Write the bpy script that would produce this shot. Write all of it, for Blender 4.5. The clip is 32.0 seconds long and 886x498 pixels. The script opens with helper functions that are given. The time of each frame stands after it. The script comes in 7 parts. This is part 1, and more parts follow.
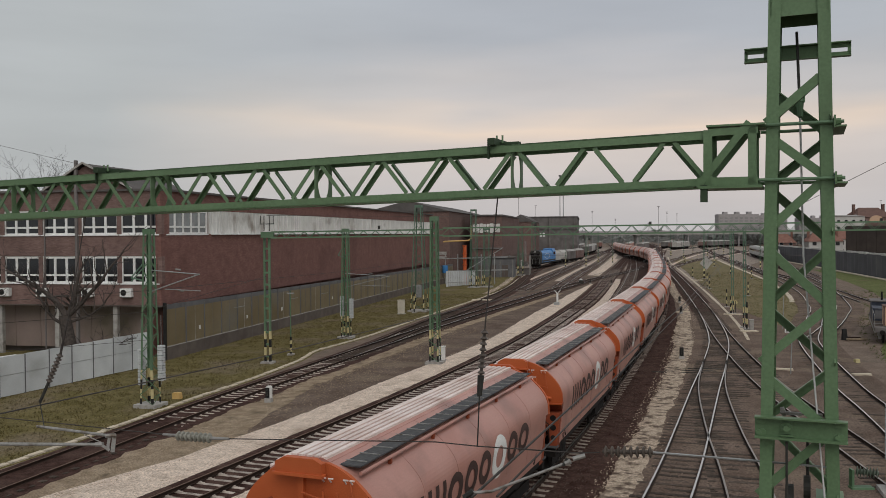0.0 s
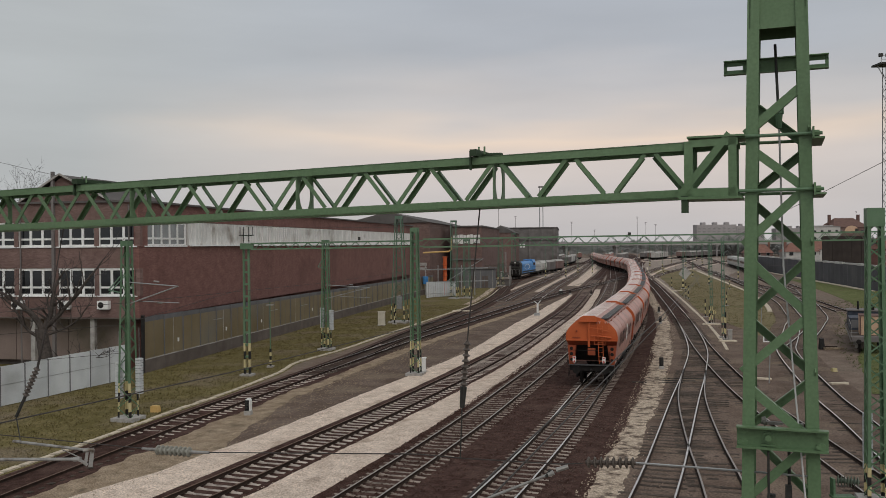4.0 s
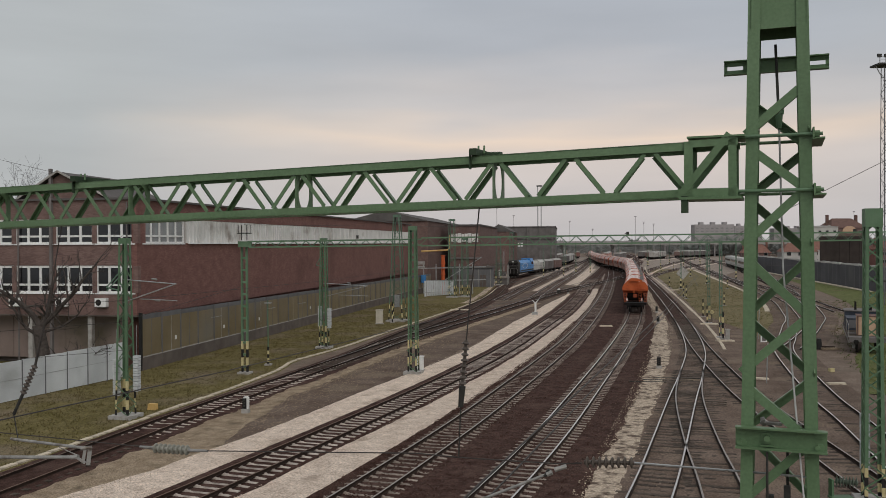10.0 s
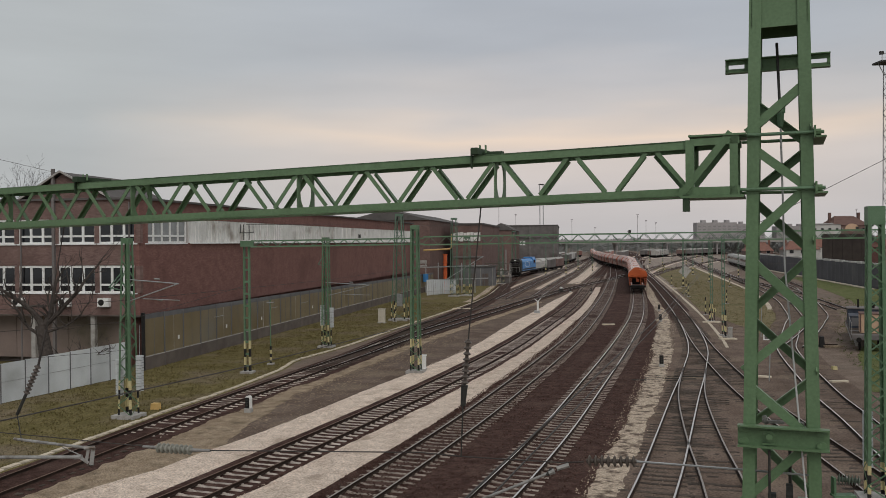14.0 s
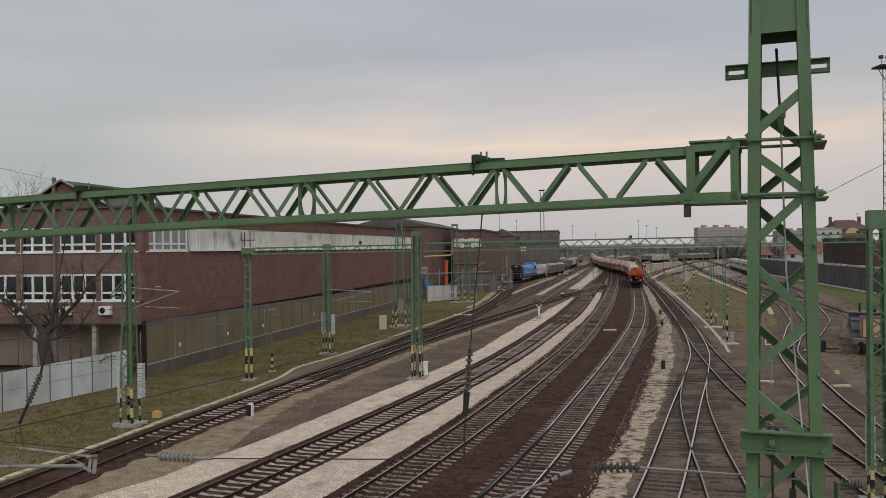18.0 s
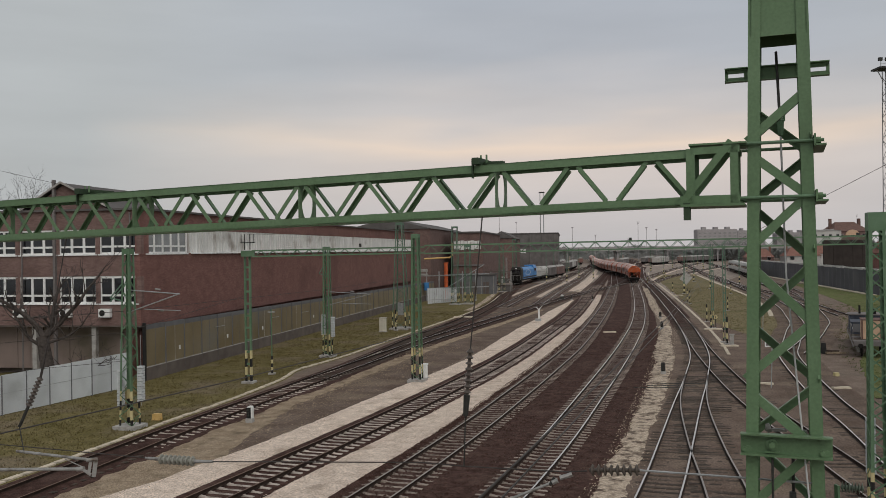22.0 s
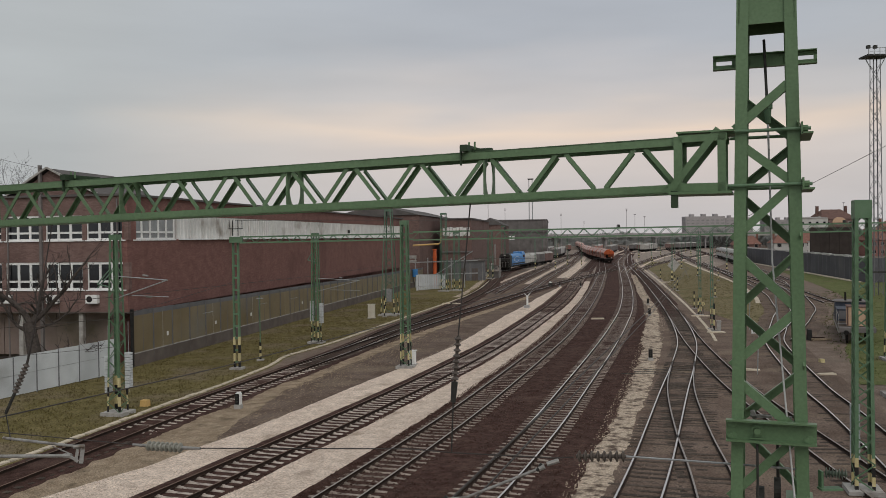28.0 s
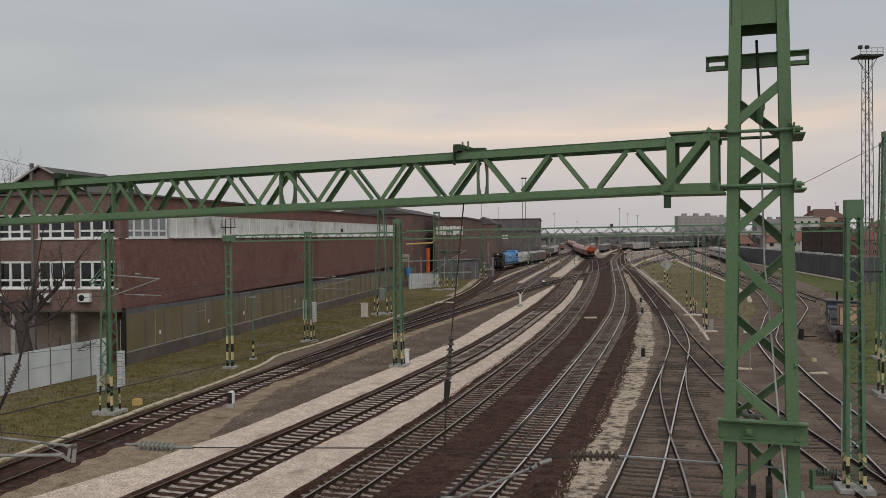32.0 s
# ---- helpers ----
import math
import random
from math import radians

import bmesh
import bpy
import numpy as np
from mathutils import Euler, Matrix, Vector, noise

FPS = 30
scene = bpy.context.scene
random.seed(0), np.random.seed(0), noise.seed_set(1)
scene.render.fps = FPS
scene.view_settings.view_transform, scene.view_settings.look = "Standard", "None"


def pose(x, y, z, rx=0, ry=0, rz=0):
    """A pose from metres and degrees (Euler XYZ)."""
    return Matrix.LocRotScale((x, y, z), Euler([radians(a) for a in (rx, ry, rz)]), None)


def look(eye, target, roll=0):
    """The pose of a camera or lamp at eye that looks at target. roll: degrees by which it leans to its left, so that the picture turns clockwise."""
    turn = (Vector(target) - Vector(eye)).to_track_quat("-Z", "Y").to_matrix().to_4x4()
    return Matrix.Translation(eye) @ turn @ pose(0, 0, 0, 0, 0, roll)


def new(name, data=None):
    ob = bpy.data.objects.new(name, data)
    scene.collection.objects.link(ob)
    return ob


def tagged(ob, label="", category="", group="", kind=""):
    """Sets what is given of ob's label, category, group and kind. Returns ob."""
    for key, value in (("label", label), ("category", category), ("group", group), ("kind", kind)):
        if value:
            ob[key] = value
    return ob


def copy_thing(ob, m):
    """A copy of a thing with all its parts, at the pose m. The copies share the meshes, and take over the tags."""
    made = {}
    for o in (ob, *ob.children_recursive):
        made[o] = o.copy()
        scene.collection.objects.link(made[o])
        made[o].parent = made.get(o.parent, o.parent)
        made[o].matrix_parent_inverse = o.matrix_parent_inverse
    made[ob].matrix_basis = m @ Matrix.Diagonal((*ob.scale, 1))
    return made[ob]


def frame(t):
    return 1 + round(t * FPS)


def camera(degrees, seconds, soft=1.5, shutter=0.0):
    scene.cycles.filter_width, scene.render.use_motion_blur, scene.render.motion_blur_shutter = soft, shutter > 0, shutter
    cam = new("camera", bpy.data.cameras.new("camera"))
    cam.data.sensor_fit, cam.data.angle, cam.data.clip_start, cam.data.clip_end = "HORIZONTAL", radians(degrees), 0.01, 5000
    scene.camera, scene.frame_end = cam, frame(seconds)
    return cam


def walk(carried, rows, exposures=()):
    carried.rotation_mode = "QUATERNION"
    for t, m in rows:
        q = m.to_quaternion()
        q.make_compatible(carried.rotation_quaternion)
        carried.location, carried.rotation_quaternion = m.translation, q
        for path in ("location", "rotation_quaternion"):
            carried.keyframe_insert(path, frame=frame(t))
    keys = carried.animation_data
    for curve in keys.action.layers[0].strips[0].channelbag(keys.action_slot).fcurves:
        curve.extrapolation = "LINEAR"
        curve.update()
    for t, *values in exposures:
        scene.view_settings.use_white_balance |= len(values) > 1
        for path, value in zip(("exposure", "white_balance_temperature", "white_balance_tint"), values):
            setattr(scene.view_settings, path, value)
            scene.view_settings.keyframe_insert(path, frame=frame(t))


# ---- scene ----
# ---------- camera: held by hand on a bridge over the tracks ----------
cam = camera(53.66, 32.0, 0.55)
PATH = [
    (0.0, pose(0.029, -0.011, 8.891, 89.027, 0.406, 1.325)),
    (0.5, pose(0.024, -0.015, 8.892, 89.140, 0.410, 0.865)),
    (1.0, pose(0.022, -0.002, 8.896, 89.311, 0.490, 0.701)),
    (1.5, pose(0.019, -0.010, 8.895, 89.514, 0.462, 0.506)),
    (2.0, pose(0.016, -0.007, 8.897, 89.596, 0.469, 0.141)),
    (2.5, pose(0.011, -0.008, 8.896, 89.723, 0.450, 0.101)),
    (3.0, pose(0.013, -0.008, 8.896, 89.721, 0.477, 0.123)),
    (3.5, pose(0.010, -0.005, 8.893, 89.744, 0.521, 0.096)),
    (5.5, pose(0.011, 0.006, 8.892, 89.709, 0.442, -0.205)),
    (6.0, pose(0.011, 0.006, 8.893, 89.704, 0.435, -0.182)),
    (6.5, pose(0.007, 0.001, 8.892, 89.694, 0.387, -0.163)),
    (7.0, pose(0.003, -0.003, 8.894, 89.691, 0.364, -0.161)),
    (7.5, pose(0.004, 0.006, 8.894, 89.679, 0.382, -0.146)),
    (8.0, pose(0.004, 0.003, 8.894, 89.676, 0.378, -0.125)),
    (8.5, pose(0.004, 0.003, 8.895, 89.669, 0.373, -0.124)),
    (9.0, pose(0.006, 0.011, 8.895, 89.666, 0.356, -0.114)),
    (9.5, pose(0.005, 0.004, 8.899, 89.650, 0.306, -0.103)),
    (10.0, pose(-0.000, 0.009, 8.896, 89.651, 0.307, -0.105)),
    (10.5, pose(-0.004, 0.001, 8.897, 89.651, 0.297, -0.080)),
    (11.0, pose(0.000, 0.001, 8.895, 89.652, 0.280, -0.051)),
    (11.5, pose(-0.000, 0.000, 8.899, 89.596, 0.291, -0.052)),
    (12.0, pose(0.001, 0.001, 8.900, 89.593, 0.296, -0.046)),
    (12.5, pose(0.000, 0.000, 8.900, 89.593, 0.300, 0.000)),
    (13.0, pose(0.000, 0.000, 8.900, 89.593, 0.300, 0.000)),
    (13.5, pose(-0.002, 0.002, 8.900, 89.582, 0.402, -0.006)),
    (14.0, pose(0.003, 0.002, 8.900, 89.578, 0.480, 0.035)),
    (14.5, pose(-0.003, -0.010, 8.900, 89.571, 0.448, 0.044)),
    (16.5, pose(-0.006, -0.009, 8.906, 89.802, 0.627, 0.051)),
    (17.0, pose(-0.004, -0.011, 8.906, 89.911, 0.639, 0.058)),
    (17.5, pose(-0.003, -0.010, 8.906, 90.001, 0.720, 0.078)),
    (18.0, pose(-0.003, -0.007, 8.905, 89.986, 0.788, 0.089)),
    (18.5, pose(-0.001, -0.007, 8.906, 89.978, 0.799, 0.098)),
    (19.0, pose(-0.005, -0.006, 8.906, 89.968, 0.797, 0.114)),
    (19.5, pose(-0.008, -0.018, 8.909, 89.960, 0.863, 0.126)),
    (20.0, pose(-0.005, -0.011, 8.907, 90.003, 0.827, 0.130)),
    (20.5, pose(-0.007, -0.017, 8.910, 90.082, 0.822, 0.130)),
    (21.0, pose(-0.007, -0.016, 8.910, 90.088, 0.803, 0.138)),
    (21.5, pose(-0.004, -0.015, 8.911, 90.124, 0.772, 0.096)),
    (22.0, pose(-0.005, -0.011, 8.912, 90.130, 0.828, 0.075)),
    (22.5, pose(-0.006, -0.018, 8.909, 90.120, 0.917, -0.040)),
    (23.0, pose(-0.004, -0.012, 8.908, 90.118, 0.915, -0.125)),
    (23.5, pose(0.000, -0.012, 8.913, 90.102, 0.918, -0.442)),
    (24.0, pose(0.000, -0.009, 8.913, 90.090, 0.920, -0.571)),
    (24.5, pose(0.003, -0.001, 8.915, 90.074, 0.905, -0.646)),
    (25.0, pose(0.004, 0.000, 8.916, 89.993, 0.871, -0.628)),
    (25.5, pose(0.000, -0.008, 8.915, 89.867, 0.801, -0.625)),
    (27.5, pose(-0.001, -0.017, 8.918, 89.270, 0.756, -0.677)),
    (28.0, pose(0.002, -0.010, 8.917, 89.238, 0.717, -0.656)),
    (28.5, pose(0.002, -0.018, 8.920, 89.236, 0.718, -0.660)),
    (29.0, pose(0.003, -0.015, 8.921, 89.218, 0.733, -0.652)),
    (29.5, pose(0.001, -0.011, 8.920, 89.212, 0.711, -0.663)),
    (30.0, pose(0.002, -0.014, 8.921, 89.196, 0.696, -0.665)),
    (30.5, pose(-0.002, -0.018, 8.922, 89.192, 0.692, -0.796)),
    (31.0, pose(-0.002, -0.023, 8.923, 89.183, 0.676, -0.949)),
    (31.5, pose(0.000, -0.016, 8.924, 89.171, 0.658, -1.049)),
    (32.0, pose(0.001, -0.015, 8.923, 89.158, 0.628, -1.100)),
]
walk(cam, PATH)


# ---------- light: an overcast evening sky with a warm band low ahead ----------
def sky():
    w = bpy.data.worlds.new("overcast_sky")
    scene.world = w
    w.use_nodes = True
    nt = w.node_tree
    nt.nodes.clear()
    N, L = nt.nodes.new, nt.links.new
    out, bg = N("ShaderNodeOutputWorld"), N("ShaderNodeBackground")
    tex = N("ShaderNodeTexSky")
    tex.sky_type, tex.sun_disc = "NISHITA", False
    tex.sun_elevation, tex.sun_rotation = radians(38), radians(160)
    tex.air_density, tex.dust_density = 2.0, 3.0
    dim = N("ShaderNodeVectorMath")
    dim.operation = "SCALE"
    dim.inputs["Scale"].default_value = 0.006
    L(tex.outputs[0], dim.inputs[0])
    tc, sep = N("ShaderNodeTexCoord"), N("ShaderNodeSeparateXYZ")
    L(tc.outputs["Generated"], sep.inputs[0])
    # cloud deck: colour by height over the horizon, streaked by long noise
    mp = N("ShaderNodeMapping")
    mp.inputs["Scale"].default_value = (1.6, 1.6, 9.0)
    mp.inputs["Rotation"].default_value = (0.0, radians(-7), 0.0)
    L(tc.outputs["Generated"], mp.inputs[0])
    nz = N("ShaderNodeTexNoise")
    nz.inputs["Scale"].default_value, nz.inputs["Detail"].default_value = 1.5, 3.5
    nz.inputs["Roughness"].default_value = 0.45
    L(mp.outputs[0], nz.inputs["Vector"])
    wob = N("ShaderNodeMath")
    wob.operation = "MULTIPLY_ADD"
    wob.inputs[1].default_value, wob.inputs[2].default_value = 0.12, -0.06
    L(nz.outputs[0], wob.inputs[0])
    add = N("ShaderNodeMath")
    L(sep.outputs[2], add.inputs[0])
    L(wob.outputs[0], add.inputs[1])
    ramp = N("ShaderNodeValToRGB")
    e = ramp.color_ramp.elements
    stops = SKY_STOPS
    e[0].position, e[0].color = stops[0][0], (*stops[0][1], 1)
    e[1].position, e[1].color = stops[-1][0], (*stops[-1][1], 1)
    for p, c in stops[1:-1]:
        k = e.new(p)
        k.color = (*c, 1)
    L(add.outputs[0], ramp.inputs[0])
    # the glow stands to one side: cooler and darker away from it
    az = N("ShaderNodeVectorMath")
    az.operation = "DOT_PRODUCT"
    az.inputs[1].default_value = (0.17, 0.98, 0.05)
    L(tc.outputs["Generated"], az.inputs[0])
    mr = N("ShaderNodeMapRange")
    mr.inputs[1].default_value, mr.inputs[2].default_value = 0.84, 0.985
    L(az.outputs["Value"], mr.inputs[0])
    cool = N("ShaderNodeMix")
    cool.data_type = "RGBA"
    cool.inputs[6].default_value = (*SKY_AWAY, 1)
    L(mr.outputs[0], cool.inputs[0])
    L(ramp.outputs[0], cool.inputs[7])
    lift = N("ShaderNodeMix")
    lift.data_type, lift.blend_type = "RGBA", "ADD"
    lift.inputs[0].default_value = 1.0
    L(cool.outputs[2], lift.inputs[6])
    L(dim.outputs[0], lift.inputs[7])
    # broad mottling of the cloud deck
    nz2 = N("ShaderNodeTexNoise")
    nz2.inputs["Scale"].default_value, nz2.inputs["Detail"].default_value = 2.2, 5.0
    L(mp.outputs[0], nz2.inputs["Vector"])
    mr2 = N("ShaderNodeMapRange")
    mr2.inputs[1].default_value, mr2.inputs[2].default_value = 0.25, 0.75
    mr2.inputs[3].default_value, mr2.inputs[4].default_value = 0.93, 1.06
    L(nz2.outputs[0], mr2.inputs[0])
    mul = N("ShaderNodeVectorMath")
    mul.operation = "SCALE"
    L(lift.outputs[2], mul.inputs[0])
    L(mr2.outputs[0], mul.inputs["Scale"])
    L(mul.outputs[0], bg.inputs[0])
    bg.inputs[1].default_value = SKY_STRENGTH
    L(bg.outputs[0], out.inputs[0])


SKY_STOPS = [(0.0, (0.50, 0.48, 0.485)), (0.05, (0.555, 0.515, 0.51)), (0.10, (0.62, 0.55, 0.52)), (0.128, (0.77, 0.63, 0.53)), (0.155, (0.56, 0.525, 0.52)),
             (0.21, (0.415, 0.432, 0.475)), (0.30, (0.362, 0.396, 0.455)), (0.60, (0.42, 0.44, 0.47)), (1.0, (0.50, 0.51, 0.53))]
SKY_AWAY = (0.43, 0.45, 0.465)
SKY_STRENGTH = 1.02
sky()
sun = new("sun", bpy.data.lights.new("sun", "SUN"))
sun.data.energy, sun.data.angle, sun.data.color = 1.12, radians(50), (1.0, 0.95, 0.90)
sun.matrix_world = look((16, -30, 66), (0, 30, 0))
scene.view_settings.exposure = 0.0


# ---------- materials ----------
def mat(name, c1, c2, scale=4.0, rough=0.8, metal=0.0, bump=0.0, stain=None, stain_scale=0.4, stain_at=0.55, fine=40.0, vary=0.08, spec=0.25, grain=0.10):
    """Two colours mixed by noise, a wider stain, fine grain in the relief, and a slight change from piece to piece."""
    m = bpy.data.materials.new(name)
    m.use_nodes = True
    nt = m.node_tree
    N, L = nt.nodes.new, nt.links.new
    b = nt.nodes["Principled BSDF"]
    b.inputs["Roughness"].default_value, b.inputs["Metallic"].default_value = rough, metal
    b.inputs["Specular IOR Level"].default_value = spec
    tc = N("ShaderNodeTexCoord")
    n1, n2 = N("ShaderNodeTexNoise"), N("ShaderNodeTexNoise")
    n1.inputs["Scale"].default_value, n1.inputs["Detail"].default_value = scale, 6.0
    n2.inputs["Scale"].default_value, n2.inputs["Detail"].default_value = fine, 3.0
    L(tc.outputs["Object"], n1.inputs["Vector"])
    L(tc.outputs["Object"], n2.inputs["Vector"])
    r = N("ShaderNodeMapRange")
    r.inputs[1].default_value, r.inputs[2].default_value = 0.32, 0.68
    L(n1.outputs[0], r.inputs[0])
    mx = N("ShaderNodeMix")
    mx.data_type = "RGBA"
    mx.inputs[6].default_value, mx.inputs[7].default_value = (*c1, 1), (*c2, 1)
    L(r.outputs[0], mx.inputs[0])
    col = mx.outputs[2]
    if stain:
        n3 = N("ShaderNodeTexNoise")
        n3.inputs["Scale"].default_value, n3.inputs["Detail"].default_value = stain_scale, 5.0
        L(tc.outputs["Object"], n3.inputs["Vector"])
        r3 = N("ShaderNodeMapRange")
        r3.inputs[1].default_value, r3.inputs[2].default_value = stain_at, stain_at + 0.18
        L(n3.outputs[0], r3.inputs[0])
        m3 = N("ShaderNodeMix")
        m3.data_type = "RGBA"
        m3.inputs[7].default_value = (*stain, 1)
        L(r3.outputs[0], m3.inputs[0])
        L(col, m3.inputs[6])
        col = m3.outputs[2]
    oi, hv = N("ShaderNodeObjectInfo"), N("ShaderNodeHueSaturation")
    rv, g = N("ShaderNodeMapRange"), N("ShaderNodeMapRange")
    rv.inputs[3].default_value, rv.inputs[4].default_value = 1 - vary, 1 + vary
    L(oi.outputs["Random"], rv.inputs[0])
    g.inputs[1].default_value, g.inputs[2].default_value = 0.3, 0.7
    g.inputs[3].default_value, g.inputs[4].default_value = 1 - grain, 1 + grain
    L(n2.outputs[0], g.inputs[0])
    mu = N("ShaderNodeMath")
    mu.operation = "MULTIPLY"
    L(rv.outputs[0], mu.inputs[0])
    L(g.outputs[0], mu.inputs[1])
    L(mu.outputs[0], hv.inputs["Value"])
    L(col, hv.inputs["Color"])
    L(hv.outputs[0], b.inputs["Base Color"])
    if bump:
        bp = N("ShaderNodeBump")
        bp.inputs["Strength"].default_value, bp.inputs["Distance"].default_value = min(1.0, bump), 0.03
        L(n2.outputs[0], bp.inputs["Height"])
        L(bp.outputs[0], b.inputs["Normal"])
    return m


def brick_mat(name, c1, c2, mortar):
    m = mat(name, c1, c2, 1.2, 0.85, stain=tuple(0.84 * c for c in c1), stain_scale=0.18, stain_at=0.52)
    nt = m.node_tree
    N, L = nt.nodes.new, nt.links.new
    tc, mp, bt = N("ShaderNodeTexCoord"), N("ShaderNodeMapping"), N("ShaderNodeTexBrick")
    sp, ad, cb = N("ShaderNodeSeparateXYZ"), N("ShaderNodeMath"), N("ShaderNodeCombineXYZ")
    L(tc.outputs["Object"], sp.inputs[0])
    L(sp.outputs[0], ad.inputs[0])
    L(sp.outputs[1], ad.inputs[1])
    L(ad.outputs[0], cb.inputs[0])
    L(sp.outputs[2], cb.inputs[1])
    bt.inputs["Scale"].default_value = 1.0
    bt.inputs["Brick Width"].default_value, bt.inputs["Row Height"].default_value = 0.26, 0.077
    bt.inputs["Mortar Size"].default_value = 0.008
    bt.inputs["Color1"].default_value, bt.inputs["Color2"].default_value = (1, 1, 1, 1), (0.68, 0.66, 0.66, 1)
    bt.inputs["Mortar"].default_value = (*mortar, 1)
    L(cb.outputs[0], bt.inputs["Vector"])
    mx = N("ShaderNodeMix")
    mx.data_type, mx.blend_type = "RGBA", "MULTIPLY"
    mx.inputs[0].default_value = 0.9
    b = nt.nodes["Principled BSDF"]
    old = b.inputs["Base Color"].links[0].from_socket
    L(old, mx.inputs[6])
    L(bt.outputs[0], mx.inputs[7])
    L(mx.outputs[2], b.inputs["Base Color"])
    return m


def glass_mat(name, c, rough=0.08):
    m = bpy.data.materials.new(name)
    m.use_nodes = True
    b = m.node_tree.nodes["Principled BSDF"]
    b.inputs["Base Color"].default_value = (*c, 1)
    b.inputs["Roughness"].default_value = rough
    b.inputs["Specular IOR Level"].default_value = 0.6
    return m


M = {}
M["soil"] = mat("packed_soil", (0.140, 0.104, 0.083), (0.200, 0.154, 0.125), 0.8, 0.95, bump=0.8, stain=(0.15, 0.125, 0.10), stain_scale=0.12, fine=14, spec=0.08, grain=0.42)
M["dark_soil"] = mat("dark_cinder_ground", (0.110, 0.078, 0.061), (0.168, 0.126, 0.102), 0.5, 0.95, bump=0.8, stain=(0.205, 0.158, 0.118), stain_scale=0.22, stain_at=0.55, fine=12, spec=0.08, grain=0.42)
# brown ground lightened to carry the haze over the far yard
M["hazed_yard"] = mat("hazed_yard_ground", (0.215, 0.174, 0.148), (0.325, 0.274, 0.236), 0.4, 0.95, bump=0.8, stain=(0.26, 0.22, 0.18), stain_scale=0.12, stain_at=0.56, fine=10, spec=0.08, grain=0.42)
M["beige"] = mat("beige_gravel", (0.225, 0.170, 0.118), (0.345, 0.272, 0.196), 1.6, 0.95, bump=0.9, stain=(0.125, 0.096, 0.066), stain_scale=0.9, stain_at=0.56, fine=16, spec=0.08, grain=0.42)
M["white_gravel"] = mat("pale_limestone_gravel", (0.49, 0.395, 0.325), (0.63, 0.525, 0.44), 1.5, 0.95, bump=1.0, stain=(0.34, 0.27, 0.215), stain_scale=0.6, fine=16, spec=0.08, grain=0.42)
M["patchy_gravel"] = mat("patchy_beige_gravel", (0.35, 0.278, 0.212), (0.56, 0.465, 0.368), 12.0, 0.95, bump=1.0, stain=(0.11, 0.08, 0.063), stain_scale=2.4, stain_at=0.46, fine=16, spec=0.08, grain=0.42)
M["ballast"] = mat("rusty_ballast", (0.036, 0.0185, 0.0145), (0.080, 0.046, 0.038), 2.5, 0.95, bump=1.0, stain=(0.090, 0.056, 0.046), stain_scale=0.4, fine=18, spec=0.08, grain=0.42)
M["ballast_pale"] = mat("greyish_brown_ballast", (0.075, 0.052, 0.043), (0.125, 0.093, 0.078), 4.0, 0.95, spec=0.08, grain=0.3, vary=0.3)
M["grass"] = mat("short_winter_grass", (0.108, 0.090, 0.034), (0.158, 0.130, 0.060), 0.9, 0.95, bump=1.0, stain=(0.165, 0.132, 0.085), stain_scale=0.22, stain_at=0.5, fine=9, spec=0.08, grain=0.42)
M["green_grass"] = mat("green_winter_grass", (0.088, 0.102, 0.036), (0.135, 0.146, 0.060), 0.7, 0.95, bump=1.0, stain=(0.13, 0.11, 0.06), stain_scale=0.2, stain_at=0.55, fine=9, spec=0.08, grain=0.42)
M["dry_grass"] = mat("thin_dry_grass", (0.136, 0.112, 0.058), (0.182, 0.152, 0.088), 0.9, 0.95, bump=1.0, stain=(0.104, 0.097, 0.044), stain_scale=0.15, stain_at=0.54, fine=9, spec=0.08, grain=0.42)
M["kerb"] = mat("weathered_concrete_duct", (0.48, 0.41, 0.315), (0.62, 0.54, 0.43), 2.0, 0.9, bump=0.4, stain=(0.22, 0.19, 0.14), stain_scale=0.8)
M["concrete"] = mat("grey_concrete", (0.30, 0.29, 0.27), (0.42, 0.40, 0.38), 3.0, 0.9, bump=0.3, stain=(0.2, 0.18, 0.16), stain_scale=1.2)
M["sleeper"] = mat("concrete_sleeper", (0.37, 0.315, 0.275), (0.54, 0.47, 0.42), 5.0, 0.9, bump=0.3, stain=(0.12, 0.09, 0.07), stain_scale=2.0, vary=0.22)
M["sleeper_brown"] = mat("dusty_concrete_sleeper", (0.20, 0.160, 0.135), (0.33, 0.275, 0.235), 5.0, 0.9, bump=0.3, stain=(0.08, 0.06, 0.05), stain_scale=2.0, vary=0.25)
M["wood_sleeper"] = mat("old_timber_sleeper", (0.038, 0.028, 0.022), (0.094, 0.073, 0.058), 6.0, 0.95, bump=0.6, vary=0.3)
M["rail"] = mat("worn_rail_steel", (0.60, 0.56, 0.53), (0.72, 0.68, 0.65), 6.0, 0.30, metal=0.9)
# rust brown, deepened further to hold the shade on rail flanks
M["rail_side"] = mat("rusty_rail", (0.020, 0.012, 0.009), (0.040, 0.023, 0.016), 6.0, 0.85)
M["rail_dull"] = mat("dull_rail_head", (0.27, 0.235, 0.21), (0.38, 0.34, 0.31), 6.0, 0.42, metal=0.6)
M["rail_rusty"] = mat("rusty_rail_head", (0.105, 0.062, 0.044), (0.155, 0.098, 0.072), 6.0, 0.6)
M["green"] = mat("green_paint", (0.106, 0.176, 0.090), (0.133, 0.210, 0.115), 1.5, 0.42, stain=(0.086, 0.131, 0.067), stain_scale=2.5, stain_at=0.6, vary=0.06)
M["dark_green"] = mat("dark_green_paint", (0.030, 0.050, 0.027), (0.048, 0.075, 0.042), 3.0, 0.6)
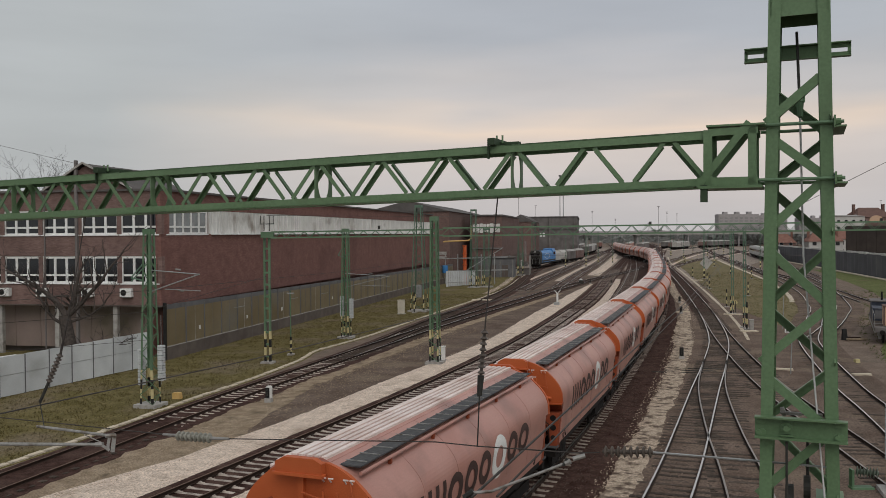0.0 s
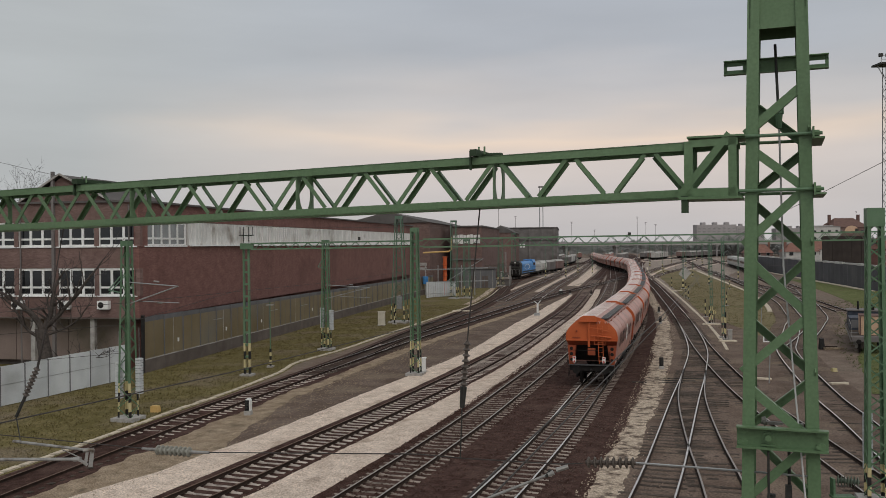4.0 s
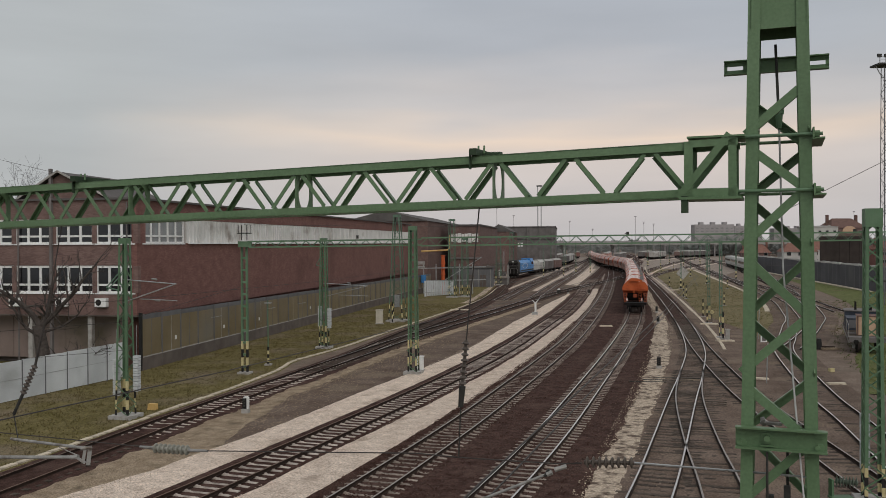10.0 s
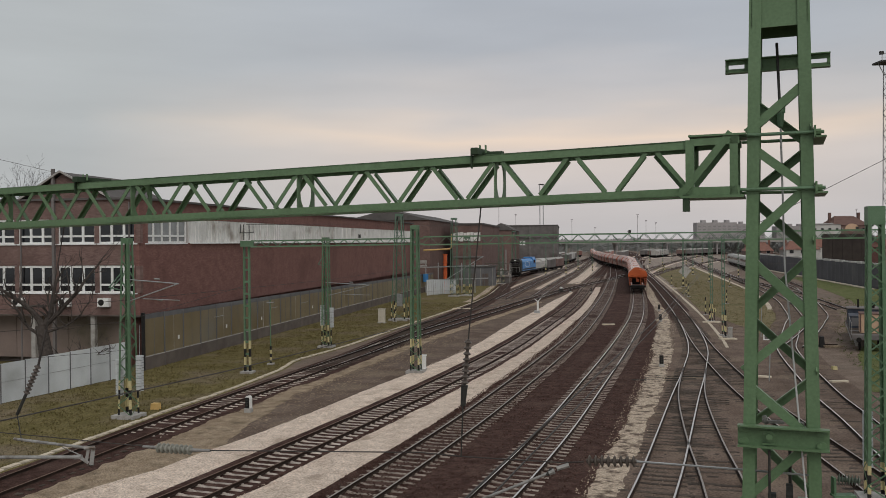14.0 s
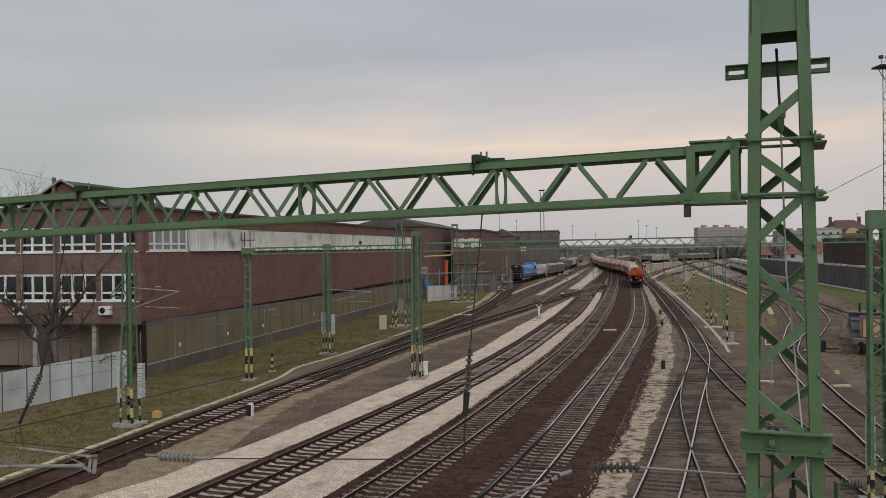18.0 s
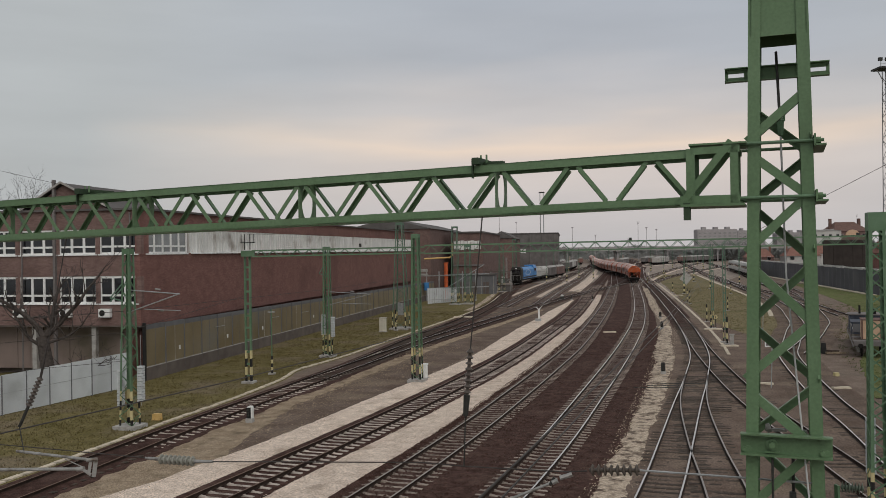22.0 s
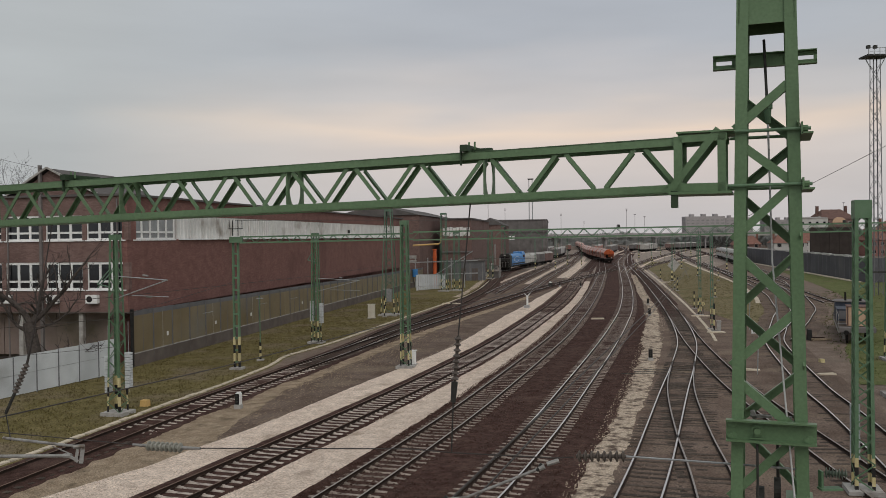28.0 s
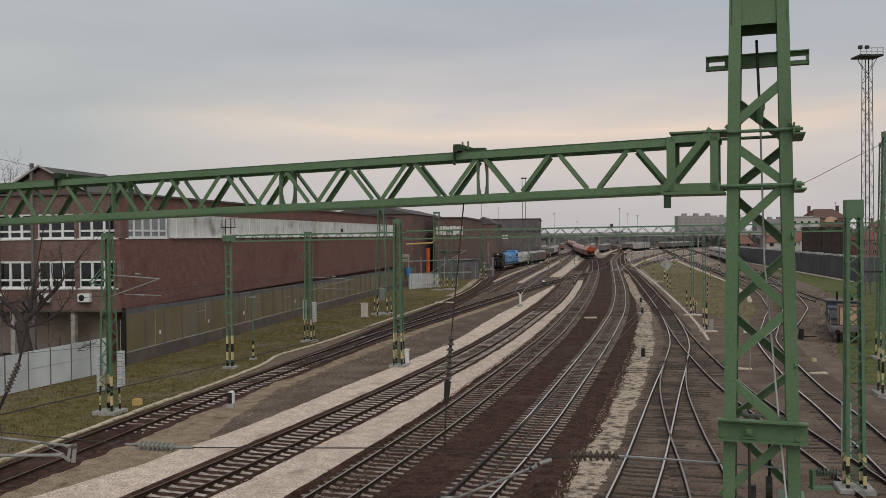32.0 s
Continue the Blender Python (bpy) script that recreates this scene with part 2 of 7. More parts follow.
M["pale_green"] = mat("faded_green_paint", (0.086, 0.158, 0.086), (0.128, 0.203, 0.127), 1.5, 0.55, stain=(0.10, 0.10, 0.07), stain_scale=1.5, stain_at=0.6)
M["far_green"] = mat("dull_green_paint", (0.085, 0.150, 0.102), (0.12, 0.188, 0.136), 1.5, 0.6)
M["yellow"] = mat("yellow_paint", (0.48, 0.40, 0.20), (0.56, 0.49, 0.28), 3.0, 0.6)
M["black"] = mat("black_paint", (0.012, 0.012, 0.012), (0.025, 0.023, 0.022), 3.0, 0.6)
M["steel"] = mat("galvanised_steel", (0.30, 0.31, 0.31), (0.42, 0.43, 0.43), 5.0, 0.45, metal=0.6)
M["dark_steel"] = mat("dark_fittings", (0.03, 0.03, 0.028), (0.06, 0.058, 0.052), 8.0, 0.6, metal=0.3)
M["ceramic"] = mat("brown_glazed_insulator", (0.075, 0.062, 0.052), (0.11, 0.092, 0.08), 6.0, 0.4)
M["pale_ceramic"] = mat("pale_grey_glass_insulator", (0.21, 0.21, 0.18), (0.29, 0.285, 0.25), 6.0, 0.25)
M["green_ceramic"] = mat("grey_green_insulator", (0.10, 0.13, 0.10), (0.15, 0.18, 0.14), 6.0, 0.3)
M["brick"] = brick_mat("dark_red_brick", (0.220, 0.112, 0.098), (0.282, 0.148, 0.128), (0.60, 0.55, 0.52))
M["brick_brown"] = brick_mat("brown_brick", (0.190, 0.124, 0.112), (0.248, 0.166, 0.150), (0.65, 0.6, 0.56))
# brick tone lifted to put haze before the far halls into it
M["soot_brick"] = brick_mat("sooty_brown_brick", (0.170, 0.110, 0.098), (0.222, 0.146, 0.130), (0.6, 0.55, 0.52))
M["dull_steel"] = mat("dull_grey_steel", (0.24, 0.235, 0.22), (0.36, 0.35, 0.335), 9.0, 0.55, metal=0.4, stain=(0.10, 0.075, 0.055), stain_scale=6.0, stain_at=0.55)
M["white_paint"] = mat("white_window_paint", (0.72, 0.72, 0.70), (0.80, 0.80, 0.79), 2.0, 0.5)
M["corrugated"] = mat("dirty_white_sheeting", (0.57, 0.56, 0.54), (0.71, 0.70, 0.68), 0.6, 0.7, stain=(0.22, 0.18, 0.15), stain_scale=0.35, stain_at=0.56)
M["white_fence"] = mat("pale_grey_sheeting", (0.48, 0.50, 0.51), (0.58, 0.60, 0.61), 0.7, 0.6, stain=(0.40, 0.41, 0.41), stain_scale=0.4)
M["fence_panel"] = mat("dull_yellow_brown_panel", (0.162, 0.124, 0.067), (0.216, 0.173, 0.106), 0.35, 0.4, stain=(0.18, 0.16, 0.125), stain_scale=0.15)
# reddish glass; base colour brightened for the reflections in it
M["ground_panel"] = mat("reddish_glass_panel", (0.23, 0.180, 0.160), (0.30, 0.235, 0.21), 0.4, 0.22, stain=(0.12, 0.105, 0.075), stain_scale=0.2)
M["fence_dark"] = mat("dark_grey_sheeting", (0.115, 0.115, 0.122), (0.155, 0.153, 0.158), 0.8, 0.6)
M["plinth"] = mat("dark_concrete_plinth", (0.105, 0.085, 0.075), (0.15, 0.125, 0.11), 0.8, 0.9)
# felt tone lifted slightly too, for haze over the far halls
M["roof_dark"] = mat("dark_roof_felt", (0.090, 0.082, 0.079), (0.13, 0.119, 0.114), 0.6, 0.9)
M["grey_wall"] = mat("soot_grey_wall", (0.132, 0.120, 0.116), (0.192, 0.176, 0.170), 0.5, 0.85, stain=(0.095, 0.078, 0.072), stain_scale=0.15)
M["pale_wall"] = mat("pale_render", (0.40, 0.39, 0.37), (0.50, 0.49, 0.47), 0.4, 0.85)
# grey paled to put the haze of distance into the colour
M["far_wall"] = mat("hazed_grey_block", (0.30, 0.28, 0.28), (0.35, 0.33, 0.33), 0.3, 0.9)
M["red_roof"] = mat("red_roof_tiles", (0.17, 0.085, 0.065), (0.23, 0.12, 0.095), 1.0, 0.85)
M["brown_roof"] = mat("brown_roof_tiles", (0.11, 0.065, 0.055), (0.15, 0.09, 0.075), 1.0, 0.85)
# window tone kept close to the wall, as haze would leave it
M["far_glass"] = mat("hazed_far_window", (0.24, 0.228, 0.235), (0.28, 0.265, 0.27), 0.5, 0.4)
M["glass"] = glass_mat("dark_window_glass", (0.012, 0.013, 0.015))
# pale base colour stands in for sky mirrored in the panes
M["pale_glass"] = mat("painted_reflection_window", (0.17, 0.18, 0.18), (0.26, 0.27, 0.27), 0.8, 0.15, spec=0.6)
M["bark"] = mat("bare_bark", (0.050, 0.041, 0.036), (0.095, 0.079, 0.070), 6.0, 0.9, bump=0.5)
M["twig"] = mat("bare_twigs", (0.045, 0.036, 0.034), (0.07, 0.058, 0.054), 6.0, 0.9)
M["salmon"] = mat("faded_salmon_paint", (0.40, 0.188, 0.152), (0.48, 0.255, 0.213), 0.5, 0.38, stain=(0.29, 0.155, 0.130), stain_scale=0.6, stain_at=0.5, vary=0.07, spec=0.5)
M["pink_roof"] = mat("pale_pink_roof_sheet", (0.68, 0.56, 0.51), (0.80, 0.70, 0.66), 0.8, 0.45, stain=(0.50, 0.34, 0.29), stain_scale=0.6)
M["orange"] = mat("orange_red_paint", (0.43, 0.088, 0.026), (0.52, 0.125, 0.042), 0.8, 0.5, stain=(0.32, 0.075, 0.028), stain_scale=0.7, stain_at=0.58)
# orange darkened to carry the shade on the wagons' recessed end parts
M["orange_dark"] = mat("shaded_orange_steel", (0.20, 0.045, 0.02), (0.30, 0.07, 0.03), 1.5, 0.7)
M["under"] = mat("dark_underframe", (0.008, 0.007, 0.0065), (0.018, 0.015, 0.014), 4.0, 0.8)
M["grating"] = mat("dark_walkway_grating", (0.05, 0.05, 0.052), (0.09, 0.09, 0.092), 9.0, 0.7)
M["logo_dark"] = mat("dark_brown_lettering_bars", (0.055, 0.032, 0.028), (0.075, 0.045, 0.04), 2.0, 0.6)
M["white"] = mat("white_marking", (0.70, 0.70, 0.68), (0.78, 0.78, 0.76), 3.0, 0.6)
M["red"] = mat("red_marking", (0.45, 0.03, 0.02), (0.5, 0.045, 0.03), 3.0, 0.5)
M["blue"] = mat("blue_loco_paint", (0.04, 0.17, 0.42), (0.08, 0.26, 0.54), 0.8, 0.4)
M["old_blue"] = mat("weathered_dark_blue_paint", (0.028, 0.034, 0.050), (0.050, 0.060, 0.082), 1.5, 0.6, stain=(0.10, 0.085, 0.07), stain_scale=1.0)
M["orange_pipe"] = mat("orange_pipe_paint", (0.50, 0.10, 0.03), (0.58, 0.13, 0.05), 2.0, 0.5)
M["yellow_pipe"] = mat("yellow_gas_pipe", (0.60, 0.38, 0.13), (0.66, 0.44, 0.18), 2.0, 0.5)
M["barrier"] = mat("dark_noise_barrier", (0.080, 0.079, 0.088), (0.105, 0.103, 0.114), 0.3, 0.85, stain=(0.125, 0.12, 0.124), stain_scale=0.1)
M["hedge"] = mat("dark_sheet_pile", (0.030, 0.024, 0.022), (0.048, 0.038, 0.034), 0.5, 0.9)
M["wire"] = mat("overhead_wire", (0.05, 0.045, 0.042), (0.08, 0.07, 0.065), 9.0, 0.6, metal=0.3)
M["rope"] = mat("grey_wire_rope", (0.46, 0.46, 0.45), (0.58, 0.58, 0.57), 9.0, 0.5, metal=0.3)
# haze of distance is mixed into this pale grey-green
M["scrub"] = mat("hazed_distant_wood", (0.185, 0.192, 0.186), (0.245, 0.250, 0.240), 0.4, 0.95)
M["cream"] = mat("cream_cabinet", (0.52, 0.48, 0.40), (0.60, 0.56, 0.48), 2.0, 0.6)
M["peach"] = mat("peach_crate", (0.50, 0.33, 0.22), (0.58, 0.40, 0.28), 2.0, 0.7)


# ---------- mesh building ----------
class Geo:
    """Vertices and faces gathered for one mesh."""

    def __init__(self):
        self.v, self.f = [], []

    def add(self, verts, faces):
        n = len(self.v)
        self.v += [tuple(p) for p in verts]
        self.f += [tuple(n + i for i in q) for q in faces]
        return self

    def box(self, c, s, m=None, taper=1.0):
        x, y, z = (k / 2 for k in s)
        t = taper
        p = [(-x, -y, -z), (x, -y, -z), (x, y, -z), (-x, y, -z), (-x * t, -y * t, z), (x * t, -y * t, z), (x * t, y * t, z), (-x * t, y * t, z)]
        p = [Vector(q) for q in p]
        if m is not None:
            p = [m @ q for q in p]
        c = Vector(c)
        return self.add([q + c for q in p], [(3, 2, 1, 0), (4, 5, 6, 7), (0, 1, 5, 4), (1, 2, 6, 5), (2, 3, 7, 6), (3, 0, 4, 7)])

    def sweep(self, p0, p1, prof, side=(0, 0, 1)):
        """A closed outline (x across, y along side) drawn from p0 to p1."""
        a, b = Vector(p0), Vector(p1)
        d = (b - a).normalized()
        s = Vector(side)
        u = s - d * s.dot(d)
        if u.length < 1e-4:
            u = Vector((1, 0, 0)) - d * d.x
        u.normalize()
        r = d.cross(u)
        n = len(prof)
        ring = [r * x + u * y for x, y in prof]
        fs = [(i, (i + 1) % n, n + (i + 1) % n, n + i) for i in range(n)]
        return self.add([a + q for q in ring] + [b + q for q in ring], fs + [tuple(range(n - 1, -1, -1)), tuple(range(n, 2 * n))])

    def bar(self, p0, p1, w, h, side=(0, 0, 1)):
        return self.sweep(p0, p1, [(-w / 2, -h / 2), (w / 2, -h / 2), (w / 2, h / 2), (-w / 2, h / 2)], side)

    def angle(self, p0, p1, leg, t, sx=1, sy=1, side=(0, 0, 1)):
        q = [(0, 0), (leg, 0), (leg, t), (t, t), (t, leg), (0, leg)]
        return self.sweep(p0, p1, [(sx * x, sy * y) for x, y in (q if sx * sy > 0 else q[::-1])], side)

    def tube(self, p0, p1, r0, r1=None, n=8):
        r1 = r0 if r1 is None else r1
        a, b = Vector(p0), Vector(p1)
        d = (b - a).normalized()
        u = d.orthogonal().normalized()
        w = d.cross(u)
        k = [(math.cos(2 * math.pi * i / n), math.sin(2 * math.pi * i / n)) for i in range(n)]
        v = [a + (u * c + w * s) * r0 for c, s in k] + [b + (u * c + w * s) * r1 for c, s in k]
        return self.add(v, [(i, (i + 1) % n, n + (i + 1) % n, n + i) for i in range(n)] + [tuple(range(n - 1, -1, -1)), tuple(range(n, 2 * n))])

    def path(self, pts, r, n=6):
        return self.turned([(p, r) for p in pts], n)

    def turned(self, rows, n=8):
        """One skin of rings through rows of point and radius."""
        p = [Vector(q) for q, _ in rows]
        base, u = len(self.v), None
        v, f = [], []
        for k, (_, r) in enumerate(rows):
            d = (p[min(k + 1, len(p) - 1)] - p[max(k - 1, 0)]).normalized()
            u = d.orthogonal() if u is None else u - d * u.dot(d)
            u = d.orthogonal() if u.length < 1e-3 else u
            u.normalize()
            w = d.cross(u)
            v += [p[k] + (u * math.cos(2 * math.pi * i / n) + w * math.sin(2 * math.pi * i / n)) * r for i in range(n)]
            if k:
                f += [(n * k - n + i, n * k - n + (i + 1) % n, n * k + (i + 1) % n, n * k + i) for i in range(n)]
        m = len(v)
        f += [tuple(range(n - 1, -1, -1)), tuple(range(m - n, m))]
        return self.add(v, f)

    def prism(self, outline, y0, y1):
        """An outline in x, z drawn along y."""
        n = len(outline)
        v = [(x, y0, z) for x, z in outline] + [(x, y1, z) for x, z in outline]
        return self.add(v, [(i, (i + 1) % n, n + (i + 1) % n, n + i) for i in range(n)] + [tuple(range(n - 1, -1, -1)), tuple(range(n, 2 * n))])

    def mesh(self, name, material):
        me = bpy.data.meshes.new(name)
        me.from_pydata(self.v, [], self.f)
        me.materials.append(material)
        bm = bmesh.new()
        bm.from_mesh(me)
        bmesh.ops.recalc_face_normals(bm, faces=bm.faces)
        bm.to_mesh(me)
        bm.free()
        return me


def part(name, geo, material, parent, label=""):
    me = geo if isinstance(geo, bpy.types.Mesh) else geo.mesh(name, M[material])
    ob = new(name, me)
    ob.parent = parent
    return tagged(ob, label)


def thing(name, m, label, category, group="", kind=""):
    ob = new(name)
    ob.empty_display_size = 0.3
    ob.matrix_basis = m
    return tagged(ob, label, category, group, kind)


def single(name, geo, material, label="", category="", group="", kind="", m=None):
    """A thing that is one mesh."""
    me = geo if isinstance(geo, bpy.types.Mesh) else geo.mesh(name, M[material])
    ob = new(name, me)
    if m is not None:
        ob.matrix_basis = m
    return tagged(ob, label, category, group, kind)


class Line:
    """A smooth line on the ground through a few points, measured along its length."""

    def __init__(self, pts):
        p = [np.array(q, float) for q in pts]
        p = [2 * p[0] - p[1]] + p + [2 * p[-1] - p[-2]]
        out = []
        for i in range(1, len(p) - 2):
            a, b, c, d = p[i - 1:i + 3]
            n = max(2, int(np.linalg.norm(c - b) / 0.5))
            for k in range(n):
                t = k / n
                out.append(0.5 * (2 * b + (c - a) * t + (2 * a - 5 * b + 4 * c - d) * t * t + (3 * b - a - 3 * c + d) * t ** 3))
        out.append(p[-2])
        self.p = np.array(out)
        # even out small bends
        for _ in range(30):
            self.p[1:-1] = 0.25 * self.p[:-2] + 0.5 * self.p[1:-1] + 0.25 * self.p[2:]
        self.s = np.r_[0, np.cumsum(np.linalg.norm(np.diff(self.p, axis=0), axis=1))]
        self.length = float(self.s[-1])

    def at(self, s, off=0.0):
        """The point at s, moved off metres to the right of the way ahead."""
        x, y = np.interp(s, self.s, self.p[:, 0]), np.interp(s, self.s, self.p[:, 1])
        h = 0.4
        dx = np.interp(s + h, self.s, self.p[:, 0]) - np.interp(s - h, self.s, self.p[:, 0])
        dy = np.interp(s + h, self.s, self.p[:, 1]) - np.interp(s - h, self.s, self.p[:, 1])
        k = math.hypot(dx, dy)
        if s <= 0 or s >= self.length:
            e = -s if s <= 0 else self.length - s
            j = 0 if s <= 0 else -2
            dx, dy = self.p[j + 1] - self.p[j]
            k = math.hypot(dx, dy)
            x, y = (self.p[0] if s <= 0 else self.p[-1]) - np.array((dx, dy)) / k * e
        return x + off * dy / k, y - off * dx / k

    def turn(self, s):
        a, b = self.at(s - 0.5), self.at(s + 0.5)
        return math.degrees(math.atan2(-(b[0] - a[0]), b[1] - a[1]))

    def near(self, y):
        """The length at which the line reaches that y."""
        return float(np.interp(y, self.p[:, 1], self.s))


GROUND = -0.20
BED = -0.18


# ---------- ground, beds and tracks ----------
def sheet(name, outline, z, material, label, category):
    return single(name, Geo().add([(x, y, z) for x, y in outline], [tuple(range(len(outline)))]), material, label, category, kind="structure")


def strip(name, line, s0, s1, left, right, z, material, label, category="ground", jag=0.12, step=0.35, seed=1, skirt=0.05):
    """A band of ground along a line, from left to right of it (metres, or rows of length and metres), with a ragged edge."""
    rnd = random.Random(seed)
    jag *= 0.28

    def off(v, s):
        return v if isinstance(v, (int, float)) else float(np.interp(s, [a for a, b in v], [b for a, b in v]))

    v, f, s, n = [], [], s0, 0
    wob = [0.0, 0.0]
    while s <= s1:
        row = []
        for k, side in enumerate((left, right)):
            wob[k] = 0.75 * wob[k] + rnd.uniform(-jag, jag)
            row.append(off(side, s) + wob[k])
        a, b = row
        for o, dz in ((a - 0.1, -skirt), (a, 0), (0.5 * (a + b), 0.01), (b, 0), (b + 0.1, -skirt)):
            x, y = line.at(s, o)
            v.append((x, y, z + dz))
        if n:
            for k in range(4):
                i = 5 * n + k
                f.append((i - 5, i - 4, i + 1, i))
        n += 1
        s += step * (1 + max(0, s - 60) / 40)
    me = bpy.data.meshes.new(name)
    me.from_pydata(v, [], f)
    me.materials.append(M[material])
    return tagged(new(name, me), label, category, kind="structure")


RAIL = [(-0.07, -0.15), (0.07, -0.15), (0.07, -0.135), (0.012, -0.12), (0.012, -0.045), (0.036, -0.035), (0.036, 0.0), (-0.036, 0.0), (-0.036, -0.035), (-0.012, -0.045), (-0.012, -0.12), (-0.07, -0.135)]
SLEEPERS = {}


def sleeper_mesh(kind):
    if kind not in SLEEPERS:
        g = Geo()
        if kind == "wood":
            g.box((0, 0, -0.23), (2.55, 0.25, 0.16))
        elif kind == "long":
            g.box((0.55, 0, -0.23), (3.7, 0.25, 0.16))
        else:
            # waisted concrete sleeper with raised rail seats
            for x0, x1, h0, h1 in ((-1.25, -0.5, 0.19, 0.215), (-0.5, 0.5, 0.19, 0.19), (0.5, 1.25, 0.215, 0.19)):
                q = [(x0, -0.13, -0.4), (x0, 0.13, -0.4), (x0, 0.082, h0 - 0.36), (x0, -0.082, h0 - 0.36), (x1, -0.13, -0.4), (x1, 0.13, -0.4), (x1, 0.082, h1 - 0.36), (x1, -0.082, h1 - 0.36)]
                g.add(q, [(0, 1, 2, 3), (7, 6, 5, 4), (0, 4, 5, 1), (1, 5, 6, 2), (2, 6, 7, 3), (3, 7, 4, 0)])
            for x in (-0.85, -0.65, 0.65, 0.85):
                g.box((x, 0, -0.145), (0.07, 0.12, 0.05))
        SLEEPERS[kind] = g.mesh("sleeper", M[{"wood": "wood_sleeper", "long": "wood_sleeper", "brown": "sleeper_brown"}.get(kind, "sleeper")])
    return SLEEPERS[kind]


def track(name, line, s0, s1, kind, label, singles=110, rails=("rail", "rail"), first=None, reach=210.0, long=(), pale=()):
    base = thing(name, Matrix(), label, "railway track", kind="structure")
    for side, shine in zip((-1, 1), rails):
        v, f, hf, n = [], [], [], 0
        s = s0
        while s <= s1:
            (x, y), (x2, y2) = line.at(s, side * 0.7535), line.at(s, side * 0.7535 + 1.0)
            dx, dy = x2 - x, y2 - y
            v += [(x + dx * a, y + dy * a, b) for a, b in RAIL]
            if n:
                i0 = 12 * n
                for k in range(12):
                    j = (k + 1) % 12
                    q = (i0 - 12 + k, i0 - 12 + j, i0 + j, i0 + k)
                    (hf if k == 6 else f).append(q)
            n += 1
            s += 1.0 + max(0, s - 80) / 40
        me = bpy.data.meshes.new("rail")
        me.from_pydata(v, [], f + hf)
        me.materials.append(M["rail_side"])
        me.materials.append(M[shine])
        me.polygons.foreach_set("material_index", [0] * len(f) + [1] * len(hf))
        tagged(new("rail", me)).parent = base
    me = sleeper_mesh(kind)
    far, s, k = Geo(), s0 + 0.3, 0
    rnd = random.Random(len(name) + int(s1))
    cut = first if first is not None else s0
    while s < min(s1, reach):
        x, y = line.at(s)
        m = pose(x, y, rnd.uniform(-0.012, 0.008), 0, 0, line.turn(s) + rnd.uniform(-1, 1))
        if s >= cut and k < singles:
            o = new("sleeper", sleeper_mesh("long") if any(a < s < b for a, b in long) else (sleeper_mesh("concrete") if any(a < s < b for a, b in pale) else me))
            o.parent, o.matrix_basis = base, m
            k += 1
        else:
            far.box(m @ Vector((0, 0, -0.255)), (2.5, 0.17, 0.2), m.to_3x3())
        s += 0.6
    if far.v:
        tagged(part("sleeper_row", far, "wood_sleeper" if kind == "wood" else "sleeper_brown", base, "rows of further sleepers"), kind="stuff")
    return base


LA = Line([(-20.5, 18), (-16.6, 32.7), (-13.9, 44.8), (-11.5, 54), (-9.5, 61.5), (-7.0, 71.5), (-2.9, 91.5), (2.8, 116.7), (9.0, 152), (14.2, 194), (20.6, 234), (38.6, 313), (75, 455)])
LA2 = Line([(-9.5, 61.5), (-6.6, 72), (-2.5, 86.3), (2.5, 102), (9.5, 123.5), (14.5, 139.5), (22.8, 164), (31.9, 188), (42, 214), (51, 240)])
LB = Line([(-15.4, 15), (-8.6, 32.8), (-4.7, 43.3), (-0.2, 56.2), (5.6, 75), (11.0, 95.5), (16.9, 119), (23.9, 151), (29.4, 178), (47.2, 262), (72, 380)])
LC = Line([(-9.0, 15), (-3.3, 30.6), (0.9, 43), (4.2, 53.9), (7.9, 66.6), (13.1, 85.5), (22.0, 123), (32, 169), (46.5, 240), (66, 345), (84, 450)])
LD = Line([(-4.2, 14.5), (-1.4, 22.5), (1.7, 30.8), (5.1, 41), (8.7, 53), (13.4, 69), (18.2, 86.2), (23.4, 106.2), (30.2, 136), (37.8, 172), (45, 207), (50.9, 236), (55, 262), (57.8, 291), (60.5, 320), (64.6, 358), (68.6, 386), (74.2, 430), (85.5, 500), (101.5, 600), (118, 720), (138, 860)])
LD2 = Line([(45, 207), (51.5, 238), (58, 270), (69, 320), (98, 440), (120, 545), (152, 722)])
LE = Line([(-1.0, 8), (7.2, 30.5), (9.9, 38.4), (13.8, 50.2), (17.6, 61.5), (22.1, 76.6), (28.7, 106), (39.6, 160), (48.5, 206), (62, 275), (90, 400)])
LE2 = Line([(4.6, 8), (9.9, 30.6), (11.5, 38.6), (14.3, 50.7), (17.6, 61.5)])
LF = Line([(13.8, 14), (16.0, 34.7), (17.9, 51.5), (21.5, 71.8), (25.0, 88.4), (28.7, 106)])
LG = Line([(13.0, 14), (20.1, 41.8), (22.1, 50.7), (27.7, 70.7), (31.1, 79), (36.6, 92), (43.0, 108), (56.5, 154), (88, 290)])
LH = Line([(27.7, 70.7), (32.6, 79.5), (40.0, 94), (47.0, 110), (62, 156), (96, 280)])
LJ = Line([(51, 112), (62, 162), (78, 251), (148, 552)])
LK = Line([(62, 150), (70, 176), (92, 262), (165, 560)])
LT0 = Line([(9.0, 138), (18.2, 184), (40, 287), (76, 460), (96, 560)])
LT1 = Line([(14.5, 140), (26.0, 197), (42, 272), (66, 394), (90, 520)])
LR = Line([(45, 207), (59, 258), (86, 340), (134, 470), (200, 640)])
LR2 = Line([(52, 222), (70, 272), (104, 352), (160, 470), (230, 600)])
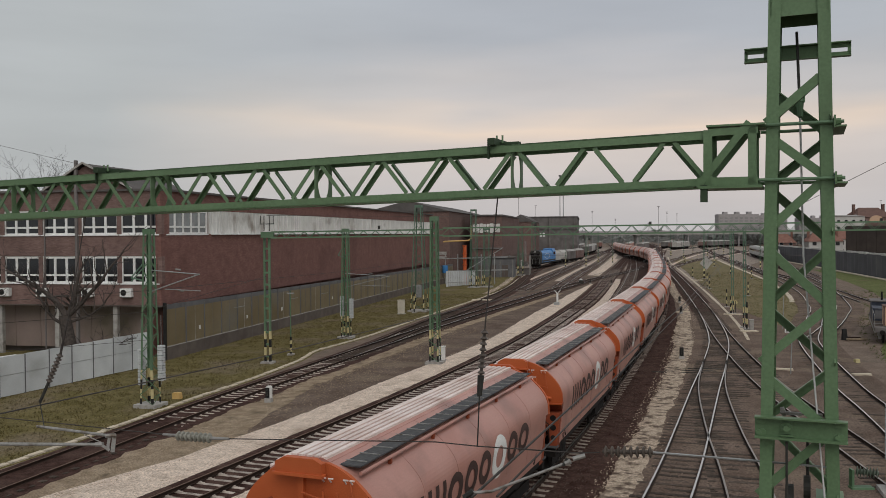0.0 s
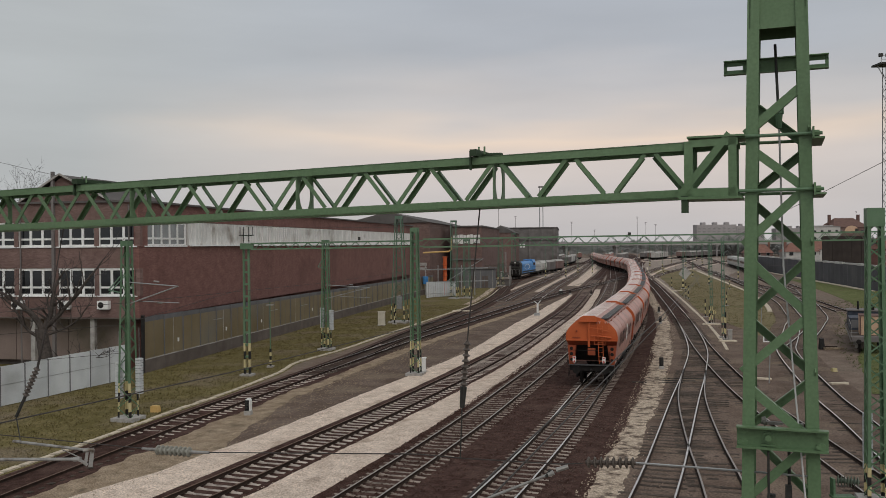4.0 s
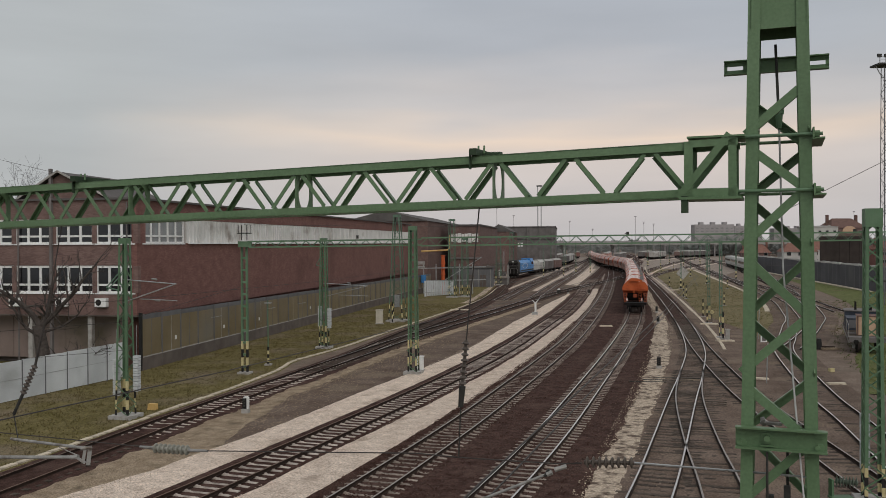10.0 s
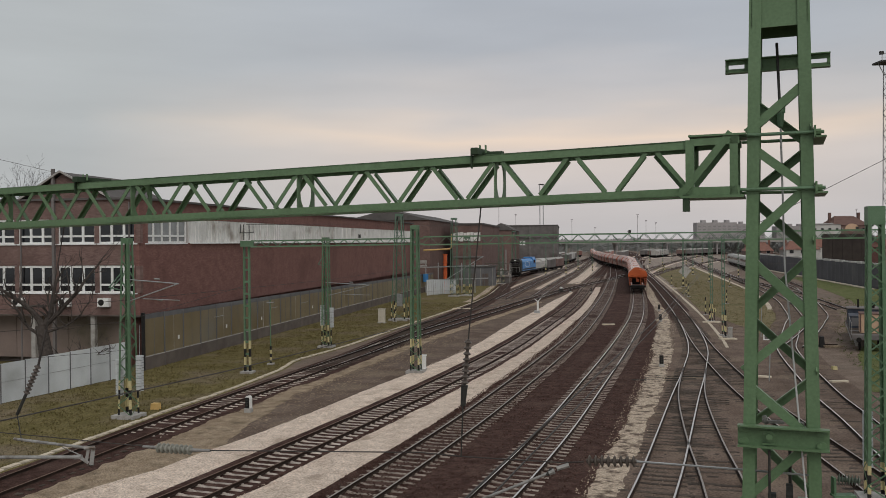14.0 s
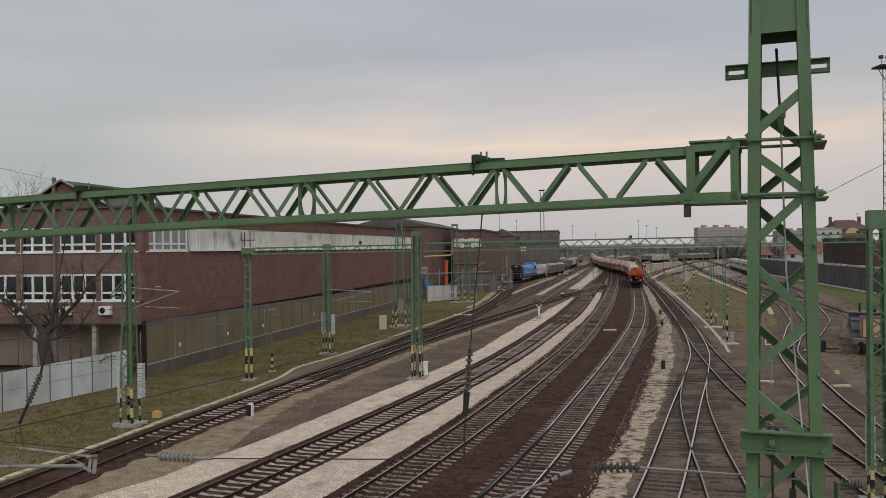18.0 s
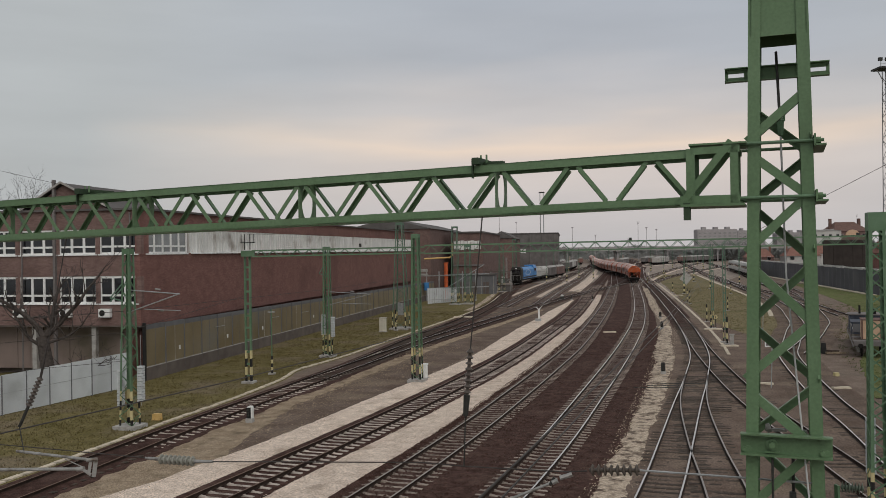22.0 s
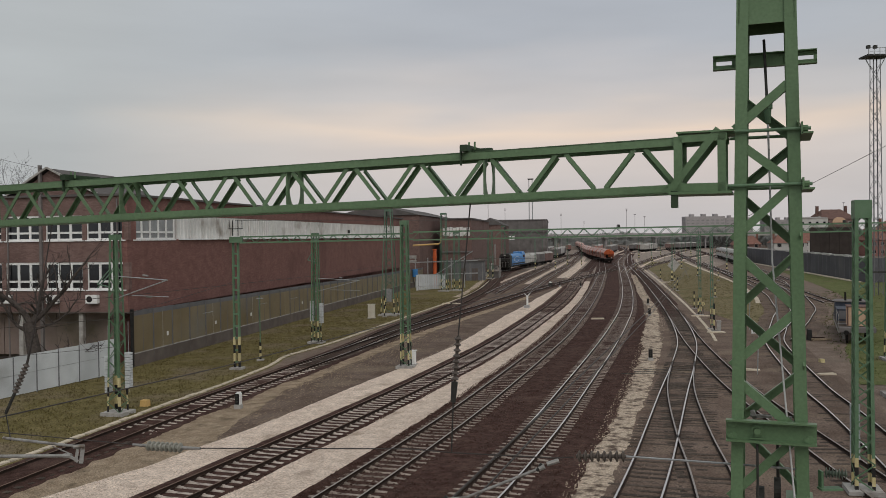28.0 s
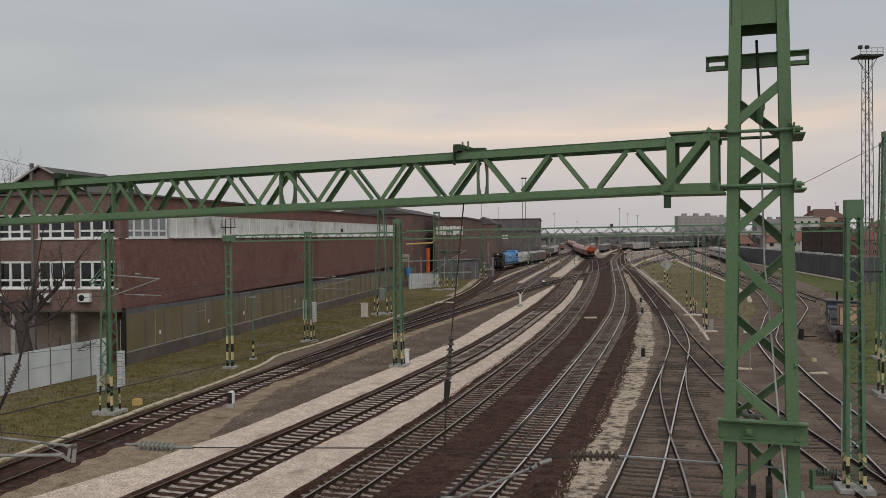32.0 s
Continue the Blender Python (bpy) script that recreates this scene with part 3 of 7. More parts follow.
KERB = Line([(-24.5, 15), (-18.1, 35.2), (-15.0, 48.8), (-13.3, 55.5), (-12.4, 60.5), (-11.7, 63.6), (-11.75, 66.0), (-11.9, 68.0), (-10.6, 71.3), (-9.1, 76.2), (-7.45, 82.6), (-3.7, 98.8), (6.0, 140), (11.6, 180), (16, 205)])

sheet("ground", [(-2500, -60), (2500, -60), (2500, 4200), (-2500, 4200)], GROUND - 0.03, "soil", "brown packed soil of a railway yard", "ground")
strip("grass_verge_west", KERB, 0, 190, -60, 0.2, GROUND, "grass", "short patchy winter grass beside the tracks", "grass", jag=0.1, seed=3)
strip("cinder_ground_west", LA, 0, 230, [(0, 1.0), (400, 1.0)], [(0, 11), (60, 7.5), (110, 14), (180, 22)], BED - 0.025, "dark_soil", "dark brown cinder ground between tracks", seed=4)
strip("beige_verge", LA, 0, 60, [(0, 1.75), (60, 1.8)], [(0, 4.4), (8, 5.2), (15, 6.0), (20, 5.6), (23, 4.9), (28, 3.7), (35, 2.9), (50, 2.6), (60, 2.4)], GROUND + 0.02, "beige", "beige gravel verge beside the track", jag=0.6, seed=5)
strip("beige_verge_far", LA2, 4, 75, 1.7, 2.7, GROUND + 0.02, "beige", "beige gravel verge beside the branch track", jag=0.25, seed=6)
strip("white_gravel_west", LB, 0, 148, [(0, -6.5), (17, -4.3), (20, -3.8), (27, -3.5), (31, -3.55), (40, -3.75), (48, -3.5), (62, -3.2), (70, -3.5), (90, -4.0), (119, -3.7), (137, -2.9), (148, -2.2)], [(0, -1.55), (80, -1.6), (89, -1.85), (116, -2.05), (148, -2.0)], GROUND + 0.035, "white_gravel", "pale limestone gravel path beside the track", jag=0.16, seed=7)
strip("white_gravel_middle", LB, 0, 165, 1.6, [(0, 4.3), (20, 3.9), (45, 3.3), (70, 2.85), (100, 2.7), (165, 2.6)], GROUND + 0.035, "white_gravel", "pale limestone gravel strip between two tracks", jag=0.16, seed=8)
strip("ballast_bed_main", LC, 0, 330, -1.75, [(0, 8.0), (60, 7.8), (75, 7.4), (110, 7.1), (160, 6.6), (400, 6.6)], BED - 0.014, "ballast", "dark rusty ballast formation under two tracks", jag=0.1, seed=9)
strip("ballast_bed_middle", LB, 0, 380, -1.6, 1.65, BED - 0.022, "ballast", "dark rusty ballast bed", jag=0.08, seed=10)
strip("ballast_bed_west", LA, 0, 400, -1.6, 1.75, BED - 0.004, "ballast", "dark rusty ballast bed", jag=0.08, seed=11)
strip("ballast_bed_branch", LA2, 3, 200, -1.5, 1.6, BED + 0.008, "ballast", "dark rusty ballast bed of the branch track", jag=0.08, seed=12)
strip("white_gravel_east", LD, 6, 190, [(0, 3.15), (22, 3.1), (42, 3.15), (60, 2.95), (72, 2.6), (96, 2.8), (115, 2.0), (130, 1.6), (190, 1.6)], [(0, 3.95), (22, 4.0), (42, 4.2), (60, 4.3), (72, 3.9), (96, 3.6), (115, 3.0), (130, 2.7), (190, 2.6)], GROUND + 0.050, "patchy_gravel", "patchy beige gravel strip beside the train's track", jag=0.35, seed=13)
strip("cinder_ground_east", LE, 0, 110, -1.9, [(0, 14), (60, 9), (110, 3)], BED + 0.010, "dark_soil", "dark brown cinder ground under the switches", seed=14)
strip("grass_verge_east", LE, 70, 300, [(70, 2.6), (130, 3.2), (300, 4)], [(70, 5.5), (85, 8.5), (110, 13), (150, 15), (300, 18)], GROUND + 0.01, "dry_grass", "thin yellow-brown grass between the tracks", "grass", jag=0.3, seed=15)
strip("grass_verge_far_east", LG, 40, 210, [(40, 3), (80, 8), (200, 13)], [(40, 40), (200, 120)], GROUND + 0.005, "green_grass", "green winter grass beside the yard", "grass", jag=0.3, seed=16)
strip("pale_kerb_east", LE, 70, 330, 2.3, 2.52, GROUND + 0.06, "kerb", "pale concrete edging beside the track", "kerb", jag=0.05, seed=17)
strip("pale_kerb_yard", LG, 104, 280, [(76, -2.6), (160, -2.7), (280, -4.8)], [(76, -2.2), (160, -2.2), (280, -4.2)], GROUND + 0.06, "kerb", "pale concrete edging beside the yard track", "kerb", jag=0.03, seed=18)

track("track_west", LA, 0, 430, "wood", "rusty track on dark timber sleepers", 130, ("rail_rusty", "rail_rusty"), 6, pale=((24, 64),))
track("track_branch", LA2, 0, 186, "wood", "branch track on dark timber sleepers", 60)
track("track_middle_west", LB, 0, 370, "concrete", "track on pale concrete sleepers", 140, ("rail_rusty", "rail_rusty"), 10)
track("track_middle_east", LC, 0, 430, "brown", "track on dusty concrete sleepers", 130, ("rail_dull", "rail_dull"), first=8)
track("track_main", LD, 0, 800, "brown", "track on dusty concrete sleepers, used by the train", 130, first=8)
track("track_main_far", LD2, 6, 520, "brown", "straight track beyond the turnout", 0)
strip("ballast_bed_far", LD2, 4, 520, -4.6, 3.4, BED - 0.02, "ballast", "dark ballast formation running on into the distance", jag=0.1, step=1.0, seed=71)
track("track_switch_west", LE, 0, 400, "wood", "track with switches on old timber sleepers", 130, first=14, long=((18, 60),))
track("track_switch_east", LE2, 0, 55, "wood", "converging switch track on old timber sleepers", 70, ("rail_dull", "rail_dull"), first=14)
track("track_crossover", LF, 0, 92, "wood", "crossover track on old timber sleepers", 100, ("rail_dull", "rail_dull"), first=14)
track("track_east", LG, 0, 280, "wood", "siding track on old timber sleepers", 100, first=14)
track("track_east_branch", LH, 3, 215, "wood", "siding branching off beside the grass", 40)
track("track_siding", LT0, 0, 430, "brown", "siding track beside the standing locomotive", 0, reach=260.0)
track("track_siding_east", LT1, 4, 380, "brown", "siding track among the works tracks", 0, reach=260.0)
track("track_ladder", LR, 4, 440, "brown", "ladder track fanning out into the yard", 0)
track("track_ladder_far", LR2, 0, 400, "brown", "ladder track fanning out into the yard", 0)
strip("white_path_west", LT1, 50, 260, 2.2, 3.7, GROUND + 0.01, "white_gravel", "pale gravel path between distant tracks", jag=0.2, step=1.0, seed=61)
strip("white_path_siding", LT0, 30, 260, 2.4, 3.7, GROUND + 0.008, "white_gravel", "pale gravel path between distant tracks", jag=0.2, step=1.0, seed=62)
strip("white_path_middle", LB, 178, 300, -3.9, -2.3, GROUND + 0.01, "white_gravel", "pale gravel path between distant tracks", jag=0.2, step=1.0, seed=63)
strip("white_path_works", LA, 118, 190, -3.0, -2.0, GROUND + 0.012, "patchy_gravel", "pale gravel edge beside the works track", jag=0.4, step=0.6, seed=72)
strip("white_path_sidings", LT0, 10, 200, -3.2, -2.4, GROUND + 0.011, "white_gravel", "pale gravel path between distant tracks", jag=0.2, step=1.0, seed=73)
strip("white_path_ladder", LR, 45, 260, 2.4, 3.2, GROUND + 0.01, "white_gravel", "pale gravel path between distant tracks", jag=0.2, step=1.0, seed=64)
strip("white_path_ladder_far", LR2, 40, 260, 2.4, 3.3, GROUND + 0.01, "white_gravel", "pale gravel path between distant tracks", jag=0.2, step=1.0, seed=65)
strip("cinder_ground_far", LT1, 0, 420, -28, [(0, 18), (60, 30), (150, 50), (420, 75)], GROUND - 0.015, "hazed_yard", "brown ground of the far yard, paled for haze", jag=0.3, step=2.0, seed=66)
track("track_yard", LJ, 0, 420, "brown", "yard track in the distance", 0)
track("track_yard_far", LK, 0, 420, "brown", "yard track in the distance", 0)


def rough(name, line, s0, s1, left, right, z, amp, material, label, step=0.24, seed=1):
    """Uneven ground as a fine grid along a line; it buries part of what lies at its height, and dips at its ends."""
    def off(v, s):
        return v if isinstance(v, (int, float)) else float(np.interp(s, [a for a, b in v], [b for a, b in v]))

    rows, n = int((s1 - s0) / step), 0
    cols = int(max(off(right, s) - off(left, s) for s in (s0, s1)) / step) + 1
    v, f = [], []
    for i in range(rows + 1):
        s = s0 + (s1 - s0) * i / rows
        a, b = off(left, s), off(right, s)
        for j in range(cols + 1):
            o = a + (b - a) * j / cols
            x, y = line.at(s, o)
            h = noise.noise(Vector((x * 0.55, y * 0.55, seed))) + 0.7 * noise.noise(Vector((x * 2.1, y * 2.1, seed + 9)))
            edge = min(1.0, (s - s0) / 3.0, (s1 - s) / 3.0, (o - a) / 0.35, (b - o) / 0.35)
            v.append((x, y, z + amp * h - 0.07 * (1 - edge)))
            if i and j:
                k = i * (cols + 1) + j
                f.append((k - cols - 2, k - cols - 1, k, k - 1))
    me = bpy.data.meshes.new(name)
    me.from_pydata(v, [], f)
    me.materials.append(M[material])
    me.polygons.foreach_set("use_smooth", [True] * len(f))
    return tagged(new(name, me), label, "ground", kind="structure")


rough("cinder_cover_switch", LE, 10, 80, [(10, -1.75), (60, -1.7), (80, -1.6)], [(10, 10.5), (60, 6.5), (80, 3.0)], -0.156, 0.022, "dark_soil", "uneven brown cinder half burying the switch sleepers", seed=3)
rough("cinder_cover_east", LG, 14, 175, -2.3, 2.3, -0.150, 0.022, "dark_soil", "uneven brown cinder half burying the siding sleepers", seed=4)
rough("cinder_cover_branch", LH, 6, 110, -2.2, 2.2, -0.150, 0.022, "dark_soil", "uneven brown cinder burying the sleepers", step=0.3, seed=8)
rough("dirt_cover_west", LA, 0, 26, -1.35, 1.35, -0.128, 0.018, "ballast", "dark rusty dirt filling the track between its rails", seed=5)
rough("ballast_shoulder_middle", LB, 4, 150, -1.72, -0.83, -0.135, 0.012, "ballast", "dark ballast shoulder over the sleeper ends", step=0.3, seed=6)


def crib(line, s0, s1, z=-0.168, side=1.45):
    """Dark ballast between the sleepers, nearly up to their tops."""
    strip("ballast_crib", line, s0, s1, -side, side, z, "ballast", "dark ballast between the sleepers", jag=0.06, step=0.8, seed=80)


for ln, a, b in ((LB, 94, 370), (LC, 86, 430), (LD, 86, 640), (LD2, 8, 520), (LT0, 2, 430), (LT1, 6, 380), (LR, 8, 440), (LR2, 4, 400), (LJ, 2, 420), (LK, 2, 420), (LA, 84, 250), (LA2, 36, 186), (LE, 92, 330)):
    crib(ln, a, b)
for ln, a, b in ((LB, 36, 96), (LC, 36, 88), (LD, 36, 88)):
    crib(ln, a, b, -0.188)


def kerb_line():
    """Concrete cable duct with separate lids beside the west track."""
    base = thing("cable_duct", Matrix(), "pale weathered concrete cable duct with separate lids along the grass", "cable duct", kind="structure")
    lid = Geo().box((0, 0, 0), (0.30, 0.98, 0.14), taper=0.95).mesh("duct_lid", M["kerb"])
    rnd, s, k = random.Random(2), 4.0, 0
    while s < 185:
        # a break in the run where the duct ducks under
        x, y = KERB.at(s, rnd.uniform(-0.03, 0.03))
        o = new("duct_lid", lid)
        o.parent, o.matrix_basis = base, pose(x, y, GROUND - 0.01 + rnd.uniform(-0.02, 0.012), 0, 0, KERB.turn(s) + rnd.uniform(-1.5, 1.5))
        s += 1.0


kerb_line()


def crossing_bits():
    """Point rods of the switch."""
    base = thing("point_rod_set", Matrix(), "dark steel point rods across the switch", "rail switch", kind="structure")
    for x, y in ((14.0, 58.5), (12.2, 57.0), (13.2, 57.7)):
        part("point_rod", Geo().bar((x, y, -0.14), (x + 3.2, y - 0.5, -0.14), 0.06, 0.06), "dark_steel", base)


crossing_bits()


# ---------- the portal that stands close ahead ----------
def lattice_mast(base, height, w0, w1, leg, brace, material, step=0.9, striped=0.0, z0=0.0, names=("leg", "brace"), d=1.0, back=None, joined=False):
    """Four angle legs with zigzag bracing; w0, w1: width at foot and head; d: depth over width."""
    back = back or material

    def corner(i, z):
        w = (w0 + (w1 - w0) * z / height) / 2
        return Vector((w * (1, -1, -1, 1)[i], w * d * (1, 1, -1, -1)[i], z))

    for i in range(4):
        sx, sy = (-1, 1, 1, -1)[i], (-1, -1, 1, 1)[i]
        q = [(0, 0), (leg * sx, 0), (leg * sx, 0.1 * leg * sy), (0.1 * leg * sx, 0.1 * leg * sy), (0.1 * leg * sx, leg * sy), (0, leg * sy)]
        cuts = [(0.0, height, material)]
        if striped:
            n = 4
            cuts = [(striped * k / n, striped * (k + 1) / n, ("black", "yellow")[k % 2]) for k in range(n)] + [(striped, height, material)]
        for k, (a, b, mt) in enumerate(cuts):
            g = Geo()
            lo, hi = corner(i, a), corner(i, b)
            v = [lo + Vector((x, y, 0)) for x, y in q] + [hi + Vector((x, y, 0)) for x, y in q]
            g.add(v, [(j, (j + 1) % 6, 6 + (j + 1) % 6, 6 + j) for j in range(6)] + [(5, 4, 3, 2, 1, 0), (6, 7, 8, 9, 10, 11)])
            part(names[0] if mt == material else "painted_band", g, mt, base)
    z, k = z0 + 0.15, 0
    lattice = Geo()
    while z + step < height:
        for i in range(4):
            j = (i + 1) % 4
            a, b = (corner(i, z), corner(j, z + step)) if (k + i) % 2 else (corner(j, z), corner(i, z + step))
            if joined:
                lattice.bar(a, b, brace, 0.016, (b - a).cross(Vector((0, 0, 1))))
                continue
            part(names[1], Geo().bar(a, b, brace, 0.012 if brace < 0.06 else 0.016, (b - a).cross(Vector((0, 0, 1)))), material if i in (2, 3) else back, base)
        z += step
        k += 1
    if lattice.v:
        part("lattice", lattice, material, base)


PORTAL = pose(2.62, 6.76, GROUND, 0, 0, -21.2)


def near_mast():
    m = thing("portal_mast", PORTAL @ pose(-0.017, 0, 0), "green-painted steel lattice mast with bolted channel and rope tensioner", "catenary mast")
    H, w0, w1 = 11.4, 0.81, 0.405

    def wd(z):
        return w0 + (w1 - w0) * z / H

    def c(i, z):
        w = wd(z) / 2
        return Vector((w * (1, -1, -1, 1)[i], w * (1, 1, -1, -1)[i], z))

    leg, t = 0.088, 0.011
    for i in range(4):
        sx, sy = (-1, 1, 1, -1)[i], (-1, -1, 1, 1)[i]
        q = [(0, 0), (leg * sx, 0), (leg * sx, t * sy), (t * sx, t * sy), (t * sx, leg * sy), (0, leg * sy)]
        v = [c(i, 0) + Vector((x, y, 0)) for x, y in q] + [c(i, H) + Vector((x, y, 0)) for x, y in q]
        part("leg", Geo().add(v, [(j, (j + 1) % 6, 6 + (j + 1) % 6, 6 + j) for j in range(6)] + [(5, 4, 3, 2, 1, 0), (6, 7, 8, 9, 10, 11)]), "green", m)
    # zigzag: heights at the left and right leg in turn, opposite on the far face
    left, right = [0.3, 1.55, 2.75, 3.9, 5.0, 6.05, 7.03, 8.03, 8.99, 9.83], [0.95, 2.15, 3.35, 4.45, 5.55, 6.55, 7.58, 8.50, 9.45, 10.22]
    for face, (p, q) in enumerate((((2, 3)), ((1, 0)), ((2, 1)), ((3, 0)))):
        lo, hi = (left, right) if face in (0, 3) else (right, left)
        for k in range(len(left)):
            pairs = [(c(p, lo[k]), c(q, hi[k]))]
            if k + 1 < len(left):
                pairs.append((c(q, hi[k]), c(p, lo[k + 1])) if face in (0, 3) else (c(p, lo[k]), c(q, hi[k + 1])))
            for a, b in pairs:
                dv = (b - a).normalized()
                n = dv.cross(Vector((0, 0, 1))).normalized()
                up = dv.cross(n)
                inward = -n if n.dot(a + b) > 0 else n
                off = inward * 0.014
                part("brace", Geo().angle(a + off - up * 0.03 + dv * 0.05, b + off - up * 0.03 - dv * 0.05, 0.065, 0.009, 1, 1, inward), "green", m)
    # head plates, solid, on all four faces
    for p, q in ((2, 3), (1, 0), (2, 1), (3, 0)):
        g = Geo()
        a, b, e, f = c(p, 10.70), c(q, 10.70), c(q, H + 0.02), c(p, H + 0.02)
        n = (b - a).cross(Vector((0, 0, 1))).normalized()
        n = n if n.dot(a + b) > 0 else -n
        g.add([k + n * s for s in (-0.024, -0.013) for k in (a, b, e, f)], [(0, 1, 2, 3), (7, 6, 5, 4), (0, 4, 5, 1), (1, 5, 6, 2), (2, 6, 7, 3), (3, 7, 4, 0)])
        part("head_plate", g, "green", m)
    part("head_cap", Geo().box((0, 0, H + 0.04), (w1 + 0.08, w1 + 0.08, 0.03)), "green", m)
    # slotted crossbar behind, with the anchor rod and the tensioner
    bar = Geo()
    zc, y = 10.50, 0.235
    xo = -0.02
    bar.box((xo, y, zc), (0.44, 0.02, 0.11))
    for s in (-1, 1):
        bar.box((xo + s * 0.305, y, zc + 0.037), (0.17, 0.02, 0.040))
        bar.box((xo + s * 0.305, y, zc - 0.037), (0.17, 0.02, 0.040))
        bar.box((xo + s * 0.378, y, zc), (0.025, 0.02, 0.08))
        bar.box((xo + s * 0.232, y, zc), (0.025, 0.02, 0.08))
    bar.box((xo, y - 0.03, zc - 0.052), (0.78, 0.05, 0.008)).box((xo, y - 0.03, zc + 0.052), (0.78, 0.05, 0.008))
    part("slotted_crossbar", bar, "green", m, "dark green crossbar with slotted ends")
    part("anchor_rod", Geo().tube((-0.02, 0.21, 10.66), (0.0, 0.10, 10.15), 0.011, 0.011, 10), "dark_steel", m)
    part("tensioner", Geo().tube((0.002, 0.10, 10.13), (0.004, 0.095, 10.09), 0.028, 0.032, 12).tube((0.004, 0.095, 10.09), (0.006, 0.09, 9.98), 0.030, 0.020, 12).tube((-0.03, 0.10, 10.09), (-0.03, 0.10, 10.16), 0.006).tube((0.035, 0.10, 10.09), (0.035, 0.10, 10.17), 0.006), "pale_green", m)
    part("wire_rope", Geo().tube((0.006, 0.09, 9.97), (0.03, -0.04, 8.9), 0.008, 0.007, 8).tube((0.03, -0.04, 8.9), (0.185, -0.36, 7.0), 0.007, 0.007, 8).tube((0.185, -0.36, 7.0), (0.30, -0.6, 5.4), 0.007, 0.007, 8), "rope", m, "pale grey steel rope")
    # clamp rods of the beam
    for z in (9.89, 9.48):
        w = wd(z) / 2
        part("clamp_rod", Geo().tube((-w - 0.06, -w - 0.02, z), (w + 0.075, -w - 0.02, z), 0.013, 0.013, 8), "pale_green", m)
        part("clamp_rod", Geo().tube((-w - 0.06, w + 0.02, z), (w + 0.075, w + 0.02, z), 0.013, 0.013, 8), "green", m)
        part("clamp_plate", Geo().box((w + 0.012, 0, z), (0.014, 2 * w + 0.14, 0.09)).box((w + 0.05, 0, z - 0.035), (0.08, 2 * w + 0.14, 0.012)), "green", m)
        for yy in (-w - 0.02, w + 0.02):
            part("nut", Geo().tube((w + 0.02, yy, z), (w + 0.055, yy, z), 0.024, 0.024, 6), "green", m)
    # bolted channel across the front
    z = 7.635
    w = wd(z) / 2
    ch = Geo().box((0.01, -w - 0.014, z), (0.635, 0.014, 0.16)).box((0.01, -w - 0.05, z + 0.075), (0.635, 0.075, 0.012)).box((0.01, -w - 0.05, z - 0.075), (0.635, 0.075, 0.012))
    part("cross_channel", ch, "green", m, "green channel bolted across the legs")
    for x in (-0.28, 0.26):
        for dz in (-0.045, 0.045):
            part("bolt", Geo().tube((x, -w - 0.02, z + dz), (x, -w - 0.04, z + dz), 0.020, 0.020, 6).tube((x + 0.025, -w - 0.022, z + dz), (x + 0.025, -w - 0.03, z + dz), 0.028, 0.028, 10), "green", m)
    part("eye_nut", Geo().tube((-0.085, -w - 0.02, z), (-0.085, -w - 0.035, z), 0.045, 0.045, 12).tube((-0.085, -w - 0.035, z), (-0.085, -w - 0.065, z), 0.028, 0.024, 8).box((-0.085, -w - 0.03, z - 0.055), (0.10, 0.03, 0.012)), "green", m)
    part("hanger_rod", Geo().tube((-0.085, -w - 0.04, z - 0.1), (-0.08, -w - 0.04, z - 1.3), 0.009, 0.009, 8), "dark_steel", m)
    part("hanger_rod", Geo().tube((0.06, 0.0, z + 0.02), (0.06, 0.0, z - 1.2), 0.012, 0.012, 8), "dark_steel", m)
    part("tension_wheel", Geo().tube((-0.10, -0.02, z - 0.62), (-0.04, -0.02, z - 0.62), 0.13, 0.13, 18).tube((0.03, -0.02, z - 0.50), (0.08, -0.02, z - 0.50), 0.09, 0.09, 18), "dark_steel", m, "dark pulley wheels of the tensioner")
    part("shackle", Geo().box((-0.06, 0.02, z + 0.05), (0.16, 0.04, 0.02)).box((0.10, 0.02, z + 0.05), (0.13, 0.04, 0.02)).tube((-0.13, 0.0, z + 0.06), (-0.1, 0.0, z + 0.07), 0.035, 0.035, 10).tube((0.03, 0.02, z + 0.05), (0.05, 0.02, z + 0.12), 0.010), "dull_steel", m)
    part("collar_clamp", Geo().box((0.22, 0, 7.02), (0.20, 0.70, 0.02)), "green", m)
    return m


near_mast()


def insulator(base, p0, p1, n, r, core, material="ceramic"):
    """A stack of sheds on a rod."""
    a, d = Vector(p0), Vector(p1) - Vector(p0)
    rows = [(a, core)]
    for k in range(n):
        rows += [(a + d * ((k + 0.18) / n), core * 1.1), (a + d * ((k + 0.50) / n), r), (a + d * ((k + 0.66) / n), r * 0.85), (a + d * ((k + 0.70) / n), core)]
    g = Geo().turned(rows + [(a + d, core)], 14)
    part("insulator", g, material, base)


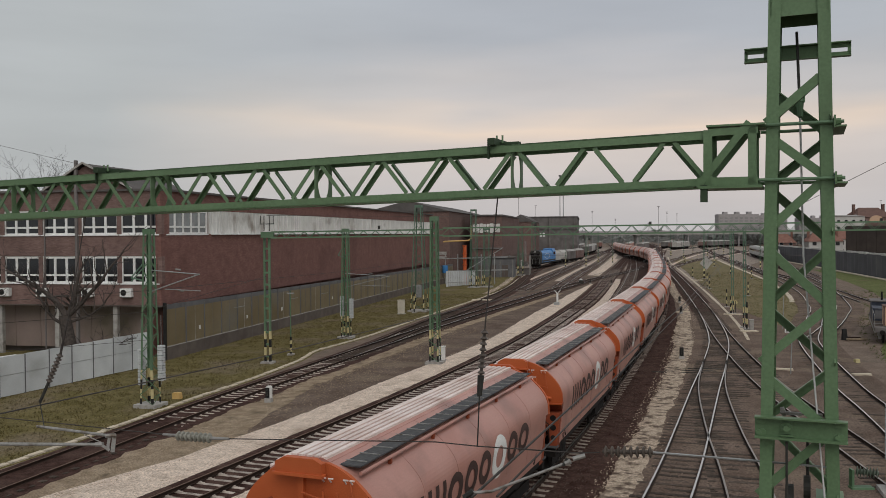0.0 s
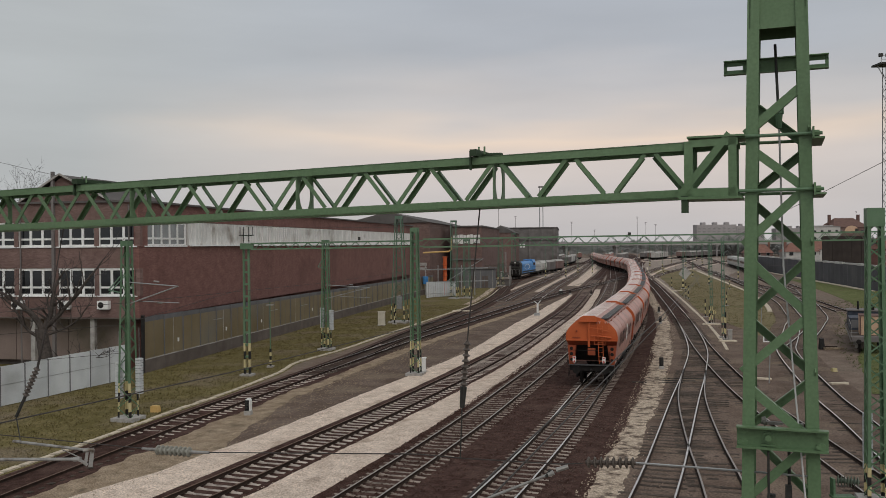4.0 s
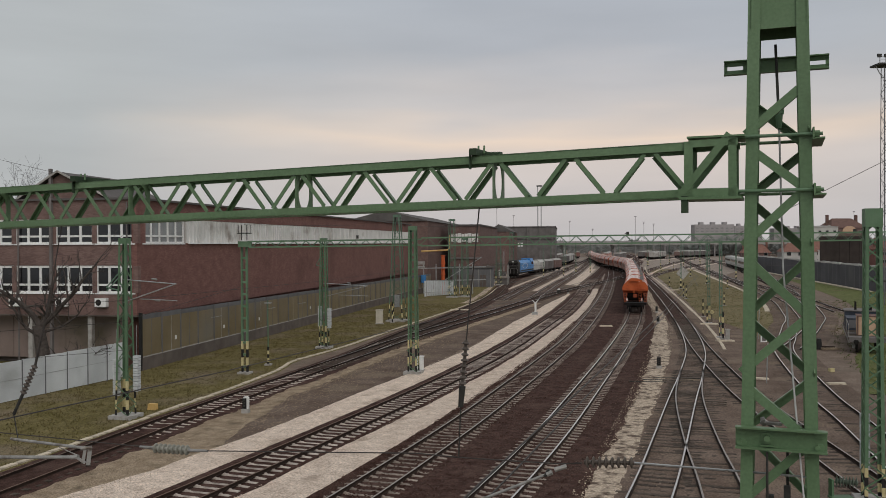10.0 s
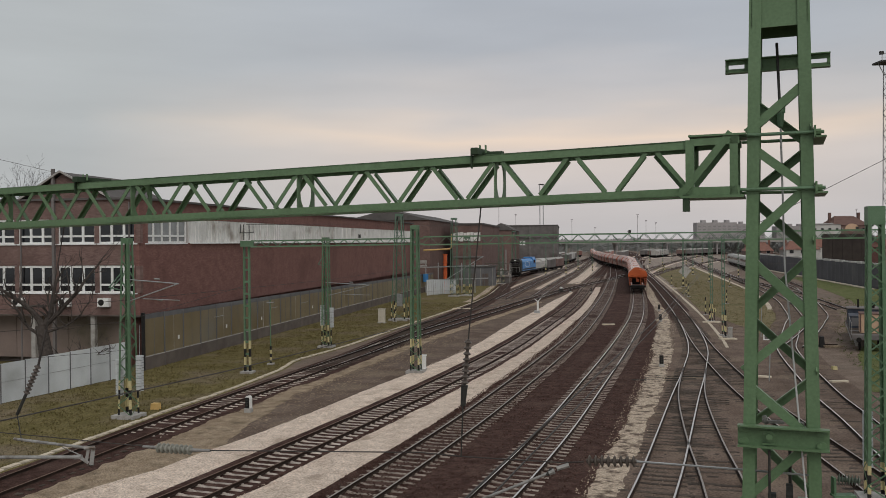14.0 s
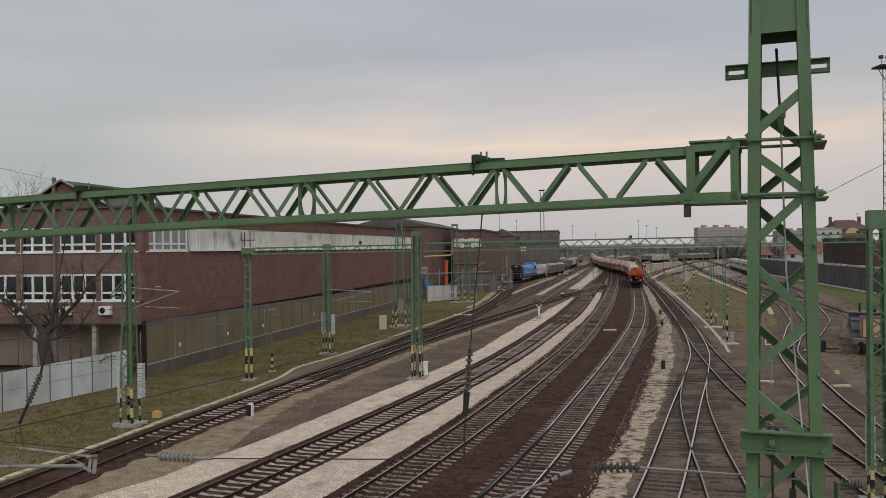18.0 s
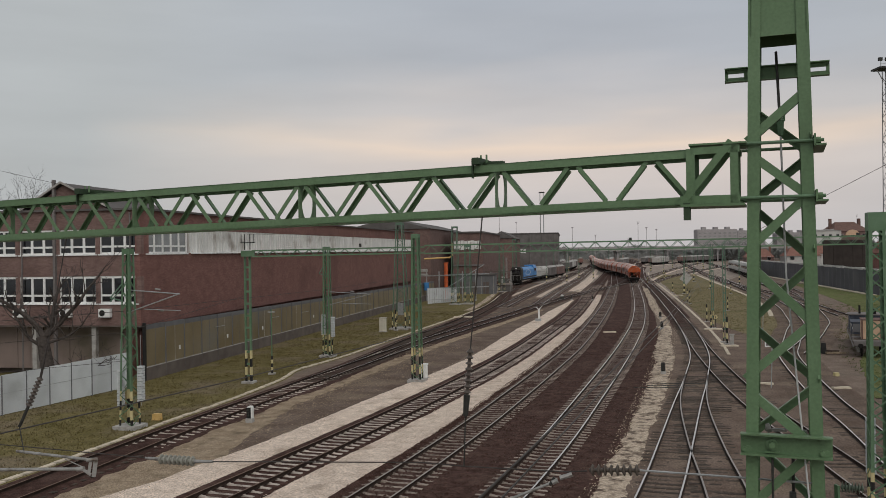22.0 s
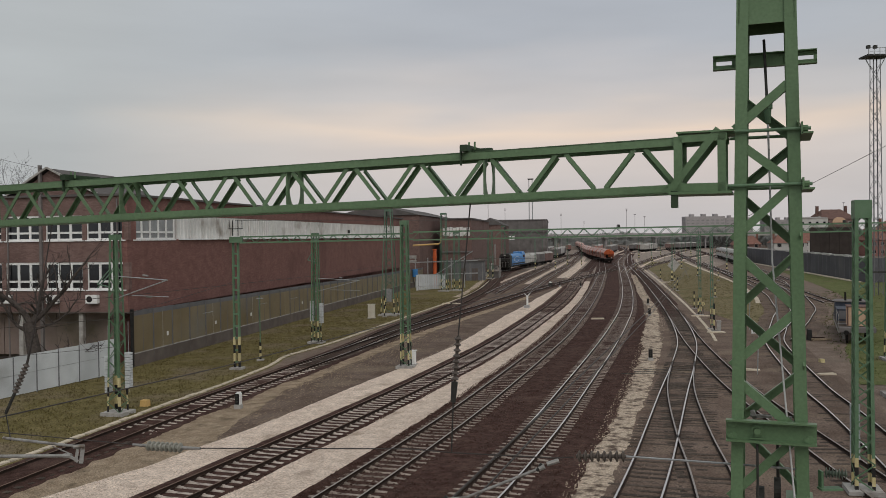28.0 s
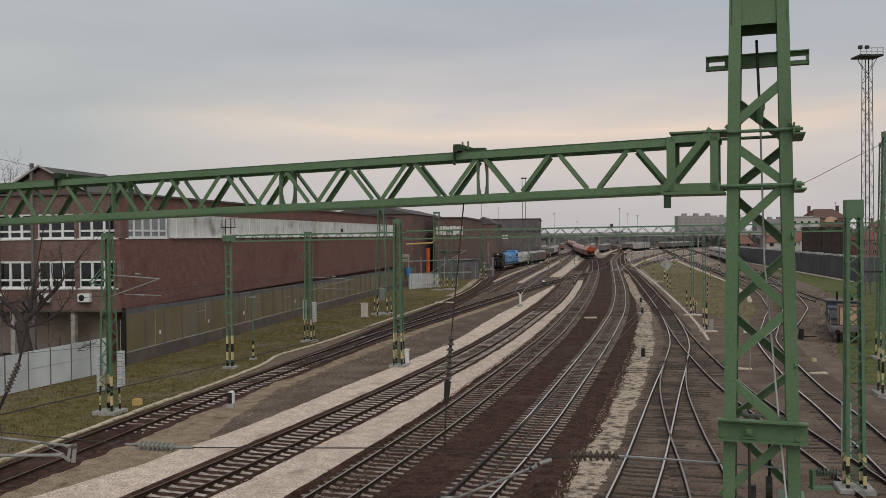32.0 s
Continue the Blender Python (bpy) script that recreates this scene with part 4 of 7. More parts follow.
def near_beam():
    L, hb, slope = 19.2, 0.43, -0.0213
    z0 = 9.25 - GROUND - 0.006
    m = thing("portal_beam", PORTAL, "long green steel lattice girder spanning the tracks", "lattice girder")
    yf, yb = -0.285, 0.049

    def P(x, y, up):
        return Vector((x, y, z0 + slope * (-x - 0.347) + up))

    xa, xb = -0.40, -L
    for y, s in ((yf, 1), (yb, -1)):
        for up, e in ((0.0, 1), (hb, -1)):
            # channel chords: web outside, flange inward
            a, b = P(xa - 0.28, y, up), P(xb, y, up)
            g = Geo().bar(a + Vector((0, 0.006 * s, 0.033 * e)), b + Vector((0, 0.006 * s, 0.033 * e)), 0.012, 0.066, (0, 0, 1))
            g.bar(a + Vector((0, 0.05 * s, 0.006 * e)), b + Vector((0, 0.05 * s, 0.006 * e)), 0.10, 0.012, (0, 0, 1))
            part("chord", g, "green", m)
        k = 0
        while True:
            xt = -0.955 - 0.63 * k
            if xt < -L + 0.5:
                break
            y2 = y + 0.018 * s
            # the lattice of the far side is set half a panel off
            o = 0.0 if y == yf else -0.05
            for xe in (xt + 0.315 - 0.045, xt - 0.315 + 0.045):
                a = P(xt + o + (0.04 if xe > xt else -0.04), y2, hb - 0.07)
                b = P(xe + o, y2, 0.07)
                if y == yf:
                    g = Geo().sweep(a, b, [(-0.017, -0.005), (0.017, -0.005), (0.017, 0.005), (-0.017, 0.005)], (0, 1, 0))
                else:
                    # the flange stands out towards the near side
                    t = 1 if xe > xt else -1
                    g = Geo().sweep(a, b, [(-0.017, -0.005), (0.017, -0.005), (0.017, 0.005), (-0.017, 0.005)], (0, 1, 0))
                    g.sweep(a, b, [(0.017 * t, -0.045), (0.011 * t, -0.045), (0.011 * t, -0.004), (0.017 * t, -0.004)], (0, 1, 0))
                part("diagonal", g, "green", m)
            k += 1
    # cross plates with an oval hole
    for k in (2, 5, 8, 11, 14, 17, 20, 23, 26):
        x = -0.955 - 0.63 * k - 0.03
        g, n = Geo(), 20
        yc, zc, hy, hz = (yf + yb) / 2, hb / 2, (yb - yf) / 2 - 0.012, hb / 2 - 0.02
        out, inn = [], []
        for i in range(n):
            a = 2 * math.pi * i / n
            ca, sa = math.cos(a), math.sin(a)
            e = 1 / max(abs(ca), abs(sa))
            out.append((yc + hy * ca * e, zc + hz * sa * e))
            inn.append((yc + 0.105 * ca, zc + 0.165 * sa))
        v = [P(x + dx, p, q) for dx in (0, 0.01) for ring in (out, inn) for p, q in ring]
        f = []
        for i in range(n):
            j = (i + 1) % n
            f += [(i, j, n + j, n + i), (2 * n + j, 2 * n + i, 3 * n + i, 3 * n + j), (n + i, n + j, 3 * n + j, 3 * n + i), (i, 2 * n + i, 2 * n + j, j)]
        part("cross_plate", g.add(v, f), "green", m)
    # top lacing between the chords
    for k in range(0, 29):
        a, b = P(-1.2 - 0.63 * k, yf + 0.06, hb - 0.004), P(-1.5 - 0.63 * k, yb - 0.06, hb - 0.004)
        part("lacing", Geo().bar(a, b, 0.05, 0.008), "green", m)
    # end frame fixed to the mast
    for y in (yf - 0.02, yb + 0.02):
        g = Geo().bar(P(-0.66, y, -0.0), P(-0.66, y, hb), 0.014, 0.065, (1, 0, 0))
        part("end_post", g, "green", m)
        part("end_post", Geo().bar(P(-0.34, y, -0.02), P(-0.34, y, hb + 0.03), 0.014, 0.06, (1, 0, 0)), "green", m)
        part("end_brace", Geo().sweep(P(-0.74, y - 0.004, 0.0), P(-0.36, y - 0.004, hb + 0.04), [(-0.027, -0.006), (0.027, -0.006), (0.027, 0.006), (-0.027, 0.006)], (0, 1, 0)), "green", m)
        part("end_chord", Geo().bar(P(-0.74, y, 0.04), P(-0.30, y, 0.03), 0.014, 0.062).bar(P(-0.66, y, hb - 0.02), P(-0.30, y, hb - 0.02), 0.014, 0.055), "green", m)
    part("end_plate", Geo().box(P(-0.50, -0.105, -0.008), (0.46, 0.44, 0.02)).box(P(-0.46, -0.105, hb + 0.025), (0.42, 0.44, 0.014)), "green", m)
    part("drop_lug", Geo().box(P(-0.69, yf, -0.05), (0.05, 0.06, 0.13)), "dark_green", m)
    # clamps on the upper chord
    for x in (-0.955 - 0.63 * 2.28, -0.955 - 0.63 * 9.05):
        g = Geo().box(P(x, -0.10, hb + 0.03), (0.06, 0.50, 0.055)).box(P(x - 0.04, yf - 0.012, hb - 0.03), (0.012, 0.03, 0.16)).box(P(x + 0.11, yf + 0.10, hb + 0.02), (0.18, 0.06, 0.022))
        part("beam_clamp", g, "dark_green", m, "dark green clamp across the upper chords")
        for dx in (0.02, 0.07):
            part("stud", Geo().tube(P(x + dx, yf + 0.03, hb + 0.02), P(x + dx, yf + 0.03, hb + 0.085), 0.009, 0.009, 6), "green", m)
    # far support, beside the west fence
    s = thing("portal_mast", PORTAL @ pose(-L, 0, 0), "green-painted steel lattice mast carrying the girder's far end", "catenary mast")
    lattice_mast(s, 10.6, 0.8, 0.5, 0.1, 0.06, "green", 0.95)


near_beam()


def near_wires():
    """Cross wire, hangers, insulators and steady arms under the near girder."""
    m = thing("cross_wire_set", Matrix(), "dark wires with ribbed insulators and grey steady arms under the girder", "overhead line")
    part("hanger_wire", Geo().path([(0.33, 7.45, 9.26), (0.21, 7.58, 8.06)], 0.006), "wire", m)
    insulator(m, (0.21, 7.58, 8.06), (0.175, 7.6, 7.66), 8, 0.034, 0.014)
    part("hanger_link", Geo().tube((0.175, 7.6, 7.66), (0.16, 7.6, 7.48), 0.030, 0.022, 10).path([(0.16, 7.6, 7.48), (0.14, 7.6, 7.04)], 0.006), "dark_steel", m)
    part("cross_wire", Geo().path([(-7.5, 10.6, 6.85), (-4.4, 9.4, 6.86), (-2.92, 8.81, 6.86)], 0.006), "wire", m)
    insulator(m, (-2.90, 8.80, 6.86), (-2.50, 8.645, 6.87), 8, 0.050, 0.022, "pale_ceramic")
    part("end_fitting", Geo().tube((-3.06, 8.86, 6.86), (-2.88, 8.79, 6.86), 0.012, 0.020, 8), "dull_steel", m)
    part("end_fitting", Geo().tube((-2.52, 8.65, 6.87), (-2.30, 8.57, 6.88), 0.018, 0.013, 8), "dull_steel", m)
    part("cross_wire", Geo().path([(-2.46, 8.63, 6.87), (-0.23, 7.76, 7.04), (0.14, 7.6, 7.04), (0.98, 7.28, 7.06), (1.14, 7.18, 7.09)], 0.006), "wire", m)
    insulator(m, (1.16, 7.17, 7.10), (1.54, 7.02, 7.13), 8, 0.048, 0.016)
    part("cross_wire", Geo().path([(1.54, 7.02, 7.13), (2.35, 6.68, 7.14), (2.78, 6.5, 7.14)], 0.009), "steel", m)
    insulator(m, (2.88, 6.42, 7.14), (3.02, 6.36, 7.14), 7, 0.042, 0.016, "green_ceramic")
    part("insulator_bracket", Geo().box((2.92, 6.42, 7.02), (0.16, 0.08, 0.015)).box((2.86, 6.44, 7.08), (0.015, 0.06, 0.14)), "pale_green", m)
    part("steady_arm", Geo().tube((0.05, 7.50, 6.66), (0.25, 7.44, 6.69), 0.014).tube((0.25, 7.44, 6.69), (0.86, 7.22, 6.99), 0.0125).tube((0.86, 7.22, 6.99), (0.90, 7.21, 7.01), 0.022).tube((0.92, 7.2, 7.03), (1.02, 7.2, 7.06), 0.020), "dull_steel", m, "grey tubular steady arm")
    part("steady_arm", Geo().tube((-4.58, 9.3, 6.85), (-3.66, 8.98, 6.82), 0.015), "dull_steel", m, "grey tubular steady arm")
    part("steady_arm", Geo().tube((-5.5, 9.3, 6.66), (-3.75, 8.95, 6.735), 0.018).tube((-3.80, 8.96, 6.732), (-3.72, 8.95, 6.738), 0.024).bar((-3.74, 8.95, 6.735), (-3.66, 8.97, 6.67), 0.04, 0.02), "dull_steel", m, "grey tubular steady arm")
    part("arm_clamp", Geo().bar((-3.63, 8.97, 6.65), (-3.61, 8.98, 6.83), 0.016, 0.04).bar((-3.68, 8.96, 6.67), (-3.66, 8.97, 6.81), 0.012, 0.03).tube((-3.70, 8.96, 6.822), (-3.60, 8.99, 6.822), 0.021), "dull_steel", m)
    part("arm_strut", Geo().path([(-3.72, 8.96, 6.745), (-3.95, 9.03, 6.82)], 0.006), "dull_steel", m)
    part("arm_clamp", Geo().tube((0.02, 7.50, 6.62), (0.10, 7.49, 6.68), 0.026).tube((0.84, 7.22, 6.97), (0.88, 7.22, 7.03), 0.014), "dark_steel", m)
    part("hanger_wire", Geo().path([(-4.0, 9.25, 9.1), (-4.25, 9.35, 8.0)], 0.006).path([(-4.25, 9.35, 8.0), (-4.36, 9.4, 7.62)], 0.014), "wire", m)
    insulator(m, (-4.36, 9.4, 7.62), (-4.52, 9.45, 7.30), 8, 0.037, 0.016)
    part("hanger_link", Geo().path([(-4.52, 9.45, 7.30), (-4.62, 9.45, 7.08)], 0.018).path([(-4.62, 9.45, 7.08), (-4.5, 9.3, 6.82)], 0.006), "dark_steel", m)


near_wires()


# ---------- the departing freight train ----------
PITCH, COUNT, SPEED, S_TAIL = 14.75, 28, 9.77, 2.5
PROFILE = [(1.40, 1.36), (1.57, 2.72), (1.60, 2.95), (1.56, 3.30), (1.38, 3.62), (1.00, 3.98), (0.68, 4.17), (0.42, 4.26)]
for _ in range(2):
    # round the corners off
    PROFILE = PROFILE[:1] + [(a[0] * (1 - q) + b[0] * q, a[1] * (1 - q) + b[1] * q) for a, b in zip(PROFILE[:-1], PROFILE[1:]) for q in (0.25, 0.75)] + PROFILE[-1:]


def hull(y0, y1, grow=0.0, cut=0.0):
    """The barrel from y0 to y1; below its widest line it ends short by cut, and thin side plates go on."""
    right = [(x + grow, z + grow * 0.6) for x, z in PROFILE]
    if not cut:
        return Geo().prism(right + [(-x, z) for x, z in reversed(right)], y0, y1)
    wide = (float(np.interp(2.85, [z for _, z in right], [x for x, _ in right])), 2.85)
    up = [wide] + [q for q in right if q[1] > 2.86]
    low = [q for q in right if q[1] < 2.84] + [wide]
    g = Geo().prism(up + [(-x, z) for x, z in reversed(up)], y0, y1)
    g.prism(low + [(-x, z) for x, z in reversed(low)], y0 + cut, y1 - cut)
    for s in (-1, 1):
        side = [(s * x, z) for x, z in low] + [(s * (x - 0.03), z) for x, z in reversed(low)]
        g.prism(side, y0 + 0.25, y0 + cut)
        g.prism(side, y1 - cut, y1 - 0.25)
    return g


def wagon(near=True):
    """Local y runs ahead; z is 0 at the rail; the tail end lies at y = 0.62."""
    w = thing("hopper_wagon", Matrix(), "salmon-pink hopper wagon with orange ends and ribbed pale roof", "freight wagon", "wagons of the train")
    y0, y1 = 0.95, PITCH - 0.95
    part("hull", hull(y0, y1, 0.0, 1.3), "salmon", w, "faded salmon-pink curved hull")
    # thin seams where the side plates meet
    for y in np.linspace(y0 + 2.2, y1 - 2.2, 5) if near else ():
        part("seam", hull(y - 0.012, y + 0.012, 0.006), "salmon", w)
    for e, ya, yb in ((-1, y0 - 0.10, y0 - 0.002), (1, y1 + 0.002, y1 + 0.10)):
        top = [(1.60, 2.84)] + [(x, z) for x, z in PROFILE if z > 2.86]
        out = [(x * 1.012, z + 0.02) for x, z in top] + [(-x * 1.012, z + 0.02) for x, z in reversed(top)]
        part("end_wall", Geo().prism(out, ya, yb), "orange", w, "orange-red end wall")
        yo = ya if e < 0 else yb
        d = 0.05 * e
        # lower end wall, sloping in to the hopper
        v = []
        for k in (0.0, -0.05):
            v += [(-1.57, yo - k * e, 2.86), (1.57, yo - k * e, 2.86), (1.50, yo - 0.45 * e - k * e, 2.5), (-1.50, yo - 0.45 * e - k * e, 2.5)]
        # the overhang's shade is in this sheet's darker orange
        part("slope_sheet", Geo().add(v, [(0, 1, 2, 3), (7, 6, 5, 4), (0, 4, 5, 1), (2, 6, 7, 3), (1, 5, 6, 2), (3, 7, 4, 0)]), "orange_dark", w, "orange sheet coloured darker for shade, sloping in under the end wall")
        # near-black colour stands in for the deep shade of the recess
        part("recess_wall", Geo().bar((0, yo - 0.45 * e, 2.52), (0, yo - 1.35 * e, 1.45), 2.9, 0.04, (0, -1, 0)), "under", w, "sloping back wall of the open end, coloured near-black for shade")
        part("cap", Geo().prism([(0.38, 4.05), (0.38, 4.30), (0.20, 4.39), (-0.50, 4.39), (-0.70, 4.28), (-0.70, 4.05)], *sorted((yo + d, yo + 4 * d))), "orange", w, "orange end cap of the roof hatch")
        part("post", Geo().bar((-0.16, yo + d, 2.45), (-0.16, yo + d, 4.32), 0.13, 0.10, (0, 1, 0)), "orange", w)
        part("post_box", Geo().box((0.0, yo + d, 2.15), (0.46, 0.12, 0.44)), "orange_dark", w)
        part("edge_flange", Geo().box((0, yo + d, 2.84), (3.2, 0.06, 0.05)), "orange", w)
        for x in (-1, 1):
            g = Geo()
            yi = yo - 0.5 * e
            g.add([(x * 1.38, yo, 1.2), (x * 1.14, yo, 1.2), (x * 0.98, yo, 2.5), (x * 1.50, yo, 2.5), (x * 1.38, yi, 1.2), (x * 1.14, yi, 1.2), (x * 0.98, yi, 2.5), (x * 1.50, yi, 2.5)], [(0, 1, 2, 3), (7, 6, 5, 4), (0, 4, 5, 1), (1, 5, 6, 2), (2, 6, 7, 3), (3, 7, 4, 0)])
            part("corner_web", g, "orange_dark", w, "dark orange corner web with round holes")
            # near-black discs on the solid web stand in for shaded openings
            for z, r in ((1.62, 0.09), (1.98, 0.11), (2.32, 0.11)) if near else ():
                part("web_hole", Geo().tube((x * 1.26, yo + 0.004 * e, z), (x * 1.26, yo + 0.012 * e, z), r, r, 12), "under", w)
            part("buffer", Geo().tube((x * 0.875, yo + 0.05 * e, 1.06), (x * 0.875, yo + 0.50 * e, 1.06), 0.11, 0.11, 10).tube((x * 0.875, yo + 0.50 * e, 1.06), (x * 0.875, yo + 0.58 * e, 1.06), 0.24, 0.25, 16), "under", w)
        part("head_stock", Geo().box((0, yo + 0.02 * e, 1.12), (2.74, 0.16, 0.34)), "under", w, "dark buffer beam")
        part("end_platform", Geo().box((0, yo + 0.0 * e, 1.31), (2.86, 0.42, 0.045)), "grating", w)
        part("coupler", Geo().box((0, yo + 0.2 * e, 1.0), (0.12, 0.5, 0.16)).path([(0.25, yo + 0.1 * e, 0.95), (0.28, yo + 0.3 * e, 0.5), (0.3, yo + 0.12 * e, 0.4)], 0.03), "under", w)
        if not near:
            continue
        part("cap_rim", Geo().prism([(0.42, 4.02), (0.42, 4.08), (-0.74, 4.08), (-0.74, 4.02)], *sorted((yo + d, yo + 5 * d))), "orange", w)
        part("brace_strut", Geo().bar((-0.42, yo + d, 4.28), (-0.16, yo + 2 * d, 4.16), 0.05, 0.05).bar((0.10, yo + d, 4.28), (-0.16, yo + 2 * d, 4.16), 0.05, 0.05), "orange", w)
        for x0, x1 in ((0.38, 0.48), (0.70, 0.74)):
            part("ladder_rail", Geo().tube((x0, yo + 3 * d, 3.75), (x1, yo + 3 * d, 1.4), 0.022, 0.022, 6), "orange", w)
        for k in range(8):
            q = k / 7.5
            part("rung", Geo().tube((0.38 + 0.10 * q, yo + 3 * d, 3.6 - 2.2 * q), (0.70 + 0.04 * q, yo + 3 * d, 3.6 - 2.2 * q), 0.016, 0.016, 6), "orange", w)
        part("handrail", Geo().path([(-0.10, yo + 3 * d, 3.68), (1.10, yo + 3 * d, 3.42), (0.98, yo + 2 * d, 3.95)], 0.02), "orange", w)
        part("handrail", Geo().path([(0.20, yo + 4 * d, 3.15), (0.20, yo + 4 * d, 2.62), (0.86, yo + 4 * d, 2.6), (0.88, yo + 4 * d, 3.1)], 0.018), "orange", w)
        part("handrail", Geo().path([(-1.35, yo + 2 * d, 2.22), (0.95, yo + 2 * d, 2.22), (1.12, yo + 2 * d, 2.12), (1.14, yo + 2 * d, 1.5)], 0.02), "under", w)
        part("cross_pipe", Geo().tube((0.0, yo + 2 * d, 3.14), (0.35, yo + 2 * d, 3.12), 0.03, 0.03, 8).tube((0.35, yo + 2 * d, 3.12), (1.22, yo + 2 * d, 3.04), 0.055, 0.055, 10), "orange", w)
        for x in (0.36, 0.52, 0.86, 1.0):
            part("hook", Geo().path([(x, yo + d, 3.92), (x, yo + 3 * d, 4.02), (x + 0.1, yo + 3 * d, 4.02)], 0.018), "pink_roof", w)
        part("plate", Geo().box((-0.95, yo + 0.01 * e, 3.0), (0.5, 0.012, 0.10)), "orange_dark", w)
        part("spigot", Geo().tube((-0.92, yo, 3.42), (-0.92, yo + 3 * d, 3.42), 0.06, 0.05, 8), "orange_dark", w)
    # roof: ribbed sliding cover, walkway grating and handrail tube
    part("roof_cover", Geo().prism([(0.40, 4.10), (0.40, 4.27), (0.22, 4.34), (-0.52, 4.34), (-0.78, 4.20), (-1.04, 4.02), (-0.98, 3.95), (0, 4.0)], y0 + 0.04, y1 - 0.04), "salmon", w, "faded pink ribbed roof cover")
    for x, z in ((-0.98, 4.07), (-0.82, 4.19), (-0.65, 4.285), (-0.46, 4.345), (-0.28, 4.345), (-0.10, 4.345), (0.08, 4.345), (0.25, 4.335)):
        part("rib", Geo().box((x, (y0 + y1) / 2, z), (0.115, y1 - y0 - 0.1, 0.06)), "pink_roof", w)
    part("walkway", Geo().box((0.70, (y0 + y1) / 2, 4.20), (0.66, y1 - y0 - 0.3, 0.03)), "grating", w, "dark grating walkway on the roof")
    for y in np.arange(y0 + 0.5, y1 - 0.4, 0.62) if near else ():
        part("walkway_bar", Geo().box((0.70, y, 4.220), (0.60, 0.03, 0.02)), "dull_steel", w)
    part("roof_tube", Geo().tube((1.06, y0 + 0.1, 4.08), (1.06, y1 - 0.1, 4.08), 0.04, 0.04, 8), "salmon", w, "faded pink tube along the roof edge")
    for y in np.linspace(y0 + 1.5, y1 - 1.5, 5) if near else ():
        part("tube_bracket", Geo().box((1.06, y, 4.0), (0.07, 0.08, 0.12)), "orange_dark", w)
    # the owner's mark: plain upright bars and a white ring on either side
    def flank(z):
        return float(np.interp(z, [q for _, q in PROFILE], [p for p, _ in PROFILE])) + 0.012
    for x in (-1, 1):
        yy, bars = y0 + 1.9, None
        for wd, hh, col in ((1.55, 0.90, 4), (1.05, 0.90, 2), (0.95, 0.90, 2), (0.95, 0.90, 2), (1.25, 1.22, 0), (0.95, 0.90, 2), (1.05, 0.90, 2)):
            zc = 2.68
            if col in (0, 2):
                # a plain oval ring
                g, n = Geo() if near or not col else (bars or Geo()), 24
                for i in range(n):
                    a, b = 2 * math.pi * i / n, 2 * math.pi * (i + 1) / n
                    q = [(math.cos(t) * wd / 2 * r, zc + math.sin(t) * hh / 2 * r) for t in (a, b) for r in (0.50, 0.75, 1.0)]
                    g.add([(x * flank(c), yy + wd / 2 + b_, c) for b_, c in q], [(0, 1, 4, 3), (1, 2, 5, 4)])
                if not col:
                    part("ring", g, "white", w, "white oval ring painted on the flank")
                elif near:
                    part("dark_ring", g, "logo_dark", w)
                else:
                    bars = g
            else:
                if not near:
                    bars = bars or Geo()
                bw = wd / (2 * col - 0.6) * 0.95
                for k in range(col):
                    yb_ = yy + (wd - bw) * k / (col - 1)
                    zz = [zc - hh / 2 + hh * j / 10 for j in range(11)]
                    g = Geo() if near else bars
                    v = [(x * flank(z), yb_ + o, z) for z in zz for o in (0, bw)]
                    g.add(v, [(2 * j, 2 * j + 1, 2 * j + 3, 2 * j + 2) for j in range(10)])
                    if near:
                        part("mark_bar", g, "logo_dark", w)
            yy += wd + 0.14
        if bars:
            tagged(part("lettering", bars, "logo_dark", w, "dark bars of faded lettering"), kind="stuff")
    # side sill, hopper gear and brakes
    for x in (-1, 1):
        part("side_sill", Geo().box((x * 1.30, PITCH / 2, 1.27), (0.16, PITCH - 2.0, 0.20)), "under", w)
        part("side_step", Geo().path([(x * 1.42, y0 - 0.1, 1.3), (x * 1.46, y0 - 0.1, 0.6), (x * 1.46, y0 + 0.3, 0.6), (x * 1.42, y0 + 0.3, 1.3)], 0.014), "under", w)
        part("grab_loop", Geo().path([(x * 1.50, y0 + 0.1, 1.1), (x * 1.56, y0 + 0.1, 1.75), (x * 1.56, y0 + 0.35, 1.75), (x * 1.50, y0 + 0.35, 1.1)], 0.010), "under", w)
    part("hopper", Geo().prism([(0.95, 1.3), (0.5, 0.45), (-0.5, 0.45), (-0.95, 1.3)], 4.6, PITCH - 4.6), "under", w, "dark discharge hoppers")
    part("centre_sill", Geo().box((0, PITCH / 2, 1.0), (0.5, PITCH - 2.0, 0.3)), "under", w)
    for yc in (2.75, PITCH - 2.75):
        bogie = part("bogie", Geo().box((0, yc, 0.75), (2.1, 0.5, 0.3)).box((-1.0, yc, 0.6), (0.14, 2.5, 0.34)).box((1.0, yc, 0.6), (0.14, 2.5, 0.34)), "under", w)
        for dy in (-0.9, 0.9):
            for x in (-0.75, 0.75):
                part("wheel", Geo().tube((x - 0.06, yc + dy, 0.46), (x + 0.06, yc + dy, 0.46), 0.46, 0.46, 20), "under", bogie)
    return w


